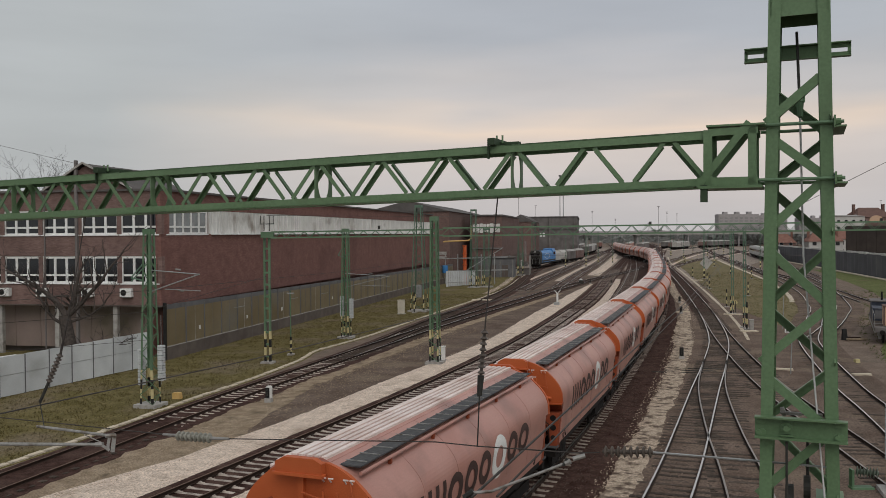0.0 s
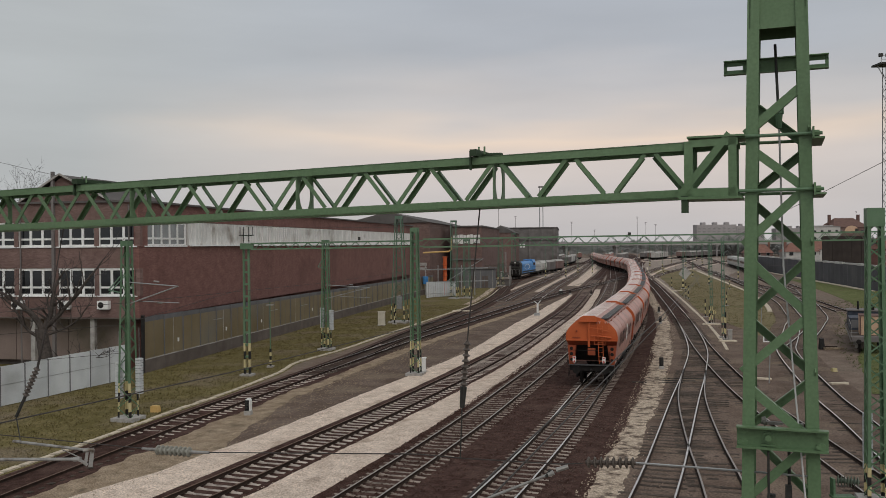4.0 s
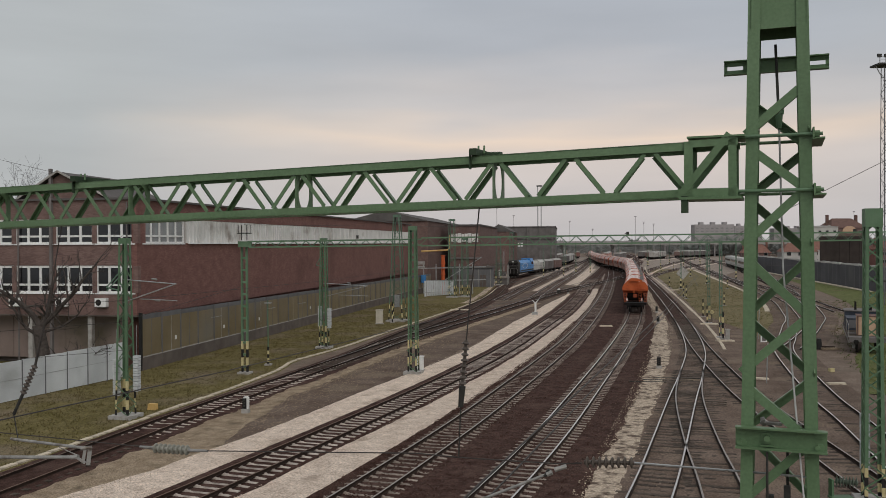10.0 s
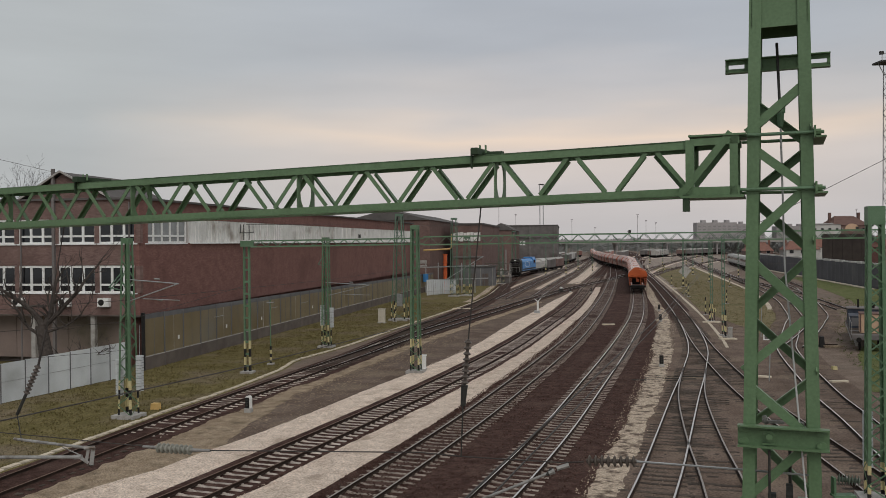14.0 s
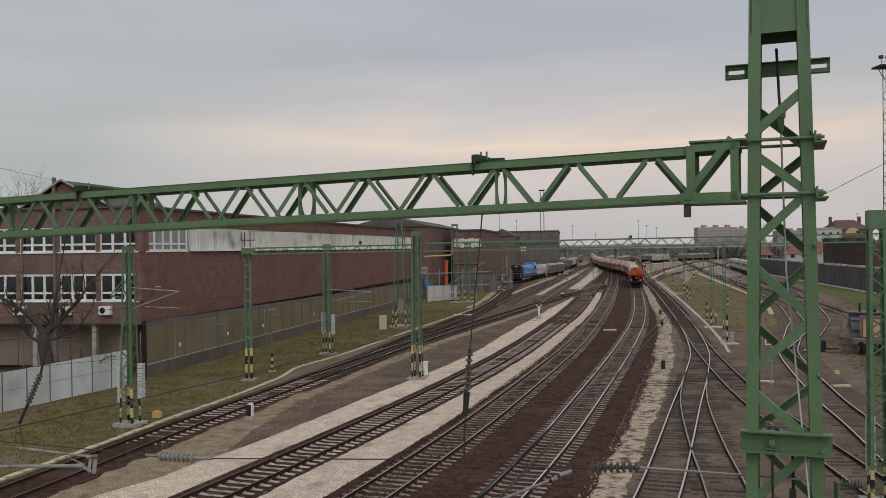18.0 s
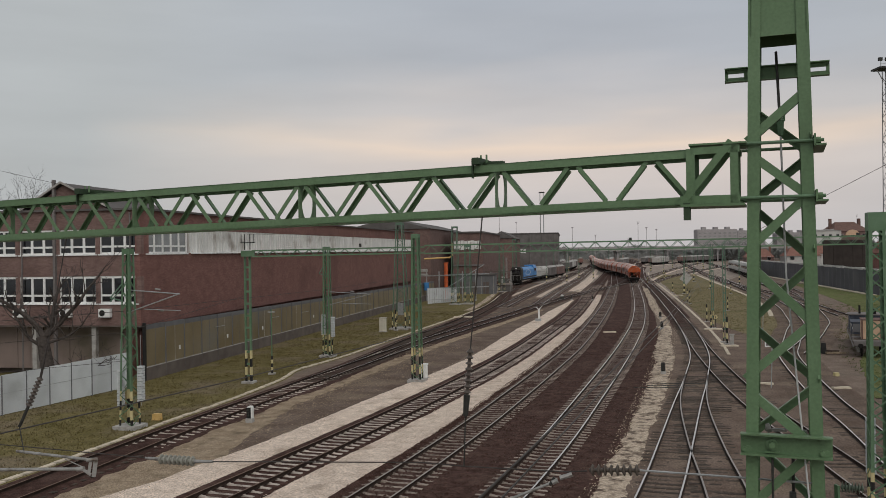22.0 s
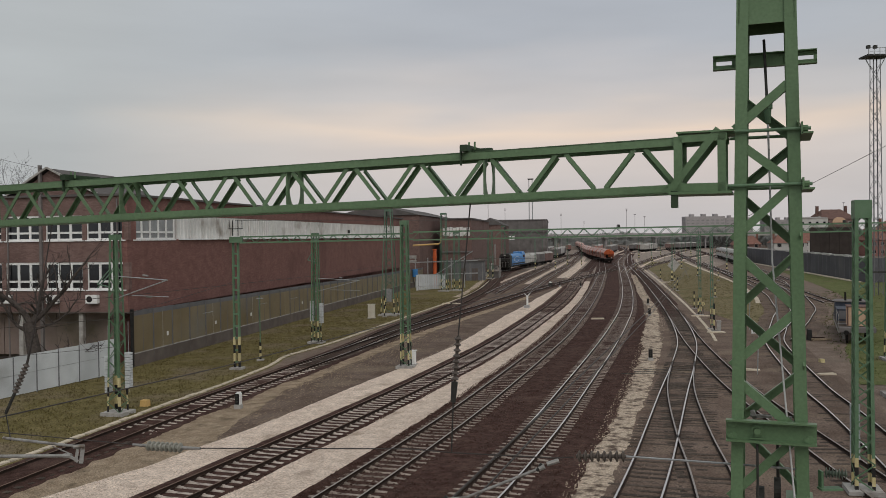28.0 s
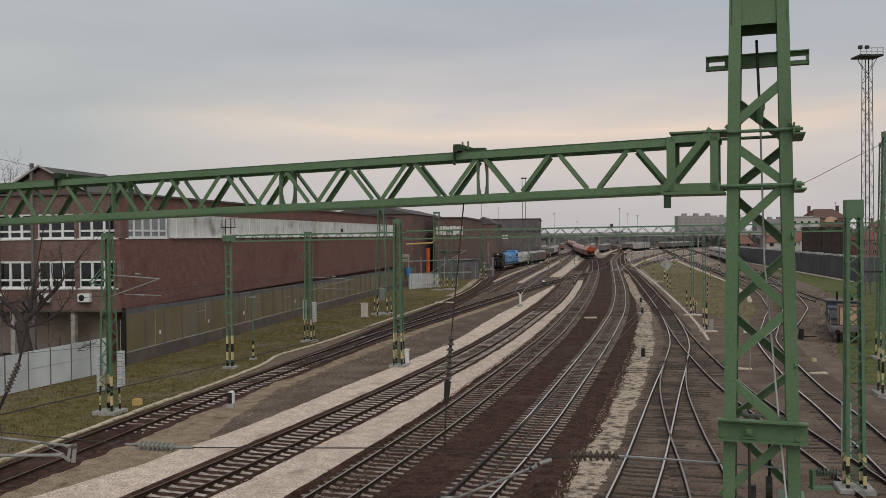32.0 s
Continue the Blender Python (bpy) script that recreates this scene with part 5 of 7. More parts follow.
def pose_on(s, base=5.0):
    """A wagon whose tail end lies at s on the train's track."""
    a, b = LD.at(s + 2.75), LD.at(s + PITCH - 2.75)
    turn = math.atan2(-(b[0] - a[0]), b[1] - a[1])
    d = Vector((b[0] - a[0], b[1] - a[1], 0)).normalized()
    return Matrix.Translation(Vector((a[0], a[1], 0.0)) - d * 2.75) @ Matrix.Rotation(turn, 4, "Z")


def way(t):
    """How far the train has gone."""
    return S_TAIL + SPEED * t


def train():
    first = wagon()
    plain = wagon(False)
    plain.matrix_basis = pose_on(way(0) + PITCH * 3)
    cars = [first] + [copy_thing(first, pose_on(way(0) + PITCH * k)) for k in range(1, 3)]
    cars += [plain] + [copy_thing(plain, pose_on(way(0) + PITCH * k)) for k in range(4, COUNT)]
    first.matrix_basis = pose_on(way(0))
    tagged(first, "salmon-pink hopper wagon with orange end wall and tail boards")
    for x in (-1.05, 0.78):
        b = part("tail_board", Geo().box((x, 0.62, 1.66), (0.20, 0.03, 0.38)), "white", first, "white tail board with red triangles")
        part("triangle", Geo().add([(x - 0.08, 0.60, 1.50), (x + 0.08, 0.60, 1.50), (x, 0.60, 1.64)], [(0, 1, 2)]), "red", b)
        part("triangle", Geo().add([(x - 0.08, 0.60, 1.82), (x, 0.60, 1.68), (x + 0.08, 0.60, 1.82)], [(0, 1, 2)]), "red", b)
    return cars


CARS = train()


# ---------- brick works building and fences on the west side ----------
def window(base, m, w, h, cols, low=0.3, glass="glass"):
    """A white-painted window in local x, z with panes; m places its lower left corner on the wall's face."""
    win = part("window", Geo().box((w / 2, 0.01, h + 0.04), (w + 0.1, 0.06, 0.08)), "white_paint", base, "white-framed window with dark panes")
    win.matrix_basis = m
    t = 0.19
    part("sill", Geo().box((w / 2, -0.06, -0.05), (w + 0.24, 0.22, 0.09)), "white_paint", win)
    for k in range(cols + 1):
        part("frame", Geo().box((w * k / cols, 0, h / 2), (t if 0 < k < cols else 0.13, 0.10, h)), "white_paint", win)
    for z in (0.05, h * low, h - 0.05):
        for k in range(cols):
            a, b = w * k / cols + t / 2, w * (k + 1) / cols - t / 2
            part("frame", Geo().box(((a + b) / 2, 0, z), (b - a, 0.09, 0.15)), "white_paint", win)
    for k in range(cols):
        a, b = w * k / cols + t / 2, w * (k + 1) / cols - t / 2
        for z0, z1 in ((0.1, h * low - 0.055), (h * low + 0.055, h - 0.1)):
            part("pane", Geo().box(((a + b) / 2, 0.03, (z0 + z1) / 2), (b - a, 0.02, z1 - z0)), glass, win)


CORNER = (-22.6, 65.0)
WALL_TURN = math.degrees(math.atan2(-0.186, 1.0))


def works():
    # local x runs along the long side (away), local y to the west
    m = pose(CORNER[0], CORNER[1], GROUND, 0, 0, 90 + WALL_TURN)
    b = thing("works_building", m, "dark red brick works building with office end and white clerestory band", "building")
    L, top = 94.0, 12.52
    z1, z2 = 9.05 + 0.2, 11.0 + 0.2
    # long side: lower wall, band, set-back wall over it
    part("wall", Geo().box((L / 2, 0.2, (3.9 + z1) / 2), (L, 0.4, z1 - 3.9)).box((L / 2, 0.9, 1.95), (L, 0.4, 3.9)), "brick", b, "dark red brick wall")
    part("wall", Geo().box((0.65, 0.2, (z1 + top) / 2), (1.3, 0.4, top - z1)), "brick", b)
    part("wall", Geo().box((1.3 + (L - 1.3) / 2, 0.35, (z2 + top) / 2), (L - 1.3, 0.4, top - z2)), "brick", b)
    band = part("clerestory_band", Geo().box((8.1 + (L - 8.1) / 2, 0.34, (z1 + z2) / 2), (L - 8.1, 0.3, z2 - z1)), "corrugated", b, "dirty white profiled sheeting")
    k, x = 0, 8.2
    while x < L:
        part("sheet_rib", Geo().box((x, 0.16, (z1 + z2) / 2), (0.10, 0.06, z2 - z1 - 0.04)), "corrugated", band)
        x += 0.62
    part("band_sill", Geo().box((8.1 + (L - 8.1) / 2, 0.02, z1 - 0.03), (L - 8.1, 0.5, 0.08)), "white_paint", b)
    part("wall", Geo().box((5.0, 0.5, (z1 + z2) / 2), (7.4, 0.3, z2 - z1)), "brick", b)
    window(b, Matrix.Translation((0.95, 0.1, z1)), 6.5, z2 - z1 - 0.1, 5, glass="pale_glass")
    # roof slabs
    part("roof", Geo().box((L / 2, 12.2, top + 0.06), (L + 0.4, 24.6, 0.16)), "roof_dark", b)
    # end facing the camera: window rows between brick piers
    W = 27.4
    part("end_wall", Geo().box((0.2, W / 2 + 0.42, (3.9 + 5.5) / 2), (0.4, W, 1.6)), "brick_brown", b, "brown brick end wall")
    part("end_wall", Geo().box((0.2, W / 2 + 0.42, (7.6 + 9.2) / 2), (0.4, W, 1.6)), "brick_brown", b)
    part("end_wall", Geo().box((0.2, W / 2 + 0.42, (11.1 + top) / 2), (0.4, W, top - 11.1)), "brick_brown", b)
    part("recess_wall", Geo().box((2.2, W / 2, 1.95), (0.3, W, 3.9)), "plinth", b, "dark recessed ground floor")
    for k in range(11):
        part("ground_panel", Geo().box((1.5, 1.2 + 2.25 * k, 2.1), (0.08, 2.2, 3.3)), "ground_panel", b)
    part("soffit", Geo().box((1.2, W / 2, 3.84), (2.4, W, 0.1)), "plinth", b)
    # gable over the end
    part("gable", Geo().add([(0.1, 2.6, top + 0.1), (0.1, 9.3, top + 0.1), (0.1, 6.3, top + 2.0), (0.5, 2.6, top + 0.1), (0.5, 9.3, top + 0.1), (0.5, 6.3, top + 2.0)], [(0, 1, 2), (5, 4, 3), (0, 3, 4, 1), (1, 4, 5, 2), (2, 5, 3, 0)]), "brick_brown", b)
    part("gable_roof", Geo().add([(-0.2, 2.3, top + 0.16), (-0.2, 6.3, top + 2.15), (-0.2, 9.6, top + 0.16), (9, 2.3, top + 0.16), (9, 6.3, top + 2.15), (9, 9.6, top + 0.16), (-0.2, 2.3, top + 0.15), (-0.2, 9.6, top + 0.15), (9, 2.3, top + 0.15), (9, 9.6, top + 0.15)], [(0, 3, 4, 1), (1, 4, 5, 2), (3, 8, 9, 5, 4), (6, 8, 3, 0), (2, 5, 9, 7)]), "roof_dark", b)
    for ya, za, yb, zb in ((2.2, top + 0.16, 6.3, top + 2.18), (6.3, top + 2.18, 9.7, top + 0.16)):
        part("verge_board", Geo().bar((-0.26, ya, za), (-0.26, yb, zb), 0.08, 0.14), "concrete", b)
    for k in range(3):
        part("rain_pipe", Geo().tube((-0.08, 0.75 + 9.0 * k, 0.1), (-0.08, 0.75 + 9.0 * k, top - 0.2), 0.06, 0.06, 8), "grey_wall", b)
    rz = Matrix.Rotation(radians(-90), 4, "Z")
    for row, (za, h) in enumerate(((5.55, 2.0), (9.25, 1.85))):
        y = 0.24
        for k in range(8):
            w = 3.0
            window(b, Matrix.Translation((0.08, y + w, za)) @ rz, w, h, 3)
            part("pier", Geo().box((0.16, y - 0.17, za + h / 2), (0.4, 0.36, h + 0.02)), "brick_brown", b)
            y += w + 0.36
        part("pier", Geo().box((0.16, y - 0.17, za + h / 2), (0.4, 0.36, h + 0.02)), "brick_brown", b)
        part("corner_pier", Geo().box((0.2, 0.17, za + h / 2), (0.4, 0.30, h)), "brick_brown", b)
        # added black sheet stands in for the unlit rooms behind the windows
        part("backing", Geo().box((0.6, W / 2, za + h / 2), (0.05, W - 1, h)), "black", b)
    part("chimney_pier", Geo().box((-0.1, 6.95, 7.45), (0.24, 0.20, 14.9)), "grey_wall", b, "grey concrete pier rising over the gable")
    for y in (2.75, 6.0, 9.9, 13.2):
        ac = part("air_conditioner", Geo().box((-0.22, y, 4.85), (0.36, 0.92, 0.62)), "white_paint", b, "white outdoor air-conditioning unit")
        part("fan", Geo().tube((-0.405, y + 0.15, 4.85), (-0.42, y + 0.15, 4.85), 0.23, 0.23, 16), "black", ac)
        part("bracket", Geo().box((-0.1, y, 4.5), (0.3, 0.8, 0.05)), "steel", ac)
    for y in (4.0, 9.0, 14.0, 19.0):
        part("column", Geo().box((0.4, y, 1.9), (0.35, 0.35, 3.8)), "concrete", b)
    part("ground_window_band", Geo().box((2.0, 8.0, 1.1), (0.1, 9.0, 0.14)), "concrete", b)
    return b


works()


def brown_fence():
    m = pose(-21.8, 63.4, GROUND, 0, 0, 90 + WALL_TURN)
    f = thing("screen_fence", m, "tall screen fence of dull yellow-brown panels on a dark plinth", "fence")
    L, n = 108.0, 36
    s = L / n
    for k in range(n):
        h = 4.05 - 0.75 * k / n
        x = (k + 0.5) * s
        part("panel", Geo().box((x, 0, (0.95 + h - 0.35) / 2), (s - 0.05, 0.05, h - 0.35 - 0.95)), "fence_panel", f)
        part("top_panel", Geo().box((x, 0.01, h - 0.17), (s - 0.02, 0.07, 0.36)), "fence_dark", f)
        part("plinth_slab", Geo().box((x, -0.03, 0.46), (s - 0.03, 0.14, 0.96)), "plinth", f)
        part("bottom_rail", Geo().box((x, -0.05, 0.97), (s - 0.02, 0.08, 0.06)), "concrete", f)
        part("post", Geo().box((k * s, -0.05, h / 2), (0.07, 0.09, h)), "fence_dark", f)
        part("joint_strip", Geo().box((x, -0.03, (0.95 + h - 0.35) / 2), (0.035, 0.02, h - 0.35 - 0.95)), "concrete" if k % 3 == 1 else "fence_dark", f)
    for x, z in ((11.5, 2.9), (24.0, 2.7), (33.0, 2.6)):
        part("lamp_arm", Geo().path([(x, -0.05, z), (x, -0.5, z + 0.08), (x + 0.8, -0.6, z + 0.10)], 0.03), "steel", f)
    part("end_post", Geo().box((0, 0, 2.1), (0.2, 0.2, 4.2)), "black", f)
    for x in (5.2, 14.0, 22.0, 37.0):
        part("sign", Geo().box((x, -0.06, 1.9), (0.25, 0.02, 0.3)), "white", f)


brown_fence()


def white_fence():
    a, b = Vector((-28.0, 43.5)), Vector((-21.9, 60.5))
    d = (b - a)
    m = pose(a.x, a.y, GROUND, 0, 0, math.degrees(math.atan2(d.y, d.x)))
    f = thing("sheet_fence", m, "pale grey profiled sheet fence with dark joints", "fence")
    n, s = 10, d.length / 10
    for k in range(n):
        h = 2.2 + 0.02 * k
        part("panel", Geo().box(((k + 0.5) * s, 0, h / 2 + 0.05), (s - 0.05, 0.05, h)), "white_fence", f)
        part("post", Geo().box((k * s, -0.02, h / 2), (0.06, 0.08, h + 0.06)), "fence_dark", f)
        part("rail_seam", Geo().box(((k + 0.5) * s, -0.028, h * 0.55), (s - 0.06, 0.012, 0.03)), "steel", f)


white_fence()


# ---------- masts, second portal and signals along the tracks ----------
def weights(base, x, y, z0, z1, w=0.29):
    """A stack of pale tension weights on a rod."""
    n = int((z1 - z0) / 0.135)
    for k in range(n):
        part("weight", Geo().box((x, y, z0 + (k + 0.5) * (z1 - z0) / n), (w, w, (z1 - z0) / n * 0.78)), "white_fence", base)
    part("weight_rod", Geo().tube((x, y, z0 - 0.2), (x, y, z1 + 1.6), 0.015), "steel", base)


def cantilever(base, z, reach, side):
    """Tubular bracket arm with insulators."""
    part("bracket_tube", Geo().tube((0, -0.1, z), (side * reach, -0.4, z - 0.2), 0.03), "steel", base)
    part("bracket_strut", Geo().tube((0, -0.1, z - 1.2), (side * reach * 0.97, -0.4, z - 0.22), 0.03), "steel", base)
    part("registration_tube", Geo().tube((side * reach * 0.35, -0.3, z - 1.0), (side * (reach + 0.1), -0.5, z - 1.05), 0.022), "steel", base)
    for q in (0.55, 0.6):
        part("insulator", Geo().tube((side * reach * q, -0.3, z + 0.05 - (q - 0.55) * 22), (side * (reach * q + 0.3), -0.3, z + 0.02 - (q - 0.55) * 22), 0.045, 0.045, 8), "dull_steel", base)


def far_mast(x, y, h, w0, w1, label, turn=-15, striped=2.0, step=0.6, foot=1.0, material="pale_green"):
    m = thing("lattice_mast", pose(x, y, GROUND, 0, 0, turn), label, "catenary mast", "lattice masts beside the tracks")
    lattice_mast(m, h, w0, w1, 0.11, 0.05, material, step, striped, joined=y > 100)
    part("foundation", Geo().box((0, 0, 0.02), (w0 + 0.5 * foot, w0 + 0.5 * foot, 0.34)), "concrete", m)
    part("head_plate", Geo().box((0, 0, h - 0.12), (w1 + 0.03, w1 + 0.03, 0.30)), material, m)
    return m


m = far_mast(-16.7, 46.2, 9.45, 0.78, 0.42, "pale green lattice mast with tension weights and bracket arms", step=0.55)
weights(m, -0.46, -0.1, 1.15, 3.1)
weights(m, 0.62, 0.1, 1.4, 3.3)
cantilever(m, 7.3, 3.3, 1)
part("bracket_fork", Geo().bar((-0.2, -0.3, 7.6), (-0.75, -0.5, 6.9), 0.06, 0.06).bar((-0.75, -0.5, 6.9), (-0.1, -0.4, 6.75), 0.06, 0.06).bar((-0.75, -0.5, 6.7), (-0.1, -0.4, 7.4), 0.05, 0.05), "far_green", m)
m = far_mast(-2.0, 61.3, 10.3, 0.68, 0.50, "pale green lattice mast on a concrete block", step=0.5, striped=2.4)
m = far_mast(-10.3, 76.6, 9.6, 0.72, 0.5, "pale green lattice mast with tension weights", step=0.5)
weights(m, -0.42, 0.1, 1.9, 3.7)
weights(m, 0.46, 0.1, 1.75, 3.5)
part("bracket_fork", Geo().bar((-0.2, -0.3, 7.9), (-0.5, -0.5, 7.3), 0.06, 0.06).bar((-0.5, -0.5, 7.3), (0.2, -0.4, 7.1), 0.06, 0.06), "far_green", m)
cantilever(m, 5.7, 4.2, 1)
m = far_mast(-5.2, 103.2, 12.5, 1.75, 0.75, "tall tapered green lattice mast on four feet", step=1.0, material="far_green")
part("service_box", Geo().box((0.2, -0.7, 2.4), (0.6, 0.4, 1.4)), "steel", m)
for x, y, h in ((1.8, 148.0, 13.2), (4.0, 149.5, 10.0), (8.6, 205.0, 13.5), (12.4, 190.0, 10.5), (18.6, 232.0, 12.0)):
    far_mast(x, y, h, 1.3, 0.9, "green lattice mast beside the works yard", step=1.1, material="far_green")
# masts at the east side
m = far_mast(14.92, 30.3, 10.2, 0.66, 0.52, "green lattice mast with plated head and striped foot", turn=-14, step=0.46, striped=1.3)
part("head_box", Geo().box((0, 0, 9.9), (0.56, 0.56, 0.62)), "pale_green", m)
weights(m, -0.1, 0.75, 1.0, 3.0)
m = far_mast(25.6, 48.0, 14.6, 1.0, 0.55, "tall green lattice mast with pale weights", turn=-14, step=0.7, striped=2.6)
weights(m, 0.8, 0.2, 2.2, 5.6)
part("platform_rail", Geo().bar((-1.9, -0.3, 6.9), (1.2, -0.3, 6.9), 0.08, 0.10), "dark_steel", m)


def h_mast(x, y, h, label, w=0.36, striped=2.0, turn=-10, material="pale_green"):
    m = thing("column_mast", pose(x, y, GROUND, 0, 0, turn), label, "catenary mast", "column masts beside the tracks")
    s = w / 0.36
    for sx in (-1, 1):
        n = 4
        for k in range(n) if y < 120 else ():
            part("painted_band", Geo().box((sx * w / 2, 0, striped * (k + 0.5) / n), (0.12 * s, 0.2 * s, striped / n)), ("black", "yellow")[k % 2], m)
        part("flange", Geo().box((sx * w / 2, 0, (striped + h) / 2), (0.12 * s, 0.2 * s, h - striped)), material, m)
    if y >= 120:
        # bands that go round both flanges, far off
        for k in range(4):
            part("painted_band", Geo().box((0, 0, striped * (k + 0.5) / 4), (w + 0.12 * s, 0.2 * s, striped / 4)), ("black", "yellow")[k % 2], m)
    z, web = 0.5, Geo()
    while z < h - 0.3:
        web.box((0, 0, z), (w - 0.1 * s, 0.16 * s, 0.14))
        if y < 120:
            part("batten", web, material, m)
            web = Geo()
        z += 0.85
    if web.v:
        part("web", web, material, m)
    part("foundation", Geo().box((0, 0, 0.02), (w + 0.5, 0.8, 0.24)), "concrete", m)
    return m


m = h_mast(-13.9, 61.8, 8.95, "pale green batten column carrying the slim girder", 0.36, 2.3)
part("horn_frame", Geo().bar((-0.2, 0, 9.4), (-0.2, 0, 10.5), 0.05, 0.05).bar((0.2, 0, 9.4), (0.2, 0, 10.5), 0.05, 0.05).bar((-0.5, 0, 9.9), (0.55, 0, 9.9), 0.06, 0.06).bar((-0.45, 0, 9.9), (-0.45, 0, 10.5), 0.04, 0.04).bar((0.5, 0, 9.9), (0.5, 0, 10.5), 0.04, 0.04), "dark_steel", m)
for x, y, h, lab in ((26.5, 83.1, 9.3, "slim green column mast with striped foot"), (29.8, 97.6, 9.4, "slim green column mast with striped foot"), (57.6, 190.0, 9.6, "slim green column mast among the sidings"),
                     (47.0, 172.0, 9.6, "slim green column mast among the sidings"), (81.0, 268.0, 10.0, "slim green column mast in the yard"), (40.2, 262.0, 9.6, "slim green column mast among the tracks"),
                     (33.5, 240.0, 9.8, "slim green column mast among the tracks"), (62.0, 330.0, 10.0, "slim green column mast in the yard"), (79.0, 336.0, 10.0, "slim green column mast in the yard"),
                     (99.0, 380.0, 10.0, "slim green column mast in the yard"), (118.0, 400.0, 10.0, "slim green column mast in the yard"),
                     (27.5, 236.0, 9.4, "slim green column mast among the sidings"), (36.0, 288.0, 9.4, "slim green column mast among the sidings"), (50.0, 352.0, 9.6, "slim green column mast among the sidings"), (45.5, 268.0, 9.4, "slim green column mast among the tracks"),
                     (74.0, 296.0, 9.6, "slim green column mast in the yard"), (66.0, 232.0, 9.6, "slim green column mast in the yard"), (88.0, 318.0, 9.8, "slim green column mast in the yard"), (104.0, 352.0, 9.8, "slim green column mast in the yard"),
                     (126.0, 436.0, 10.0, "slim green column mast in the yard"), (112.0, 470.0, 10.0, "slim green column mast in the yard"), (92.0, 455.0, 10.0, "slim green column mast in the yard"), (74.0, 420.0, 10.0, "slim green column mast in the yard"),
                     (146.0, 480.0, 10.0, "slim green column mast in the yard"), (160.0, 455.0, 10.0, "slim green column mast in the yard"), (72.0, 214.0, 9.6, "slim green column mast beside the barrier"), (62.5, 176.0, 9.6, "slim green column mast beside the sidings")):
    h_mast(x, y, h, lab, 0.22, 2.0, material="far_green")


def second_portal():
    b = thing("portal_girder", pose(-13.9, 61.6, 8.66, 0, 0, 0), "slim pale green lattice girder spanning the yard tracks", "lattice girder")
    L = 46.2

    def P(x, y, z):
        return Vector((x, y - 0.0 * x, z + 0.0075 * x))

    part("end_box", Geo().box((0.1, 0, 0.27), (0.9, 0.40, 0.42)), "pale_green", b)
    for y in (-0.2, 0.2):
        for lo, hi, x0, x1 in ((0.05, 0.46, 0.4, 12.5), (0.0, 0.56, 12.5, L)):
            for z in (lo, hi):
                part("chord", Geo().bar(P(x0, y, z), P(x1, y, z), 0.07, 0.10), "far_green" if y > 0 else "pale_green", b)
    x, up = 0.6, True
    while x < L - 0.6:
        d, lo, hi = (0.42, 0.05, 0.46) if x < 12.3 else (0.58, 0.0, 0.56)
        for y in (-0.2, 0.2):
            a, c = P(x, y, lo if up else hi), P(x + d, y, hi if up else lo)
            part("diagonal", Geo().bar(a, c, 0.03, 0.05, (0, 1, 0)), "far_green" if y > 0 else "pale_green", b)
        x, up = x + d, not up
    for x in (8.0, 19.0, 27.0, 36.0, 43.0):
        part("finial", Geo().box(P(x, 0, 0.68), (0.16, 0.2, 0.24)), "dark_steel", b)
    m = far_mast(32.6, 61.6, 15.4, 1.1, 0.6, "tall green lattice mast at the girder's far end", turn=-10, step=0.8)


second_portal()


def floodlight_tower(x, y, h, w, lab):
    m = thing("floodlight_tower", pose(x, y, GROUND), lab, "light tower", "floodlight towers of the yard")
    lattice_mast(m, h, w, w * 0.75, 0.12, 0.07, "fence_dark", 1.5, 0)
    part("platform", Geo().box((0, 0, h), (w * 2.4, w * 2.0, 0.25)), "dark_steel", m)
    for k in range(5):
        part("railing_post", Geo().bar((-w * 1.15 + k * w * 0.575, -w, h), (-w * 1.15 + k * w * 0.575, -w, h + 1.0), 0.08, 0.08), "steel", m)
    part("railing", Geo().bar((-w * 1.2, -w, h + 1.0), (w * 1.2, -w, h + 1.0), 0.08, 0.08).bar((-w * 1.2, -w, h + 0.5), (w * 1.2, -w, h + 0.5), 0.06, 0.06), "steel", m)
    for dx in (-1.2, -0.5):
        part("lamp_head", Geo().box((dx * w, -w, h + 1.1), (0.5, 0.4, 0.45)), "dark_steel", m)
    for s in (-1, 1):
        part("platform_strut", Geo().bar((s * w * 0.4, 0, h - 1.8), (s * w * 1.1, 0, h), 0.1, 0.1), "steel", m)


floodlight_tower(63.6, 125.0, 34.2, 1.4, "tall lattice floodlight tower with railed platform")


def light_pole(x, y, h, lab="distant slim light pole of the railway yard"):
    m = thing("light_pole", pose(x, y, GROUND), lab, "light pole", "light poles of the yard")
    part("pole", Geo().tube((0, 0, 0), (0, 0, h), 0.20, 0.11, 8), "far_wall", m)
    part("head", Geo().box((0, 0, h), (1.5, 0.6, 0.4)).box((0, 0, h - 1.0), (0.9, 0.4, 0.25)), "far_glass", m)


for x, y, h in ((31.7, 500, 30), (49.6, 600, 28), (88, 600, 24), (133, 600, 27), (148, 640, 24), (160, 660, 23), (121, 700, 20), (330, 700, 33), (118, 560, 15), (205, 640, 20)):
    light_pole(x, y, h)
m = thing("twin_pole", pose(38.6, 345, GROUND), "pair of slim tall poles with a small head", "light pole")
part("pole", Geo().tube((-0.55, 0, 0), (-0.55, 0, 31.5), 0.22, 0.14, 8), "steel", m)
part("pole", Geo().tube((0.75, 0, 0), (0.75, 0, 31.5), 0.22, 0.14, 8), "steel", m)
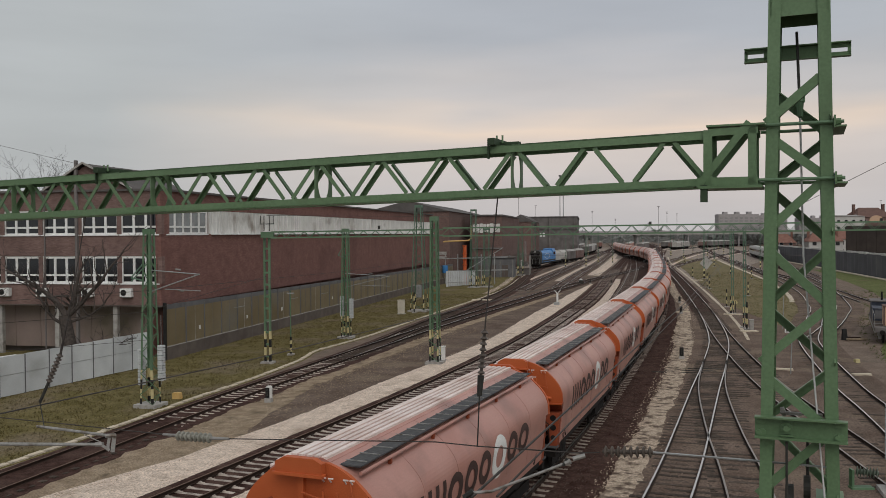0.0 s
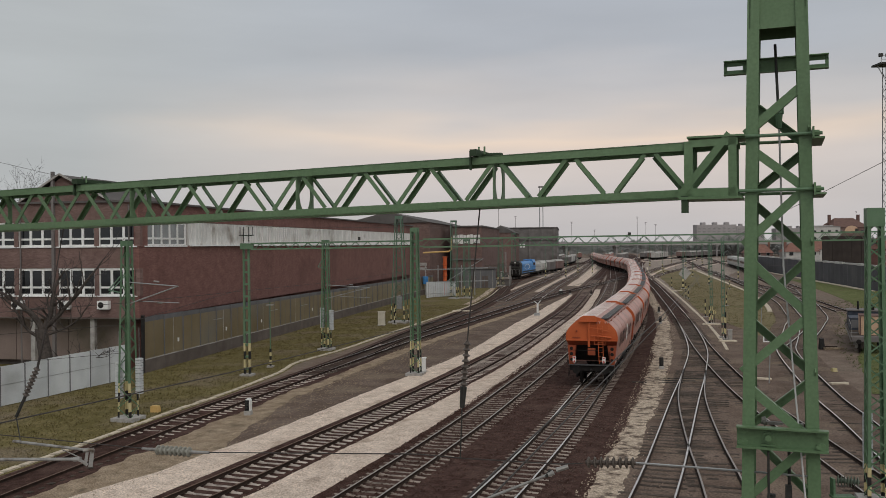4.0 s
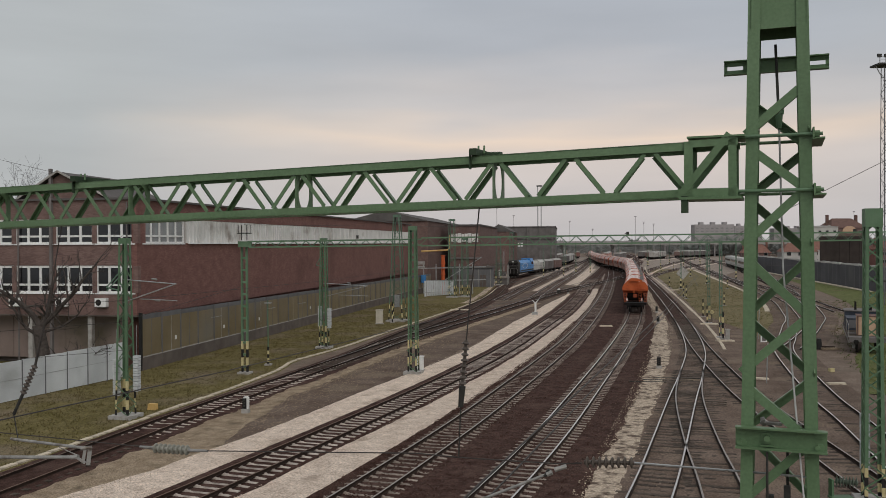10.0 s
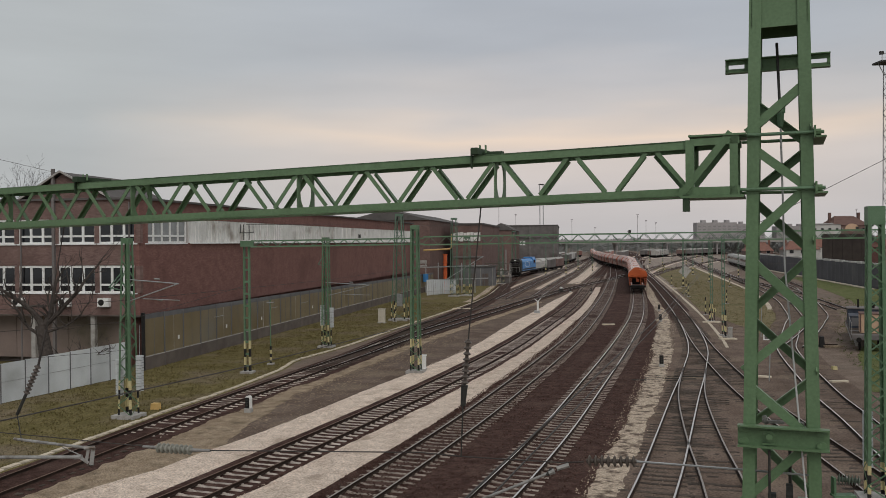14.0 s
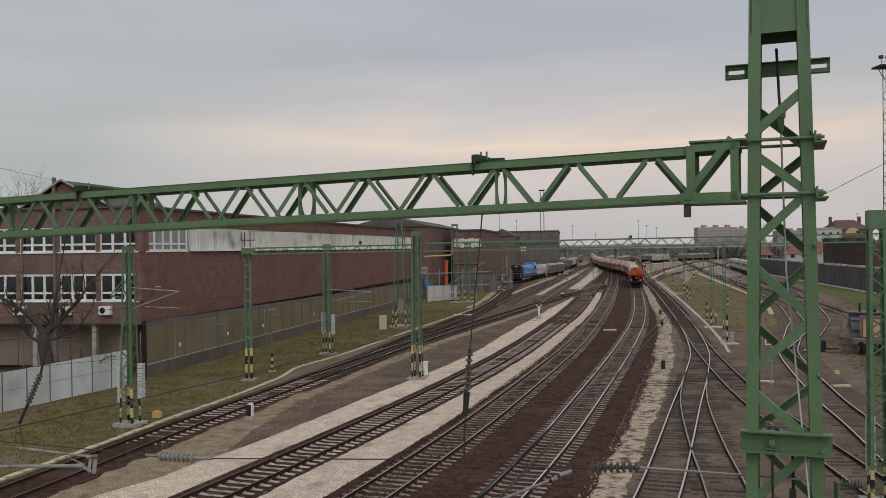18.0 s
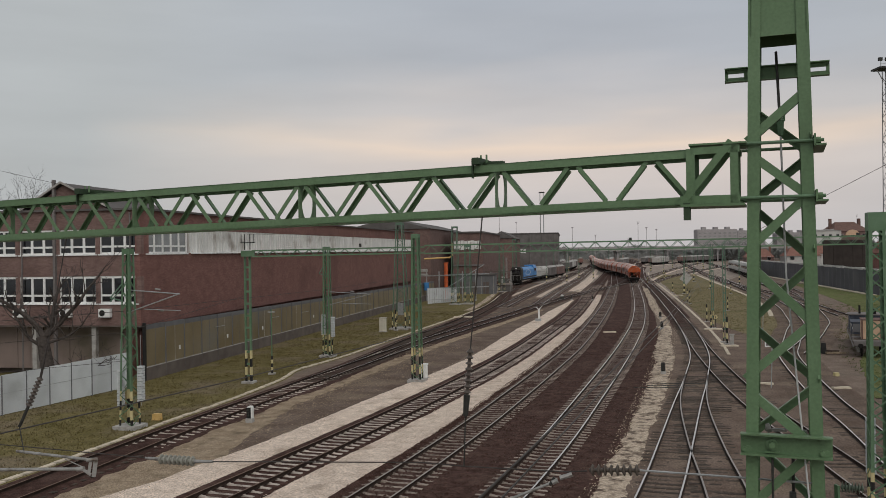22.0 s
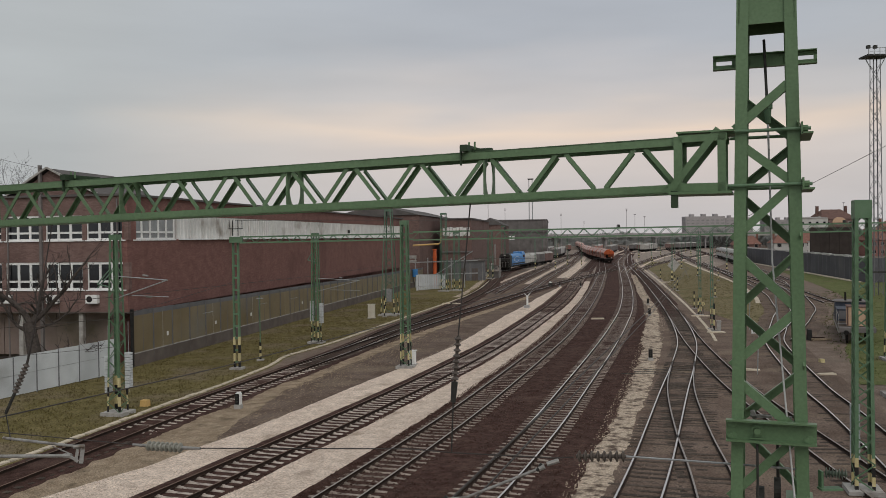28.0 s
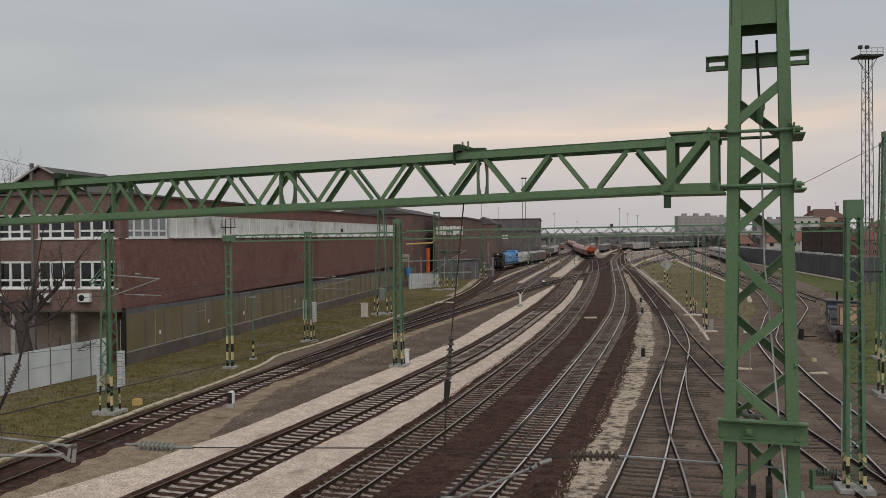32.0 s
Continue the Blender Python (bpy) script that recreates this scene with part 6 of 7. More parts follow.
part("head", Geo().box((0.1, 0, 31.6), (2.2, 0.6, 0.5)), "dark_steel", m)


def striped_post(x, y, h=1.9, r=0.075, lean=0, top=None):
    m = thing("striped_post", pose(x, y, GROUND, 0, lean, 0), "black and yellow striped marker post beside the track", "marker post", "striped posts")
    n = 5
    for k in range(n):
        part("band", Geo().tube((0, 0, h * k / n), (0, 0, h * (k + 1) / n), r, r, 10), ("black", "yellow")[k % 2], m)
    part("foot", Geo().box((0, 0, 0.04), (0.5, 0.5, 0.16)), "concrete", m)
    return m


for x, y, h in ((-5.7, 101, 2.4), (1.6, 154.8, 2.2), (26.3, 81.8, 2.6), (29.6, 97.6, 2.0), (31.8, 106.5, 2.2), (40.1, 145, 2.4), (39.3, 140.6, 2.2), (45.8, 176, 2.2), (40.4, 125.2, 2.0), (55.7, 170.6, 2.2), (62, 247, 2.2), (79.4, 336, 2.4), (79.3, 299, 2.4), (51, 220, 2.2), (66, 262, 2.2), (24.8, 46.6, 2.2)):
    striped_post(x, y, h)
m = striped_post(-13.1, 66.0, 1.4, 0.08)
part("pole", Geo().tube((0, 0, 1.4), (0, 0, 4.9), 0.045, 0.04, 8), "pale_green", m, "slim pole rising from the striped foot")
part("crosspiece", Geo().box((0, 0, 4.7), (0.55, 0.08, 0.08)), "steel", m)


def dwarf_signal(x, y, turn=-10, h=0.95, shell="white"):
    m = thing("dwarf_signal", pose(x, y, GROUND, 0, 0, turn), "small black dwarf signal with white hood beside the track", "railway signal", "dwarf signals")
    part("foot", Geo().box((0, 0, 0.12), (0.36, 0.36, 0.28)), "concrete", m)
    part("housing", Geo().prism([(0.15, h * 0.24), (0.15, h * 0.88), (0.08, h * 0.95), (-0.08, h * 0.95), (-0.15, h * 0.88), (-0.15, h * 0.24)], -0.10, 0.16), shell, m, "hooded housing")
    part("face", Geo().box((-0.025, -0.115, h * 0.58), (0.23, 0.03, h * 0.60)), "black", m, "black signal face")
    for z in (0.45, 0.60, 0.76):
        part("lens", Geo().tube((-0.03, -0.13, h * z), (-0.03, -0.18, h * z), 0.05, 0.06, 10), "dark_steel", m)
    return m


for x, y in ((-10.6, 47.2), (15.6, 62.9), (24.2, 97.9), (27.7, 112.8), (22.6, 156.4), (26.0, 154.3)):
    dwarf_signal(x, y, shell="white" if x < 0 else "plinth")


def point_machine(x, y):
    m = thing("switch_lever", pose(x, y, GROUND, 0, 0, -12), "grey point machine with white marker blade", "switch machine", "switch levers")
    part("box", Geo().box((0, 0, 0.2), (0.7, 0.4, 0.34)), "steel", m)
    part("stem", Geo().box((0.1, 0, 0.85), (0.24, 0.12, 1.4)), "white", m)
    part("arm", Geo().bar((0.1, 0, 1.5), (0.5, 0, 1.95), 0.10, 0.10).bar((0.1, 0, 1.5), (-0.3, 0, 1.85), 0.10, 0.10), "white", m)


point_machine(11.8, 111.1)
m = thing("white_marker", pose(21.0, 157.0, GROUND), "white rounded switch marker beside the track", "marker")
part("post", Geo().box((0, 0.1, 0.35), (0.7, 0.4, 0.7)), "dark_steel", m)
part("blade", Geo().tube((0, -0.06, 0.75), (0, 0.06, 0.75), 0.28, 0.28, 14), "white", m)


def cabinet(x, y, s, material, lab):
    m = thing("lineside_cabinet", pose(x, y, GROUND, 0, 0, -12), lab, "cabinet")
    part("body", Geo().box((0, 0, s[2] / 2 + 0.06), s), material, m)
    part("lid", Geo().box((0, 0, s[2] + 0.09), (s[0] + 0.08, s[1] + 0.08, 0.07)), material, m)
    part("door", Geo().box((0, -s[1] / 2 - 0.01, s[2] / 2 + 0.06), (s[0] * 0.86, 0.02, s[2] * 0.86)), material, m)
    part("plinth", Geo().box((0, 0, 0.03), (s[0] + 0.16, s[1] + 0.16, 0.12)), "concrete", m)


cabinet(-7.1, 99.7, (0.72, 0.5, 1.5), "cream", "cream metal lineside cabinet on the grass")
cabinet(-1.55, 62.6, (0.42, 0.36, 0.95), "white", "white lineside box on a concrete foot")
cabinet(26.4, 80.8, (0.36, 0.32, 0.95), "concrete", "pale grey lineside box beside a column mast")
cabinet(-1.5, 157.0, (0.5, 0.4, 0.8), "cream", "small cream lineside box on the grass")
single("yellow_box", Geo().box((0, 0, 0.18), (0.46, 0.36, 0.34), taper=0.9), "yellow_pipe", "ochre plastic box lying on the grass", "box", m=pose(-16.0, 48.4, GROUND, 0, 0, -12))
single("concrete_slab", Geo().box((0, 0, 0.06), (1.35, 0.5, 0.14), taper=0.95), "kerb", "pale concrete slab lying on the ballast", "slab", m=pose(17.8, 94.9, BED, 0, 0, 0))
for k, (x, y, w, d, a) in enumerate(((25.9, 80.0, 1.6, 0.7, 5), (29.5, 96.5, 2.0, 0.6, -5), (44.0, 166.0, 2.2, 0.8, 10), (25.0, 55.5, 1.2, 0.4, 8), (20.9, 57.7, 1.3, 0.4, -20), (33.0, 74.0, 0.6, 0.4, 0), (2.6, 119.3, 3.0, 0.8, -15), (24.9, 100.0, 1.6, 0.5, 0))):
    single("concrete_slab", Geo().box((0, 0, 0.07), (w, d, 0.15), taper=0.94), "kerb", "pale concrete slab lying on the ground", "slab", "loose slabs", m=pose(x, y, GROUND, 0, 0, a))


def diamond_sign():
    m = thing("diamond_sign", pose(57.8, 209.8, GROUND, 0, 0, 8), "pale diamond board on a short post beside the siding", "railway sign")
    part("post", Geo().tube((0, 0.06, 0), (0, 0.06, 2.0), 0.06), "steel", m)
    part("board", Geo().box((0, 0, 1.8), (2.3, 0.06, 2.3), Matrix.Rotation(radians(40), 3, "Y")), "concrete", m)


diamond_sign()


def yellow_marker():
    m = thing("yellow_sign", pose(30.4, 98.5, GROUND), "round yellow marker board on a post", "railway sign")
    part("post", Geo().tube((0, 0, 0), (0, 0, 1.2), 0.04), "dark_steel", m)
    part("board", Geo().tube((0, -0.03, 1.25), (0, 0.0, 1.25), 0.22, 0.22, 16), "yellow", m)
    part("glyph", Geo().box((0.0, -0.045, 1.25), (0.07, 0.02, 0.24)), "black", m)


yellow_marker()


def small_sign(x, y, z):
    m = thing("square_sign", pose(x, y, GROUND, 0, 0, 10), "small white-edged square sign on a slim post", "railway sign", "square signs")
    part("post", Geo().tube((0.2, 0.03, 0), (0.3, 0.03, z - 0.3), 0.035), "steel", m)
    part("board", Geo().box((0, 0, z), (0.42, 0.04, 0.42)), "white", m)
    part("face", Geo().box((0, -0.025, z), (0.27, 0.02, 0.27)), "grey_wall", m)


small_sign(20.6, 56.0, 2.9)
small_sign(29.5, 82.0, 3.4)


# ---------- overhead wires ----------
def wire(pts, r=0.012, lab="thin dark overhead wire over the tracks"):
    return single("overhead_wire", Geo().path(pts, r, 5), "wire", lab, "wire", "overhead wires")


wire([(-6.0, 8.2, 6.86), (-5.2, 10.3, 6.85), (-3.5, 14.2, 6.85), (3.0, 33, 6.8), (12.5, 61, 6.9), (22, 100, 6.9)], 0.009)
wire([(0.05, 7.4, 6.62), (7.3, 29, 6.55), (17.5, 60, 6.6), (38, 150, 6.7)], 0.013, "grey overhead contact wire")
wire([(0.3, 7.4, 6.66), (7.7, 29.5, 6.62), (17.8, 60.3, 6.7)], 0.010, "grey overhead contact wire")
wire([(20.5, 61.5, 9.3), (32.5, 61.6, 15.2)], 0.02, "dark guy wire of the tall mast")
wire([(-46, 64, 18.6), (-38, 64.5, 16.6), (-28.6, 65, 14.3)], 0.013, "dark service wire to the office gable")
wire([(-30, 34, 5.6), (-16.7, 46.2, 6.0), (-10.3, 76.6, 5.7), (0, 120, 6.0)], 0.014)
wire([(-40, 45, 3.3), (-16.8, 45.5, 4.9), (-13.9, 61.5, 6.0)], 0.014)
wire([(-40, 39, 2.2), (-16.6, 46, 3.4)], 0.012)
wire([(-13.9, 61.8, 10.3), (10, 140, 11.5), (20, 230, 11.5)], 0.016)
for o in (-7.0, 0.0, 6.5, 13.0):
    wire([(LD.at(s, o)[0], LD.at(s, o)[1], 5.9) for s in (50, 100, 160, 230, 330)], 0.014)
    wire([(LD.at(s, o)[0], LD.at(s, o)[1], 7.3 - (0.7 if k % 2 else 0)) for k, s in enumerate((50, 78, 105, 133, 160, 195, 230, 280, 330))], 0.012)


# ---------- works yard beyond the brick hall ----------
def hall(name, x, y, w, d, h, turn, wall, lab, roof="roof_dark", gable=0.0, rows=(), cols=0):
    """A hall with its near face along local x; rows: heights of window rows."""
    b = thing(name, pose(x, y, GROUND, 0, 0, turn), lab, "building")
    part("wall", Geo().box((w / 2, d / 2, h / 2), (w, d, h)), wall, b)
    if gable:
        part("roof", Geo().add([(-0.3, -0.3, h), (w + 0.3, -0.3, h), (w / 2, -0.3, h + gable), (-0.3, d + 0.3, h), (w + 0.3, d + 0.3, h), (w / 2, d + 0.3, h + gable)], [(0, 1, 2), (5, 4, 3), (0, 3, 4, 1), (1, 4, 5, 2), (2, 5, 3, 0)]), roof, b)
    else:
        part("roof", Geo().box((w / 2, d / 2, h + 0.15), (w + 0.5, d + 0.5, 0.3)), roof, b)
    for z, wh in rows:
        for k in range(cols):
            a = w * (k + 0.5) / cols
            win = part("window", Geo().box((a, -0.03, z), (w / cols * 0.62, 0.12, wh)), "white_paint", b)
            part("pane", Geo().box((a - w / cols * 0.15, -0.10, z), (w / cols * 0.24, 0.03, wh * 0.84)), "glass", win)
            part("pane", Geo().box((a + w / cols * 0.15, -0.10, z), (w / cols * 0.24, 0.03, wh * 0.84)), "glass", win)
    return b


hall("works_hall", -19.5, 176, 17, 60, 13.6, -9, "soot_brick", "brown brick hall with a low gable roof beyond the works", gable=2.2)
b = hall("works_hall", 1.9, 188, 6.4, 40, 12.9, -9, "soot_brick", "brown brick hall with a pale sheet band under the eaves", "roof_dark")
for k in range(8):
    part("pale_panel", Geo().box((0.55 + 0.74 * k, -0.08, 10.3), (0.66, 0.1, 1.7 + 0.15 * (k % 3))), "corrugated", b)
part("rail_band", Geo().box((3.2, -0.15, 6.0), (6.4, 0.3, 0.3)), "grey_wall", b)
hall("works_hall", 13.6, 262, 7.2, 34, 12.6, -8, "soot_brick", "brown hall with a low gable roof", gable=2.2)
b = hall("works_hall", 16.2, 303, 23.0, 60, 14.6, -8, "grey_wall", "long dark grey hall with few windows")
for k in range(4):
    part("window", Geo().box((8.6 + 1.0 * k, -0.05, 8.6), (0.8, 0.12, 1.3)), "white_paint", b)
for k in range(6):
    part("wall_pier", Geo().box((1.0 + 4.2 * k, -0.15, 7.2), (0.5, 0.4, 14.4)), "grey_wall", b)
part("wall_band", Geo().box((11.5, -0.12, 10.6), (23.0, 0.3, 0.4)), "roof_dark", b)
b = hall("works_shed", 2.2, 184, 8.5, 3.0, 4.0, -9, "fence_dark", "low blue-grey sheet shed beside the hall")
for k in range(10):
    part("sheet_rib", Geo().box((0.45 + 0.85 * k, -0.06, 1.9), (0.10, 0.12, 3.7)), "dull_steel" if k % 3 == 0 else "fence_dark", b)
for x in (1.6, 4.1, 6.6):
    part("door_leaf", Geo().box((x, -0.05, 1.3), (1.3, 0.06, 2.5)), "plinth", b)


def pipe_rack():
    b = thing("pipe_rack", pose(-1.2, 160, GROUND, 0, 0, -9), "orange riser and yellow gas pipe on a steel scaffold", "pipework")
    part("riser", Geo().tube((1.5, 0, 0), (1.5, 0, 7.0), 0.34, 0.34, 14), "orange_pipe", b, "thick orange riser pipe")
    for z in (1.2, 3.4, 5.4, 6.8):
        part("flange", Geo().tube((1.5, 0, z), (1.5, 0, z + 0.2), 0.44, 0.44, 14), "orange_pipe", b)
    part("gas_pipe", Geo().path([(-2.6, 0.5, 7.7), (2.2, 0.5, 7.9), (2.6, 0.5, 8.3), (2.6, 0.5, 10.6)], 0.15, 8), "yellow_pipe", b, "yellow gas pipe bending upward")
    for x in (-2.0, 0.3, 4.6, 7.0):
        part("scaffold_post", Geo().bar((x, -0.6, 0), (x, -0.6, 5.4), 0.16, 0.16), "steel", b)
    for z in (2.3, 4.6):
        part("scaffold_beam", Geo().bar((-2.4, -0.6, z), (9.4, -0.6, z + 0.3), 0.16, 0.2), "steel", b)
    part("scaffold_brace", Geo().bar((0.3, -0.6, 1.5), (8.6, -0.6, 6.6), 0.14, 0.14), "steel", b)
    part("sign_boards", Geo().box((-2.6, -0.8, 5.6), (1.7, 0.1, 0.6)).box((-2.6, -0.8, 4.8), (1.7, 0.1, 0.5)), "concrete", b)
    part("blue_drum", Geo().tube((-2.0, -0.9, 2.0), (-2.0, -0.9, 3.4), 0.5, 0.5, 12), "blue", b)


pipe_rack()


def store_rack(x, y, bays, h, seed):
    """Steel frame with sheets, tanks and boxes beside the halls."""
    r = random.Random(seed)
    b = thing("store_rack", pose(x, y, GROUND, 0, 0, -10), "rusty dark steel frame stacked with grey sheets and boxes", "storage rack")
    for k in range(bays + 1):
        for dy in (0, 2.5):
            part("post", Geo().bar((2.2 * k, dy, 0), (2.2 * k, dy, h), 0.16, 0.16), "dull_steel" if k % 2 else "plinth", b)
    for z in (h * 0.33, h * 0.66, h):
        part("beam", Geo().bar((0, 0, z), (2.2 * bays, 0, z), 0.14, 0.2), "plinth", b)
    for k in range(bays):
        part("box", Geo().box((2.2 * k + 1.1, 1.2, r.uniform(0.6, 1.2)), (r.uniform(1.0, 1.9), 1.6, r.uniform(1.0, 2.0))), r.choice(("grey_wall", "concrete", "plinth", "pale_wall")), b)
        part("sheet", Geo().box((2.2 * k + 1.1, 0.9, h * 0.33 + r.uniform(0.5, 1.0)), (r.uniform(1.2, 2.0), 0.3, r.uniform(0.9, 1.7))), r.choice(("grey_wall", "pale_wall", "fence_dark", "brick_brown")), b)
        part("brace", Geo().bar((2.2 * k, 0, h * 0.33), (2.2 * k + 2.2, 0, h * 0.66), 0.08, 0.08), "dull_steel", b)


store_rack(7.9, 192, 3, 4.4, 1)
store_rack(10.6, 244, 3, 7.0, 3)


def pale_fence():
    """Curved pale sheet fence in front of the pipe rack."""
    f = thing("sheet_fence", pose(-2.9, 151.0, GROUND), "short curved fence of pale upright sheets", "fence")
    for k in range(13):
        a = k / 12
        part("sheet", Geo().box((0.1 + 4.7 * a, 2.6 * a ** 0.5, 1.35), (0.36, 0.10, 2.7 - 0.35 * a)), "white_fence", f)
    part("rail", Geo().bar((0.1, -0.1, 0.7), (4.8, 2.5, 0.7), 0.08, 0.08), "steel", f)


pale_fence()


def rail_vehicle(name, line, s, L, lab, cat, build):
    a, b = line.at(s), line.at(s + L)
    m = thing(name, pose(a[0], a[1], 0, 0, 0, math.degrees(math.atan2(-(b[0] - a[0]), b[1] - a[1]))), lab, cat)
    build(m, L)
    for yc in (2.2, L - 2.2):
        gear = Geo().box((0, yc, 0.65), (2.2, 2.6, 0.5))
        if a[1] > 300:
            for dy in (-0.9, 0.9):
                gear.tube((-0.85, yc + dy, 0.46), (0.85, yc + dy, 0.46), 0.46, 0.46, 10)
            part("bogie", gear, "under", m)
            continue
        g = part("bogie", gear, "under", m)
        for dy in (-0.9, 0.9):
            for x in (-0.75, 0.75):
                part("wheel", Geo().tube((x - 0.06, yc + dy, 0.46), (x + 0.06, yc + dy, 0.46), 0.46, 0.46, 14), "dark_steel", g)
    return m


def loco(m, L):
    part("frame", Geo().box((0, L / 2, 1.2), (2.9, L, 0.4)), "under", m)
    part("front_cab", Geo().prism([(1.42, 1.4), (1.42, 3.9), (0.95, 4.5), (-0.95, 4.5), (-1.42, 3.9), (-1.42, 1.4)], 0.9, 3.2), "dark_steel", m, "dark grey cab end")
    part("nose", Geo().prism([(1.15, 1.4), (1.15, 2.5), (0.85, 2.8), (-0.85, 2.8), (-1.15, 2.5), (-1.15, 1.4)], 0.1, 0.9), "under", m, "low dark nose")
    for x in (-0.62, 0.62):
        part("cab_window", Geo().box((x, 0.88, 3.45), (0.95, 0.05, 0.62)), "glass", m)
    for x in (-1.3, -0.45, 0.45, 1.3):
        part("railing_post", Geo().bar((x, -0.1, 1.2), (x, -0.1, 2.4), 0.07, 0.07), "dull_steel", m)
    part("railing", Geo().bar((-1.3, -0.1, 2.4), (1.3, -0.1, 2.4), 0.07, 0.07), "dull_steel", m)
    part("hood", Geo().prism([(1.45, 1.4), (1.45, 3.7), (1.2, 4.15), (0.6, 4.4), (-0.6, 4.4), (-1.2, 4.15), (-1.45, 3.7), (-1.45, 1.4)], 3.3, 17.5), "blue", m, "bright blue hood with pale rounded marks")
    part("middle_cab", Geo().prism([(1.46, 1.4), (1.46, 4.0), (1.15, 4.75), (-1.15, 4.75), (-1.46, 4.0), (-1.46, 1.4)], 17.6, 21.5), "blue", m, "blue driver's cab")
    part("cab_side_window", Geo().box((0, 19.5, 3.5), (2.97, 2.4, 0.7)), "glass", m)
    part("rear_hood", Geo().prism([(1.40, 1.4), (1.40, 3.2), (1.0, 3.7), (-1.0, 3.7), (-1.40, 3.2), (-1.40, 1.4)], 21.6, L - 0.4), "pale_wall", m, "pale grey rear hood")
    part("side_band", Geo().box((0, 12.5, 1.75), (2.95, 18.0, 0.36)), "dark_steel", m)
    for y in (5.5, 8.0, 10.5, 13.0, 15.5):
        part("louvre", Geo().box((0, y, 4.42), (1.2, 1.5, 0.12)), "old_blue", m)
    # the pale mark on either side of the hood stands as a plain oval ring
    for x in (-1.465, 1.465):
        g, n = Geo(), 22
        for i in range(n):
            q = [(9.6 + 3.4 * r * math.cos(t), 2.95 + 0.72 * r * math.sin(t)) for t in (2 * math.pi * i / n, 2 * math.pi * (i + 1) / n) for r in (0.86, 1.0)]
            g.add([(x, y, z) for y, z in q], [(0, 1, 3, 2)])
        part("pale_ring", g, "white", m)
    for x in (-0.87, 0.87):
        part("buffer", Geo().tube((x, 0.0, 1.02), (x, -0.55, 1.02), 0.2, 0.25, 10), "under", m)
    part("headlamp", Geo().box((0, 0.86, 4.15), (0.5, 0.1, 0.2)), "white", m)


def grey_hopper(m, L):
    part("frame", Geo().box((0, L / 2, 1.15), (2.7, L, 0.3)), "under", m)
    part("hull", Geo().prism([(1.2, 1.4), (1.45, 2.2), (1.4, 3.3), (0.8, 4.0), (-0.8, 4.0), (-1.4, 3.3), (-1.45, 2.2), (-1.2, 1.4)], 0.7, L - 0.7), "pale_wall", m)
    for k in range(5):
        part("rib", Geo().box((0, 1.6 + k * (L - 3.2) / 4, 2.4), (2.94, 0.12, 1.9)), "concrete", m)


LOCO = Line([(17.9, 223), (28.4, 258), (41.0, 297), (50, 325)])
s_loco = 0.6
rail_vehicle("shunting_locomotive", LOCO, s_loco, 30.0, "blue and dark grey shunting locomotive standing on a siding", "locomotive", loco)
rail_vehicle("grey_wagon", LOCO, s_loco + 31.0, 9.0, "pale grey hopper wagon standing behind the locomotive", "freight wagon", grey_hopper)



def coach(m, L):
    part("body", Geo().prism([(1.4, 1.0), (1.4, 3.2), (1.1, 3.8), (-1.1, 3.8), (-1.4, 3.2), (-1.4, 1.0)], 0, L), "pale_wall", m)
    part("window_band", Geo().box((0, L / 2, 2.5), (2.84, L - 2, 0.75)), "glass", m)
    part("under_band", Geo().box((0, L / 2, 0.8), (2.5, L - 4, 0.5)), "under", m)


for k in range(3):
    rail_vehicle("passenger_coach", LK, LK.near(258) + 26.5 * k, 25.5, "white passenger coach standing in the yard", "coach", coach)

YARD = [Line([(60 + 8 * k, 360 + 16 * k), (95 + 16 * k, 560 + 10 * k), (130 + 24 * k, 760)]) for k in range(9)]
LEFTYARD = [Line([(46 - 5 * k, 340 + 4 * k), (72 - 6 * k, 470), (100 - 4 * k, 640)]) for k in range(3)]


def boxcar(col):
    def build(m, L):
        part("body", Geo().box((0, L / 2, 2.3), (2.8, L - 0.8, 2.3)), col, m)
        part("roof", Geo().prism([(1.4, 3.45), (0.7, 3.9), (-0.7, 3.9), (-1.4, 3.45)], 0.4, L - 0.4), "concrete", m)
        part("frame", Geo().box((0, L / 2, 1.0), (2.5, L, 0.3)), "under", m)
    return build


rnd = random.Random(5)
for k, ln in enumerate(YARD[5:9] + LEFTYARD):
    s = rnd.uniform(120, 200) if k < 4 else rnd.uniform(5, 60)
    for j in range(rnd.randint(2, 5)):
        col, lab = rnd.choice((("pale_wall", "pale grey"), ("grey_wall", "soot-grey"), ("brick_brown", "brown"), ("concrete", "grey"), ("salmon", "faded pink")))
        rail_vehicle("parked_wagon", ln, s, 13.0, lab + " goods wagon parked far off in the yard", "freight wagon", boxcar(col))
        s += 14.2
    track("yard_track", ln, 0, min(300, ln.length), "brown", "distant track of the marshalling yard", 0, reach=0.0)
rail_vehicle("parked_wagon", LOCO, s_loco + 41.0, 13.0, "soot-grey goods wagon standing behind the grey hopper", "freight wagon", boxcar("grey_wall"))
rail_vehicle("parked_wagon", LOCO, s_loco + 55.2, 13.0, "brown goods wagon standing on the siding", "freight wagon", boxcar("brick_brown"))
RED = Line([(78.4, 505), (82.5, 530), (90, 570)])
rail_vehicle("parked_wagon", RED, 0, 14.0, "dull red rail vehicle with a pale roof in the yard", "rail vehicle", boxcar("brick"))
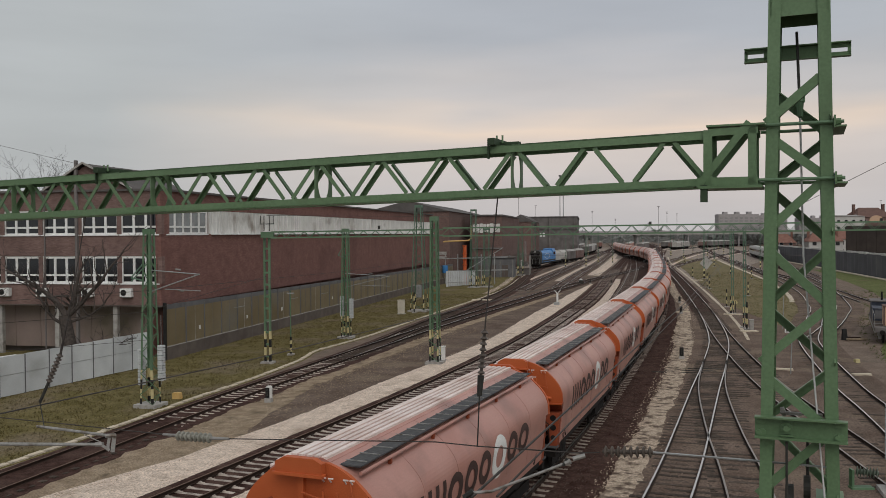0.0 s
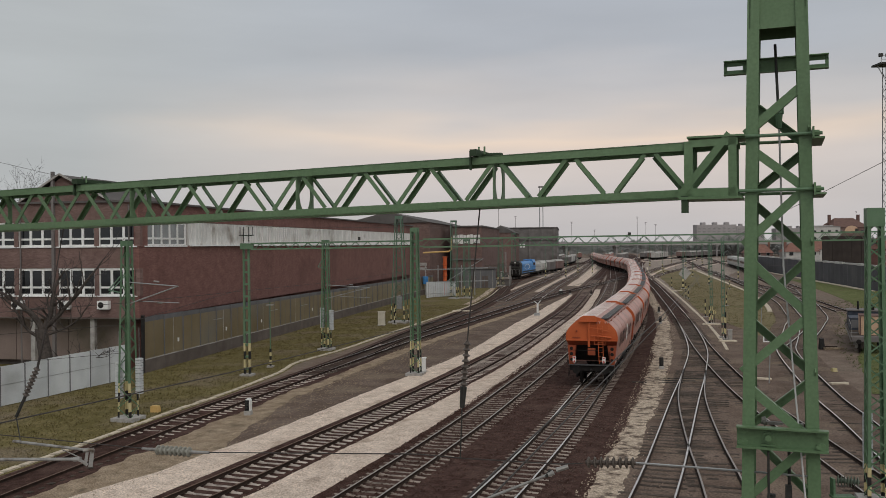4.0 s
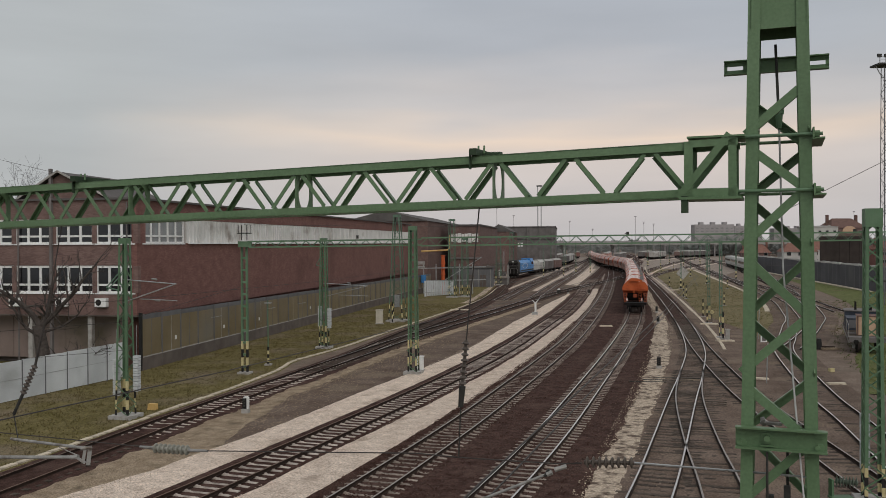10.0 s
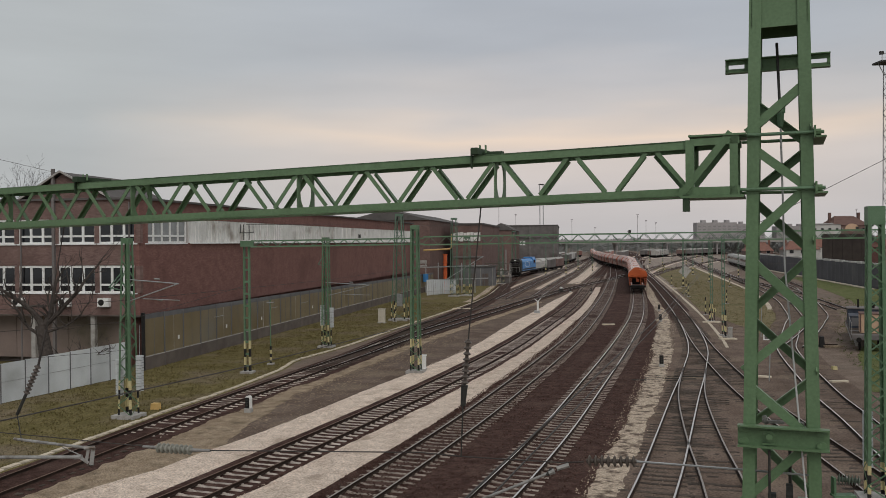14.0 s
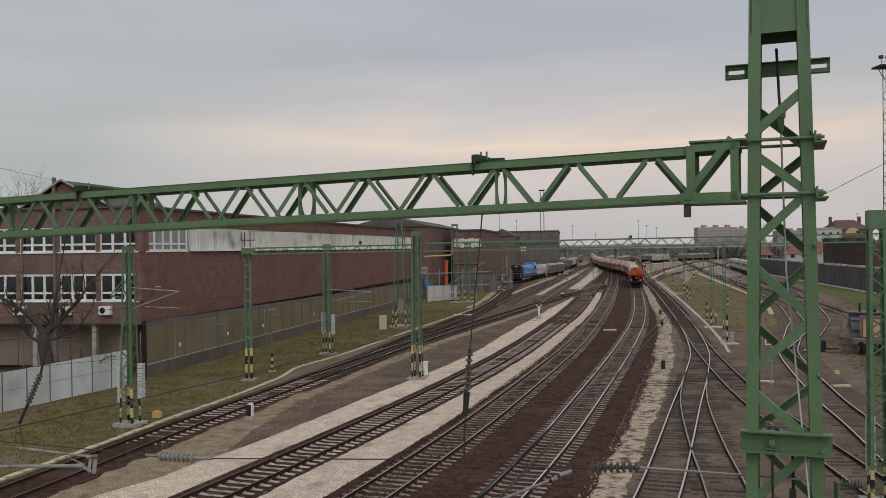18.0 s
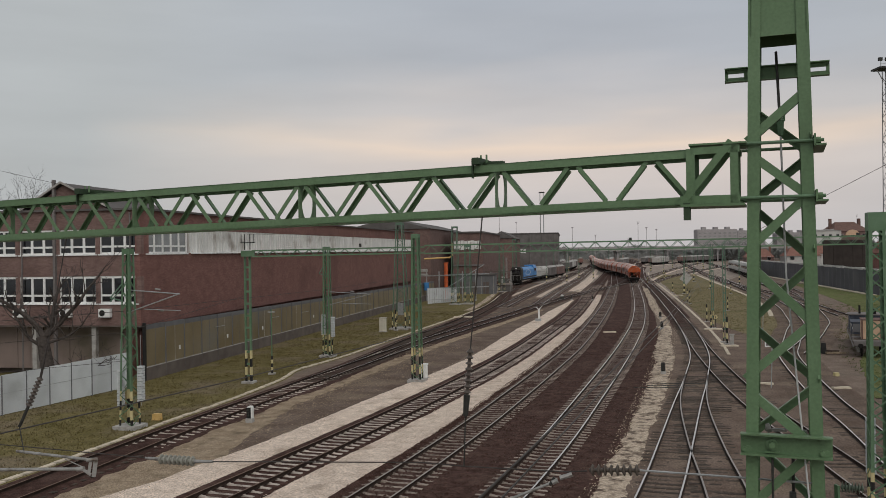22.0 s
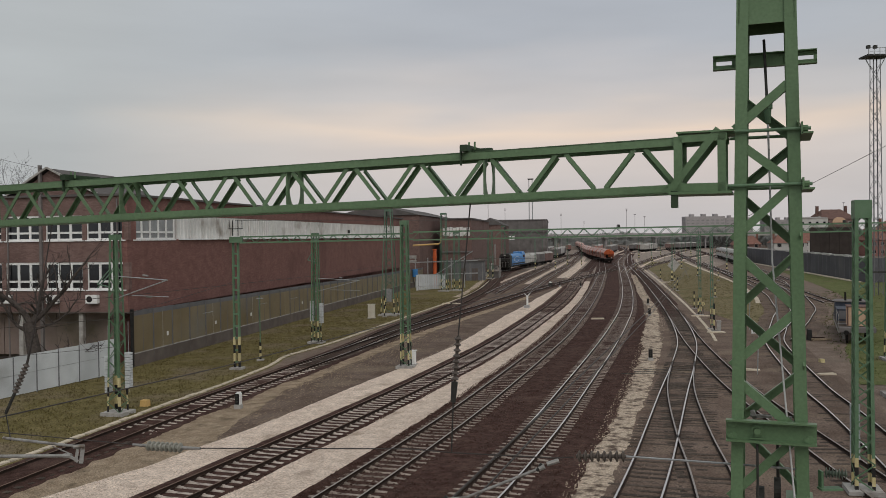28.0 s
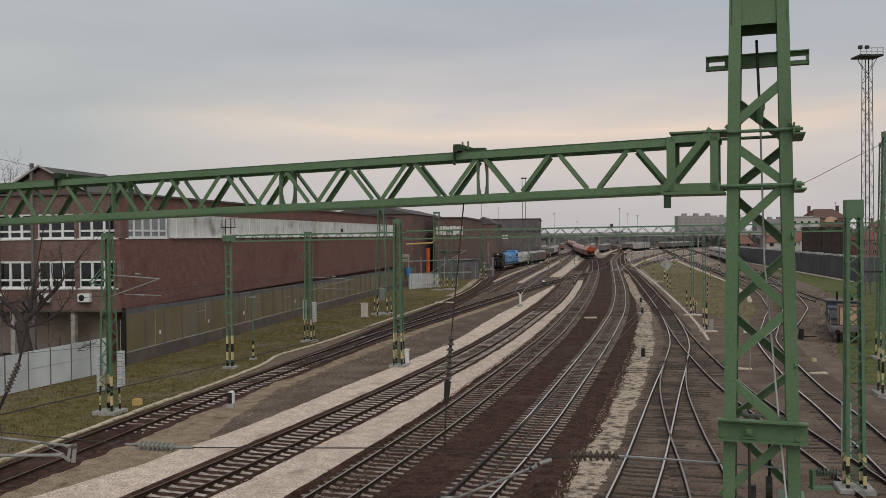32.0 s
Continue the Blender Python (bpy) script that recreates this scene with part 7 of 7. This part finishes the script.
for ln, s, n, col, lab in ((YARD[1], 70, 5, "salmon", "faded pink"), (YARD[2], 40, 4, "grey_wall", "soot-grey"), (YARD[3], 95, 5, "grey_wall", "soot-grey"), (YARD[4], 60, 4, "brick_brown", "brown"), (YARD[5], 30, 3, "concrete", "grey"), (YARD[6], 70, 5, "brick_brown", "brown"), (YARD[8], 40, 5, "grey_wall", "soot-grey")):
    for j in range(n):
        rail_vehicle("parked_wagon", ln, s + 14.2 * j, 13.0, lab + " goods wagon parked far off in the yard", "freight wagon", boxcar(col))


def overpass():
    """A road bridge over the far end of the yard."""
    b = thing("road_overpass", pose(60, 560, GROUND, 0, 0, 3), "long pale grey road overpass on round piers across the yard", "bridge")
    L = 205.0
    part("deck", Geo().box((L / 2, 0, 8.5), (L, 11, 1.5)), "concrete", b)
    part("parapet", Geo().box((L / 2, -5.6, 9.6), (L, 0.3, 1.1)), "far_wall", b)
    for k in range(6):
        part("pier_cap", Geo().box((18 + 32.5 * k, 0, 7.5), (2.2, 10, 0.8)), "far_wall", b)
        for y in (-3.5, 3.5):
            part("pier", Geo().tube((18 + 32.5 * k, y, 0), (18 + 32.5 * k, y, 7.2), 0.5, 0.5, 10), "far_wall", b)


overpass()
for k, ln in enumerate(YARD[:7]):
    strip("pale_path", ln, 0, 220, 2.2, 4.0, GROUND + 0.012, "white_gravel", "pale gravel path between distant tracks", jag=0.2, step=2.0, seed=30 + k)


# ---------- east side: barrier, houses, parked things ----------
def barrier():
    a, b = Vector((78.5, 158.0)), Vector((104.0, 292.0))
    d = b - a
    m = thing("noise_barrier", pose(a.x, a.y, GROUND, 0, 0, math.degrees(math.atan2(d.y, d.x))), "long dark grey barrier wall with a pale ragged coping", "wall", kind="structure")
    n = 40
    s = d.length / n
    r = random.Random(4)
    for k in range(n):
        part("panel", Geo().box(((k + 0.5) * s, 0, 2.2), (s - 0.08, 0.3, 4.4)), "barrier", m)
        part("post", Geo().box((k * s, -0.05, 2.25), (0.2, 0.4, 4.5)), "fence_dark", m)
        part("coping", Geo().box(((k + 0.5) * s, 0, 4.55), (s * r.uniform(0.6, 0.95), 0.5, r.uniform(0.25, 0.5))), "pale_wall", m)
    part("foot_path", Geo().box((d.length / 2, 1.2, 0.05), (d.length, 1.2, 0.1)), "kerb", m)


barrier()
a = thing("noise_barrier", pose(78.5, 158.0, GROUND, 0, 0, -14), "dark barrier wall closing the grass", "wall", kind="structure")
for k in range(12):
    part("panel", Geo().box((4 * k + 2, 0, 2.2), (3.92, 0.3, 4.4)), "barrier", a)
    part("post", Geo().box((4 * k, -0.05, 2.25), (0.2, 0.4, 4.5)), "fence_dark", a)


def sheet_block():
    m = thing("dark_sheet_screen", pose(93.0, 215.0, GROUND, 0, 0, 0), "large dark brown sheet screen behind the barrier", "screen wall")
    for k in range(9):
        part("sheet", Geo().box((1.2 * k + 0.6, 0.1 * (k % 2), 5.2), (1.195, 0.4, 10.4)), "hedge", m)


sheet_block()


def house(x, y, w, d, h, rh, turn, wall, roof, lab, cols=3):
    b = thing("house", pose(x, y, GROUND, 0, 0, turn), lab, "house", "houses beyond the yard")
    part("wall", Geo().box((0, 0, h / 2), (w, d, h)), wall, b)
    part("roof", Geo().add([(-w / 2 - 0.4, -d / 2 - 0.4, h), (w / 2 + 0.4, -d / 2 - 0.4, h), (w / 2 + 0.4, d / 2 + 0.4, h), (-w / 2 - 0.4, d / 2 + 0.4, h), (-w * 0.28, 0, h + rh), (w * 0.28, 0, h + rh)], [(3, 2, 1, 0), (0, 1, 5, 4), (1, 2, 5), (2, 3, 4, 5), (3, 0, 4)]), roof, b)
    for sx in (-0.42, 0.42):
        part("chimney", Geo().box((sx * w, 0, h + rh * 0.7), (w * 0.07, 1.0, rh * 1.3)), roof, b)
    for z in np.arange(1.6, h, 3.0):
        for k in range(cols):
            win = part("window", Geo().box((w * ((k + 0.5) / cols - 0.5), -d / 2 - 0.02, z), (w / cols * 0.40, 0.08, 1.4)), "pale_wall", b)
            part("pane", Geo().box((w * ((k + 0.5) / cols - 0.5), -d / 2 - 0.07, z), (w / cols * 0.36, 0.03, 1.25)), "glass", win)
    return b


b = house(192, 420, 17, 14, 15.6, 4.6, 4, "brick_brown", "brown_roof", "tall house with a dark hipped roof and two chimneys")
part("arched_gable", Geo().prism([(3.4 * math.cos(math.pi * k / 12), 13.8 + 2.6 * math.sin(math.pi * k / 12)) for k in range(13)], -7.4, -6.9), "peach", b, "pale arched gable")
house(176, 410, 14, 12, 16.0, 0.6, 4, "pale_wall", "concrete", "pale flat-roofed house beyond the yard", 4)
for x, y, w, h, wl in ((134, 330, 12, 5.4, "pale_wall"), (146, 345, 11, 6.0, "pale_wall"), (120, 335, 10, 5.0, "brick_brown"), (158, 350, 12, 7.0, "pale_wall"), (212, 400, 14, 11, "peach"), (186, 345, 13, 9.5, "peach"), (170, 335, 10, 6, "brick")):
    house(x, y, w, 10, h, 3.2, rnd.uniform(-20, 20), wl, "red_roof", "small house with a red tiled roof beyond the barrier")


def apartment(x, y, w, h, lab):
    b = thing("apartment_block", pose(x, y, GROUND), lab, "apartment block", "far apartment blocks")
    part("wall", Geo().box((w / 2, 7, h / 2), (w, 14, h)), "far_wall", b)
    n = int(w / 5)
    for k in range(n):
        for j in range(int(h / 3.1)):
            part("window", Geo().box((w * (k + 0.5) / n, -0.05, 1.7 + 3.1 * j), (w / n * 0.55, 0.2, 1.4)), "far_glass", b)
    for k in range(3):
        part("roof_hut", Geo().box((w * (0.2 + 0.3 * k), 7, h + 1.2), (w * 0.10, 6, 2.6)), "far_wall", b)


apartment(262, 905, 41, 27.5, "far grey apartment block with rooftop huts")
apartment(322, 960, 30, 27, "far grey apartment block over the houses")
apartment(365, 960, 34, 24, "far grey apartment block over the houses")


def car(x, y, turn, col, lab):
    c = thing("parked_car", pose(x, y, GROUND, 0, 0, turn), lab, "car", "parked cars")
    part("body", Geo().prism([(2.15, 0.3), (2.2, 0.75), (1.3, 0.92), (-2.1, 0.95), (-2.15, 0.3)], -0.86, 0.86), col, c)
    part("cabin", Geo().add([(1.2, -0.8, 0.92), (1.2, 0.8, 0.92), (-1.9, 0.8, 0.94), (-1.9, -0.8, 0.94), (0.45, -0.66, 1.45), (0.45, 0.66, 1.45), (-1.4, 0.66, 1.47), (-1.4, -0.66, 1.47)], [(3, 2, 1, 0), (0, 1, 5, 4), (1, 2, 6, 5), (2, 3, 7, 6), (3, 0, 4, 7)]), "glass", c)
    part("roof", Geo().box((-0.48, 0, 1.48), (1.8, 1.34, 0.06)), col, c)
    for sx in (-1.35, 1.35):
        for sy in (-0.8, 0.8):
            part("wheel", Geo().tube((sx, sy - 0.1, 0.32), (sx, sy + 0.1, 0.32), 0.32, 0.32, 14), "black", c)


car(-28.6, 55.2, 65, "white_paint", "white car parked behind the sheet fence")
car(-31.6, 54.0, 70, "white_paint", "white car parked behind the sheet fence")
for k in range(16):
    car(156 + 4.2 * k + rnd.uniform(-1, 1), 372 + rnd.uniform(-20, 60), rnd.uniform(-8, 8), rnd.choice(("white_paint", "white_paint", "concrete", "grey_wall", "steel")), "car parked far off behind the yard")


def service_trolley():
    m = thing("service_wagon", pose(33.0, 71.0, GROUND, 0, 0, -23), "weathered flat rail wagon with dark blue boxes and a peach crate", "rail vehicle")
    part("deck", Geo().box((1.4, 7.5, 1.2), (2.8, 15.0, 0.22)), "plinth", m, "worn dark deck")
    for k in range(15):
        part("deck_plank", Geo().box((1.4, 0.5 + k, 1.33), (2.7, 0.94, 0.05)), "wood_sleeper" if k % 3 else "grey_wall", m)
    part("end_sill", Geo().box((1.4, -0.04, 1.14), (2.7, 0.10, 0.34)), "grey_wall", m, "grey end sill")
    part("side_sill", Geo().box((0.05, 7.5, 1.0), (0.12, 14.6, 0.26)), "dull_steel", m)
    part("blue_box", Geo().box((0.62, 7.4, 1.9), (1.15, 3.2, 1.05)), "old_blue", m, "weathered dark blue equipment box")
    part("box_panel", Geo().box((0.62, 5.78, 1.9), (0.8, 0.05, 0.7)), "fence_dark", m)
    part("rear_box", Geo().box((1.4, 12.4, 2.0), (2.6, 3.0, 1.3)), "old_blue", m, "dark rear engine box")
    part("rear_roof", Geo().box((1.4, 12.4, 2.69), (2.8, 3.2, 0.08)), "grey_wall", m)
    part("exhaust", Geo().tube((1.0, 12.0, 2.7), (1.0, 12.0, 3.5), 0.10, 0.08, 8).box((2.1, 11.6, 2.95), (0.5, 0.5, 0.5)), "under", m)
    part("crate", Geo().box((1.45, 2.6, 2.15), (1.5, 2.2, 1.55)), "peach", m, "pale peach crate")
    part("crate_lid", Geo().box((1.45, 2.6, 2.95), (1.6, 2.3, 0.07)), "brown_roof", m)
    for x in (0.75, 2.15):
        part("crate_batten", Geo().box((x, 1.48, 2.15), (0.10, 0.05, 1.5)), "brown_roof", m)
    for y in (0.9, 3.1, 11.2, 13.4):
        for x in (0.65, 2.15):
            part("wheel", Geo().tube((x - 0.07, y, 0.50), (x + 0.07, y, 0.50), 0.48, 0.48, 16), "under", m)
        part("axle_box", Geo().box((0.42, y, 0.62), (0.22, 0.5, 0.5)), "dull_steel", m)
    for x in (0.55, 2.25):
        part("buffer", Geo().tube((x, -0.05, 1.0), (x, -0.5, 1.0), 0.12, 0.2, 12), "under", m)
    part("handrail", Geo().path([(0.02, 0.2, 1.3), (0.02, 0.2, 2.3), (0.02, 5.0, 2.4), (0.02, 5.0, 1.3)], 0.022), "dull_steel", m)


service_trolley()


def wheelset_heap():
    m = thing("scrap_heap", pose(31.9, 74.0, GROUND), "small heap of dark scrap parts on the grass", "scrap")
    part("block", Geo().box((0, 0, 0.45), (0.4, 0.4, 0.9), taper=0.7), "black", m)
    part("bar", Geo().bar((0.2, 0, 0.2), (1.2, -0.3, 0.2), 0.14, 0.14), "rail_side", m)
    part("plank", Geo().box((0.8, -0.5, 0.1), (1.6, 0.3, 0.15)), "beige", m)


wheelset_heap()
single("yellow_box", Geo().box((0, 0, 0.12), (0.34, 0.28, 0.26), taper=0.92), "yellow", "small yellow box lying on the ground", "box", m=pose(27.2, 61.1, GROUND, 0, 0, 12))


# ---------- trees ----------
def bare_tree(x, y, seed, lab, trunk, limbs, twig_length=1.0, dense=(1, 1, 2)):
    """A bare tree; trunk: height, radius, lean; limbs: starting height, direction, length, radius."""
    rd = random.Random(seed)
    t = thing("bare_tree", pose(x, y, GROUND), lab, "tree", "bare trees")
    fine = Geo()

    def wind(g, p, d, L, r0, r1, n, wig, sides):
        """A crooked run of wood; gives back its joints."""
        out = []
        for k in range(n):
            q = p + d * (L / n)
            g.tube(p, q, r0 + (r1 - r0) * k / n, r0 + (r1 - r0) * (k + 1) / n, sides)
            d = (d + Vector((rd.uniform(-1, 1), rd.uniform(-1, 1), rd.uniform(-0.7, 1))) * wig).normalized()
            p = q
            out.append((p, d, r0 + (r1 - r0) * (k + 1) / n))
        return out

    def aside(d, f):
        a = Vector((rd.uniform(-1, 1), rd.uniform(-1, 1), rd.uniform(-0.35, 0.9))).normalized()
        return (d * (1 - f) + a * f).normalized()

    h, r, lean = trunk
    g = Geo()
    wind(g, Vector((0, 0, -0.1)), Vector((*lean, 1)).normalized(), h, r, r * 0.72, 6, 0.10, 9)
    part("trunk", g, "bark", t)
    for z, d, L, lr in limbs:
        g = Geo()
        base = Vector((lean[0] * z, lean[1] * z, z))
        for p, e, pr in wind(g, base, Vector(d).normalized(), L, lr, lr * 0.22, 9, 0.24, 7)[1:]:
            for _ in range(rd.choice(dense)):
                b = wind(g if pr > 0.05 else fine, p, aside(e, 0.55), L * rd.uniform(0.22, 0.42), pr * 0.55, max(0.010, pr * 0.18), 5, 0.28, 5)
                for p2, e2, r2 in b[1:]:
                    for _ in range(rd.choice((0, 1, 1))):
                        c = wind(fine, p2, aside(e2, 0.6), twig_length * rd.uniform(0.5, 1.2), max(0.009, r2 * 0.6), 0.007, 3, 0.25, 3)
                        if rd.random() < 0.6:
                            wind(fine, c[1][0], aside(e2, 0.7), twig_length * rd.uniform(0.3, 0.7), 0.009, 0.006, 2, 0.2, 3)
        part("limb", g, "bark", t)
    tagged(part("crown", fine, "twig", t, "fine bare twigs"), kind="stuff")
    return t


bare_tree(-26.6, 59.0, 11, "old crooked bare tree with a thick leaning trunk before the office", (3.9, 0.52, (-0.13, 0.0)),
          [(3.4, (0.35, 0.0, 0.9), 4.2, 0.24), (3.6, (0.75, 0.0, 0.62), 6.4, 0.19), (3.7, (-0.5, 0.1, 0.85), 5.0, 0.22), (0.9, (0.95, -0.1, 0.22), 4.4, 0.17), (3.0, (-0.9, -0.2, 0.5), 4.5, 0.13), (3.2, (0.85, 0.1, 0.3), 4.6, 0.10)], 1.0, (1, 1, 2, 2))
bare_tree(-42.6, 88.0, 7, "bare tree rising behind the office gable", (10.4, 0.2, (0.0, 0.0)),
          [(10.0, (0.3, 0.1, 1), 5.4, 0.09), (10.2, (-0.25, 0.2, 1), 5.6, 0.09), (9.4, (0.6, -0.1, 0.9), 5.6, 0.08), (9.4, (-0.6, -0.1, 0.9), 5.4, 0.08), (10.3, (0.05, -0.2, 1), 5.6, 0.09), (9.0, (-0.9, 0, 0.6), 5.0, 0.07), (9.6, (0.9, 0.1, 0.6), 5.0, 0.07)], 1.4, (2, 2, 3))
bare_tree(-33.5, 60.5, 21, "slim bare tree before the office", (4.0, 0.12, (-0.05, 0.0)),
          [(3.6, (0.3, 0.1, 1), 5.0, 0.07), (3.8, (-0.4, 0.2, 0.9), 4.5, 0.07), (2.4, (0.6, -0.2, 0.7), 3.6, 0.05)], 0.8)


def far_trees(name, pts, n, h, spread, lab, seed):
    """A distant belt of bare trees: each one a fan of many thin upright sprays round a stem."""
    rd = random.Random(seed)
    v, f = [], []
    ln = Line(pts)
    for _ in range(n):
        s = rd.uniform(0, ln.length)
        x, y = ln.at(s, rd.uniform(-spread, spread))
        top = h * rd.uniform(0.45, 1.0) * (0.8 + 0.2 * math.sin(s * 0.06 + seed))
        wide = top * rd.uniform(0.28, 0.45)
        for _k in range(46):
            q = rd.uniform(0.12, 0.85)
            t = rd.uniform(0, 2 * math.pi)
            r = wide * math.sqrt(rd.random()) * (1.0 - 0.75 * max(0.0, q - 0.4))
            px, py, pz = x + r * 0.5 * math.cos(t), y + r * 0.5 * math.sin(t), GROUND + top * q * 0.85
            ex, ey, ez = x + r * 1.2 * math.cos(t), y + r * 1.2 * math.sin(t), pz + top * rd.uniform(0.08, 0.24)
            b = top * rd.uniform(0.025, 0.07)
            i = len(v)
            v += [(px - b, py, pz), (px + b, py, pz), (ex, ey, ez)]
            f.append((i, i + 1, i + 2))
        i = len(v)
        b = top * 0.02
        v += [(x - b, y, GROUND - 0.2), (x + b, y, GROUND - 0.2), (x, y, GROUND + top * 0.9)]
        f.append((i, i + 1, i + 2))
    me = bpy.data.meshes.new(name)
    me.from_pydata(v, [], f)
    me.materials.append(M["scrub"])
    return tagged(new(name, me), lab, "trees", kind="stuff")


far_trees("distant_trees", [(-300, 900), (60, 1000), (420, 1050), (900, 1000)], 1500, 17, 30, "distant belt of bare trees, coloured grey-green for haze", 1)
far_trees("distant_trees", [(-40, 640), (60, 690), (140, 740), (220, 700)], 300, 9, 14, "bare bushes at the yard's far edge", 2)
far_trees("distant_trees", [(150, 590), (250, 600), (400, 590)], 420, 15.5, 14, "bare trees before the far apartment blocks", 5)


# ---------- loose stones and grass ----------
def stones(name, line, s0, s1, offs, n, size, z, material, lab, seed):
    """Loose stones strewn along a line; offs: pairs of from and to."""
    rd = random.Random(seed)
    v, f = [], []
    for _ in range(n):
        s = s0 + (s1 - s0) * rd.random() ** 1.4
        a, b = rd.choice(offs)
        x, y = line.at(s, rd.uniform(a, b))
        r = rd.uniform(*size)
        i = len(v)
        for dx, dy, dz in ((1, 0.3, 0), (-0.4, 0.9, 0), (-0.9, -0.4, 0), (0.3, -1, 0), (0.1, 0.1, 0.9)):
            v.append((x + r * dx * rd.uniform(0.7, 1.3), y + r * dy * rd.uniform(0.7, 1.3), z + r * dz * rd.uniform(0.6, 1.2)))
        f += [(i, i + 1, i + 4), (i + 1, i + 2, i + 4), (i + 2, i + 3, i + 4), (i + 3, i, i + 4)]
    me = bpy.data.meshes.new(name)
    me.from_pydata(v, [], f)
    me.materials.append(M[material])
    return tagged(new(name, me), lab, "stones", kind="stuff")


stones("ballast_stones", LC, 10, 90, [(-1.7, -1.2), (-1.2, 1.4), (1.2, 7.4)], 16000, (0.03, 0.06), BED + 0.004, "ballast", "loose dark ballast stones", 41)
stones("ballast_stones", LB, 10, 90, [(-1.6, -1.3), (1.3, 1.65), (-0.6, 0.6)], 7000, (0.02, 0.04), BED - 0.02, "ballast", "loose dark ballast stones", 42)
stones("ballast_stones", LC, 8, 62, [(1.5, 6.9), (-1.8, 1.5)], 20000, (0.014, 0.036), BED - 0.012, "ballast_pale", "loose greyish ballast stones", 47)
stones("ballast_stones", LE, 10, 60, [(-1.8, 7.0)], 9000, (0.012, 0.035), BED + 0.008, "ballast_pale", "loose greyish stones between the switch tracks", 48)
stones("limestone_chips", LB, 10, 90, [(-3.6, -1.5), (1.55, 3.3)], 12000, (0.014, 0.034), GROUND + 0.036, "white_gravel", "loose pale limestone chips", 43)
stones("limestone_chips", LD, 10, 90, [(2.5, 4.4), (2.9, 3.7)], 9000, (0.015, 0.045), GROUND + 0.03, "patchy_gravel", "loose pale limestone chips", 44)
stones("ballast_stones", LE, 10, 80, [(-1.8, 9.0)], 9000, (0.02, 0.05), BED + 0.010, "soil", "loose brown stones between the switch tracks", 45)
stones("beige_chips", LA, 6, 70, [(1.8, 3.2), (2.2, 4.6), (2.6, 6.0)], 12000, (0.012, 0.035), GROUND + 0.03, "beige", "loose beige chips beside the track", 46)


def tufts(name, line, s0, s1, a, b, n, lab, seed, material="grass"):
    rd = random.Random(seed)
    v, f = [], []
    for _ in range(n):
        x, y = line.at(rd.uniform(s0, s1), rd.uniform(a, b))
        for _k in range(5):
            h, t, w = rd.uniform(0.04, 0.14), rd.uniform(0, 6.28), rd.uniform(0.015, 0.04)
            px, py = x + rd.uniform(-0.15, 0.15), y + rd.uniform(-0.15, 0.15)
            c, s = math.cos(t), math.sin(t)
            i = len(v)
            v += [(px - c * w, py - s * w, GROUND - 0.02), (px + c * w, py + s * w, GROUND - 0.02), (px + c * h * 0.5, py - s * h * 0.5, GROUND + h)]
            f.append((i, i + 1, i + 2))
    me = bpy.data.meshes.new(name)
    me.from_pydata(v, [], f)
    me.materials.append(M[material])
    return tagged(new(name, me), lab, "grass", kind="stuff")


tufts("grass_tufts", KERB, 5, 120, -12, -0.3, 9000, "short uneven grass tufts", 51)
tufts("grass_tufts", LE, 85, 200, 3, 16, 4000, "thin dry grass tufts between tracks", 52)
tufts("grass_tufts", LG, 42, 130, 4, 30, 5000, "short green grass tufts", 53, "green_grass")


def motions():
    """The train rolls away at a steady pace along its track."""
    for k, car in enumerate(CARS):
        walk(car, [(t, pose_on(way(t) + PITCH * k)) for t in (0, 1, 2, 3, 4, 5, 6, 7, 8, 9, 10, 11, 12, 13, 14, 15, 16, 17, 18, 19, 20, 21, 22, 23, 24, 25, 26, 27, 28, 29, 30, 31, 32)])


motions()
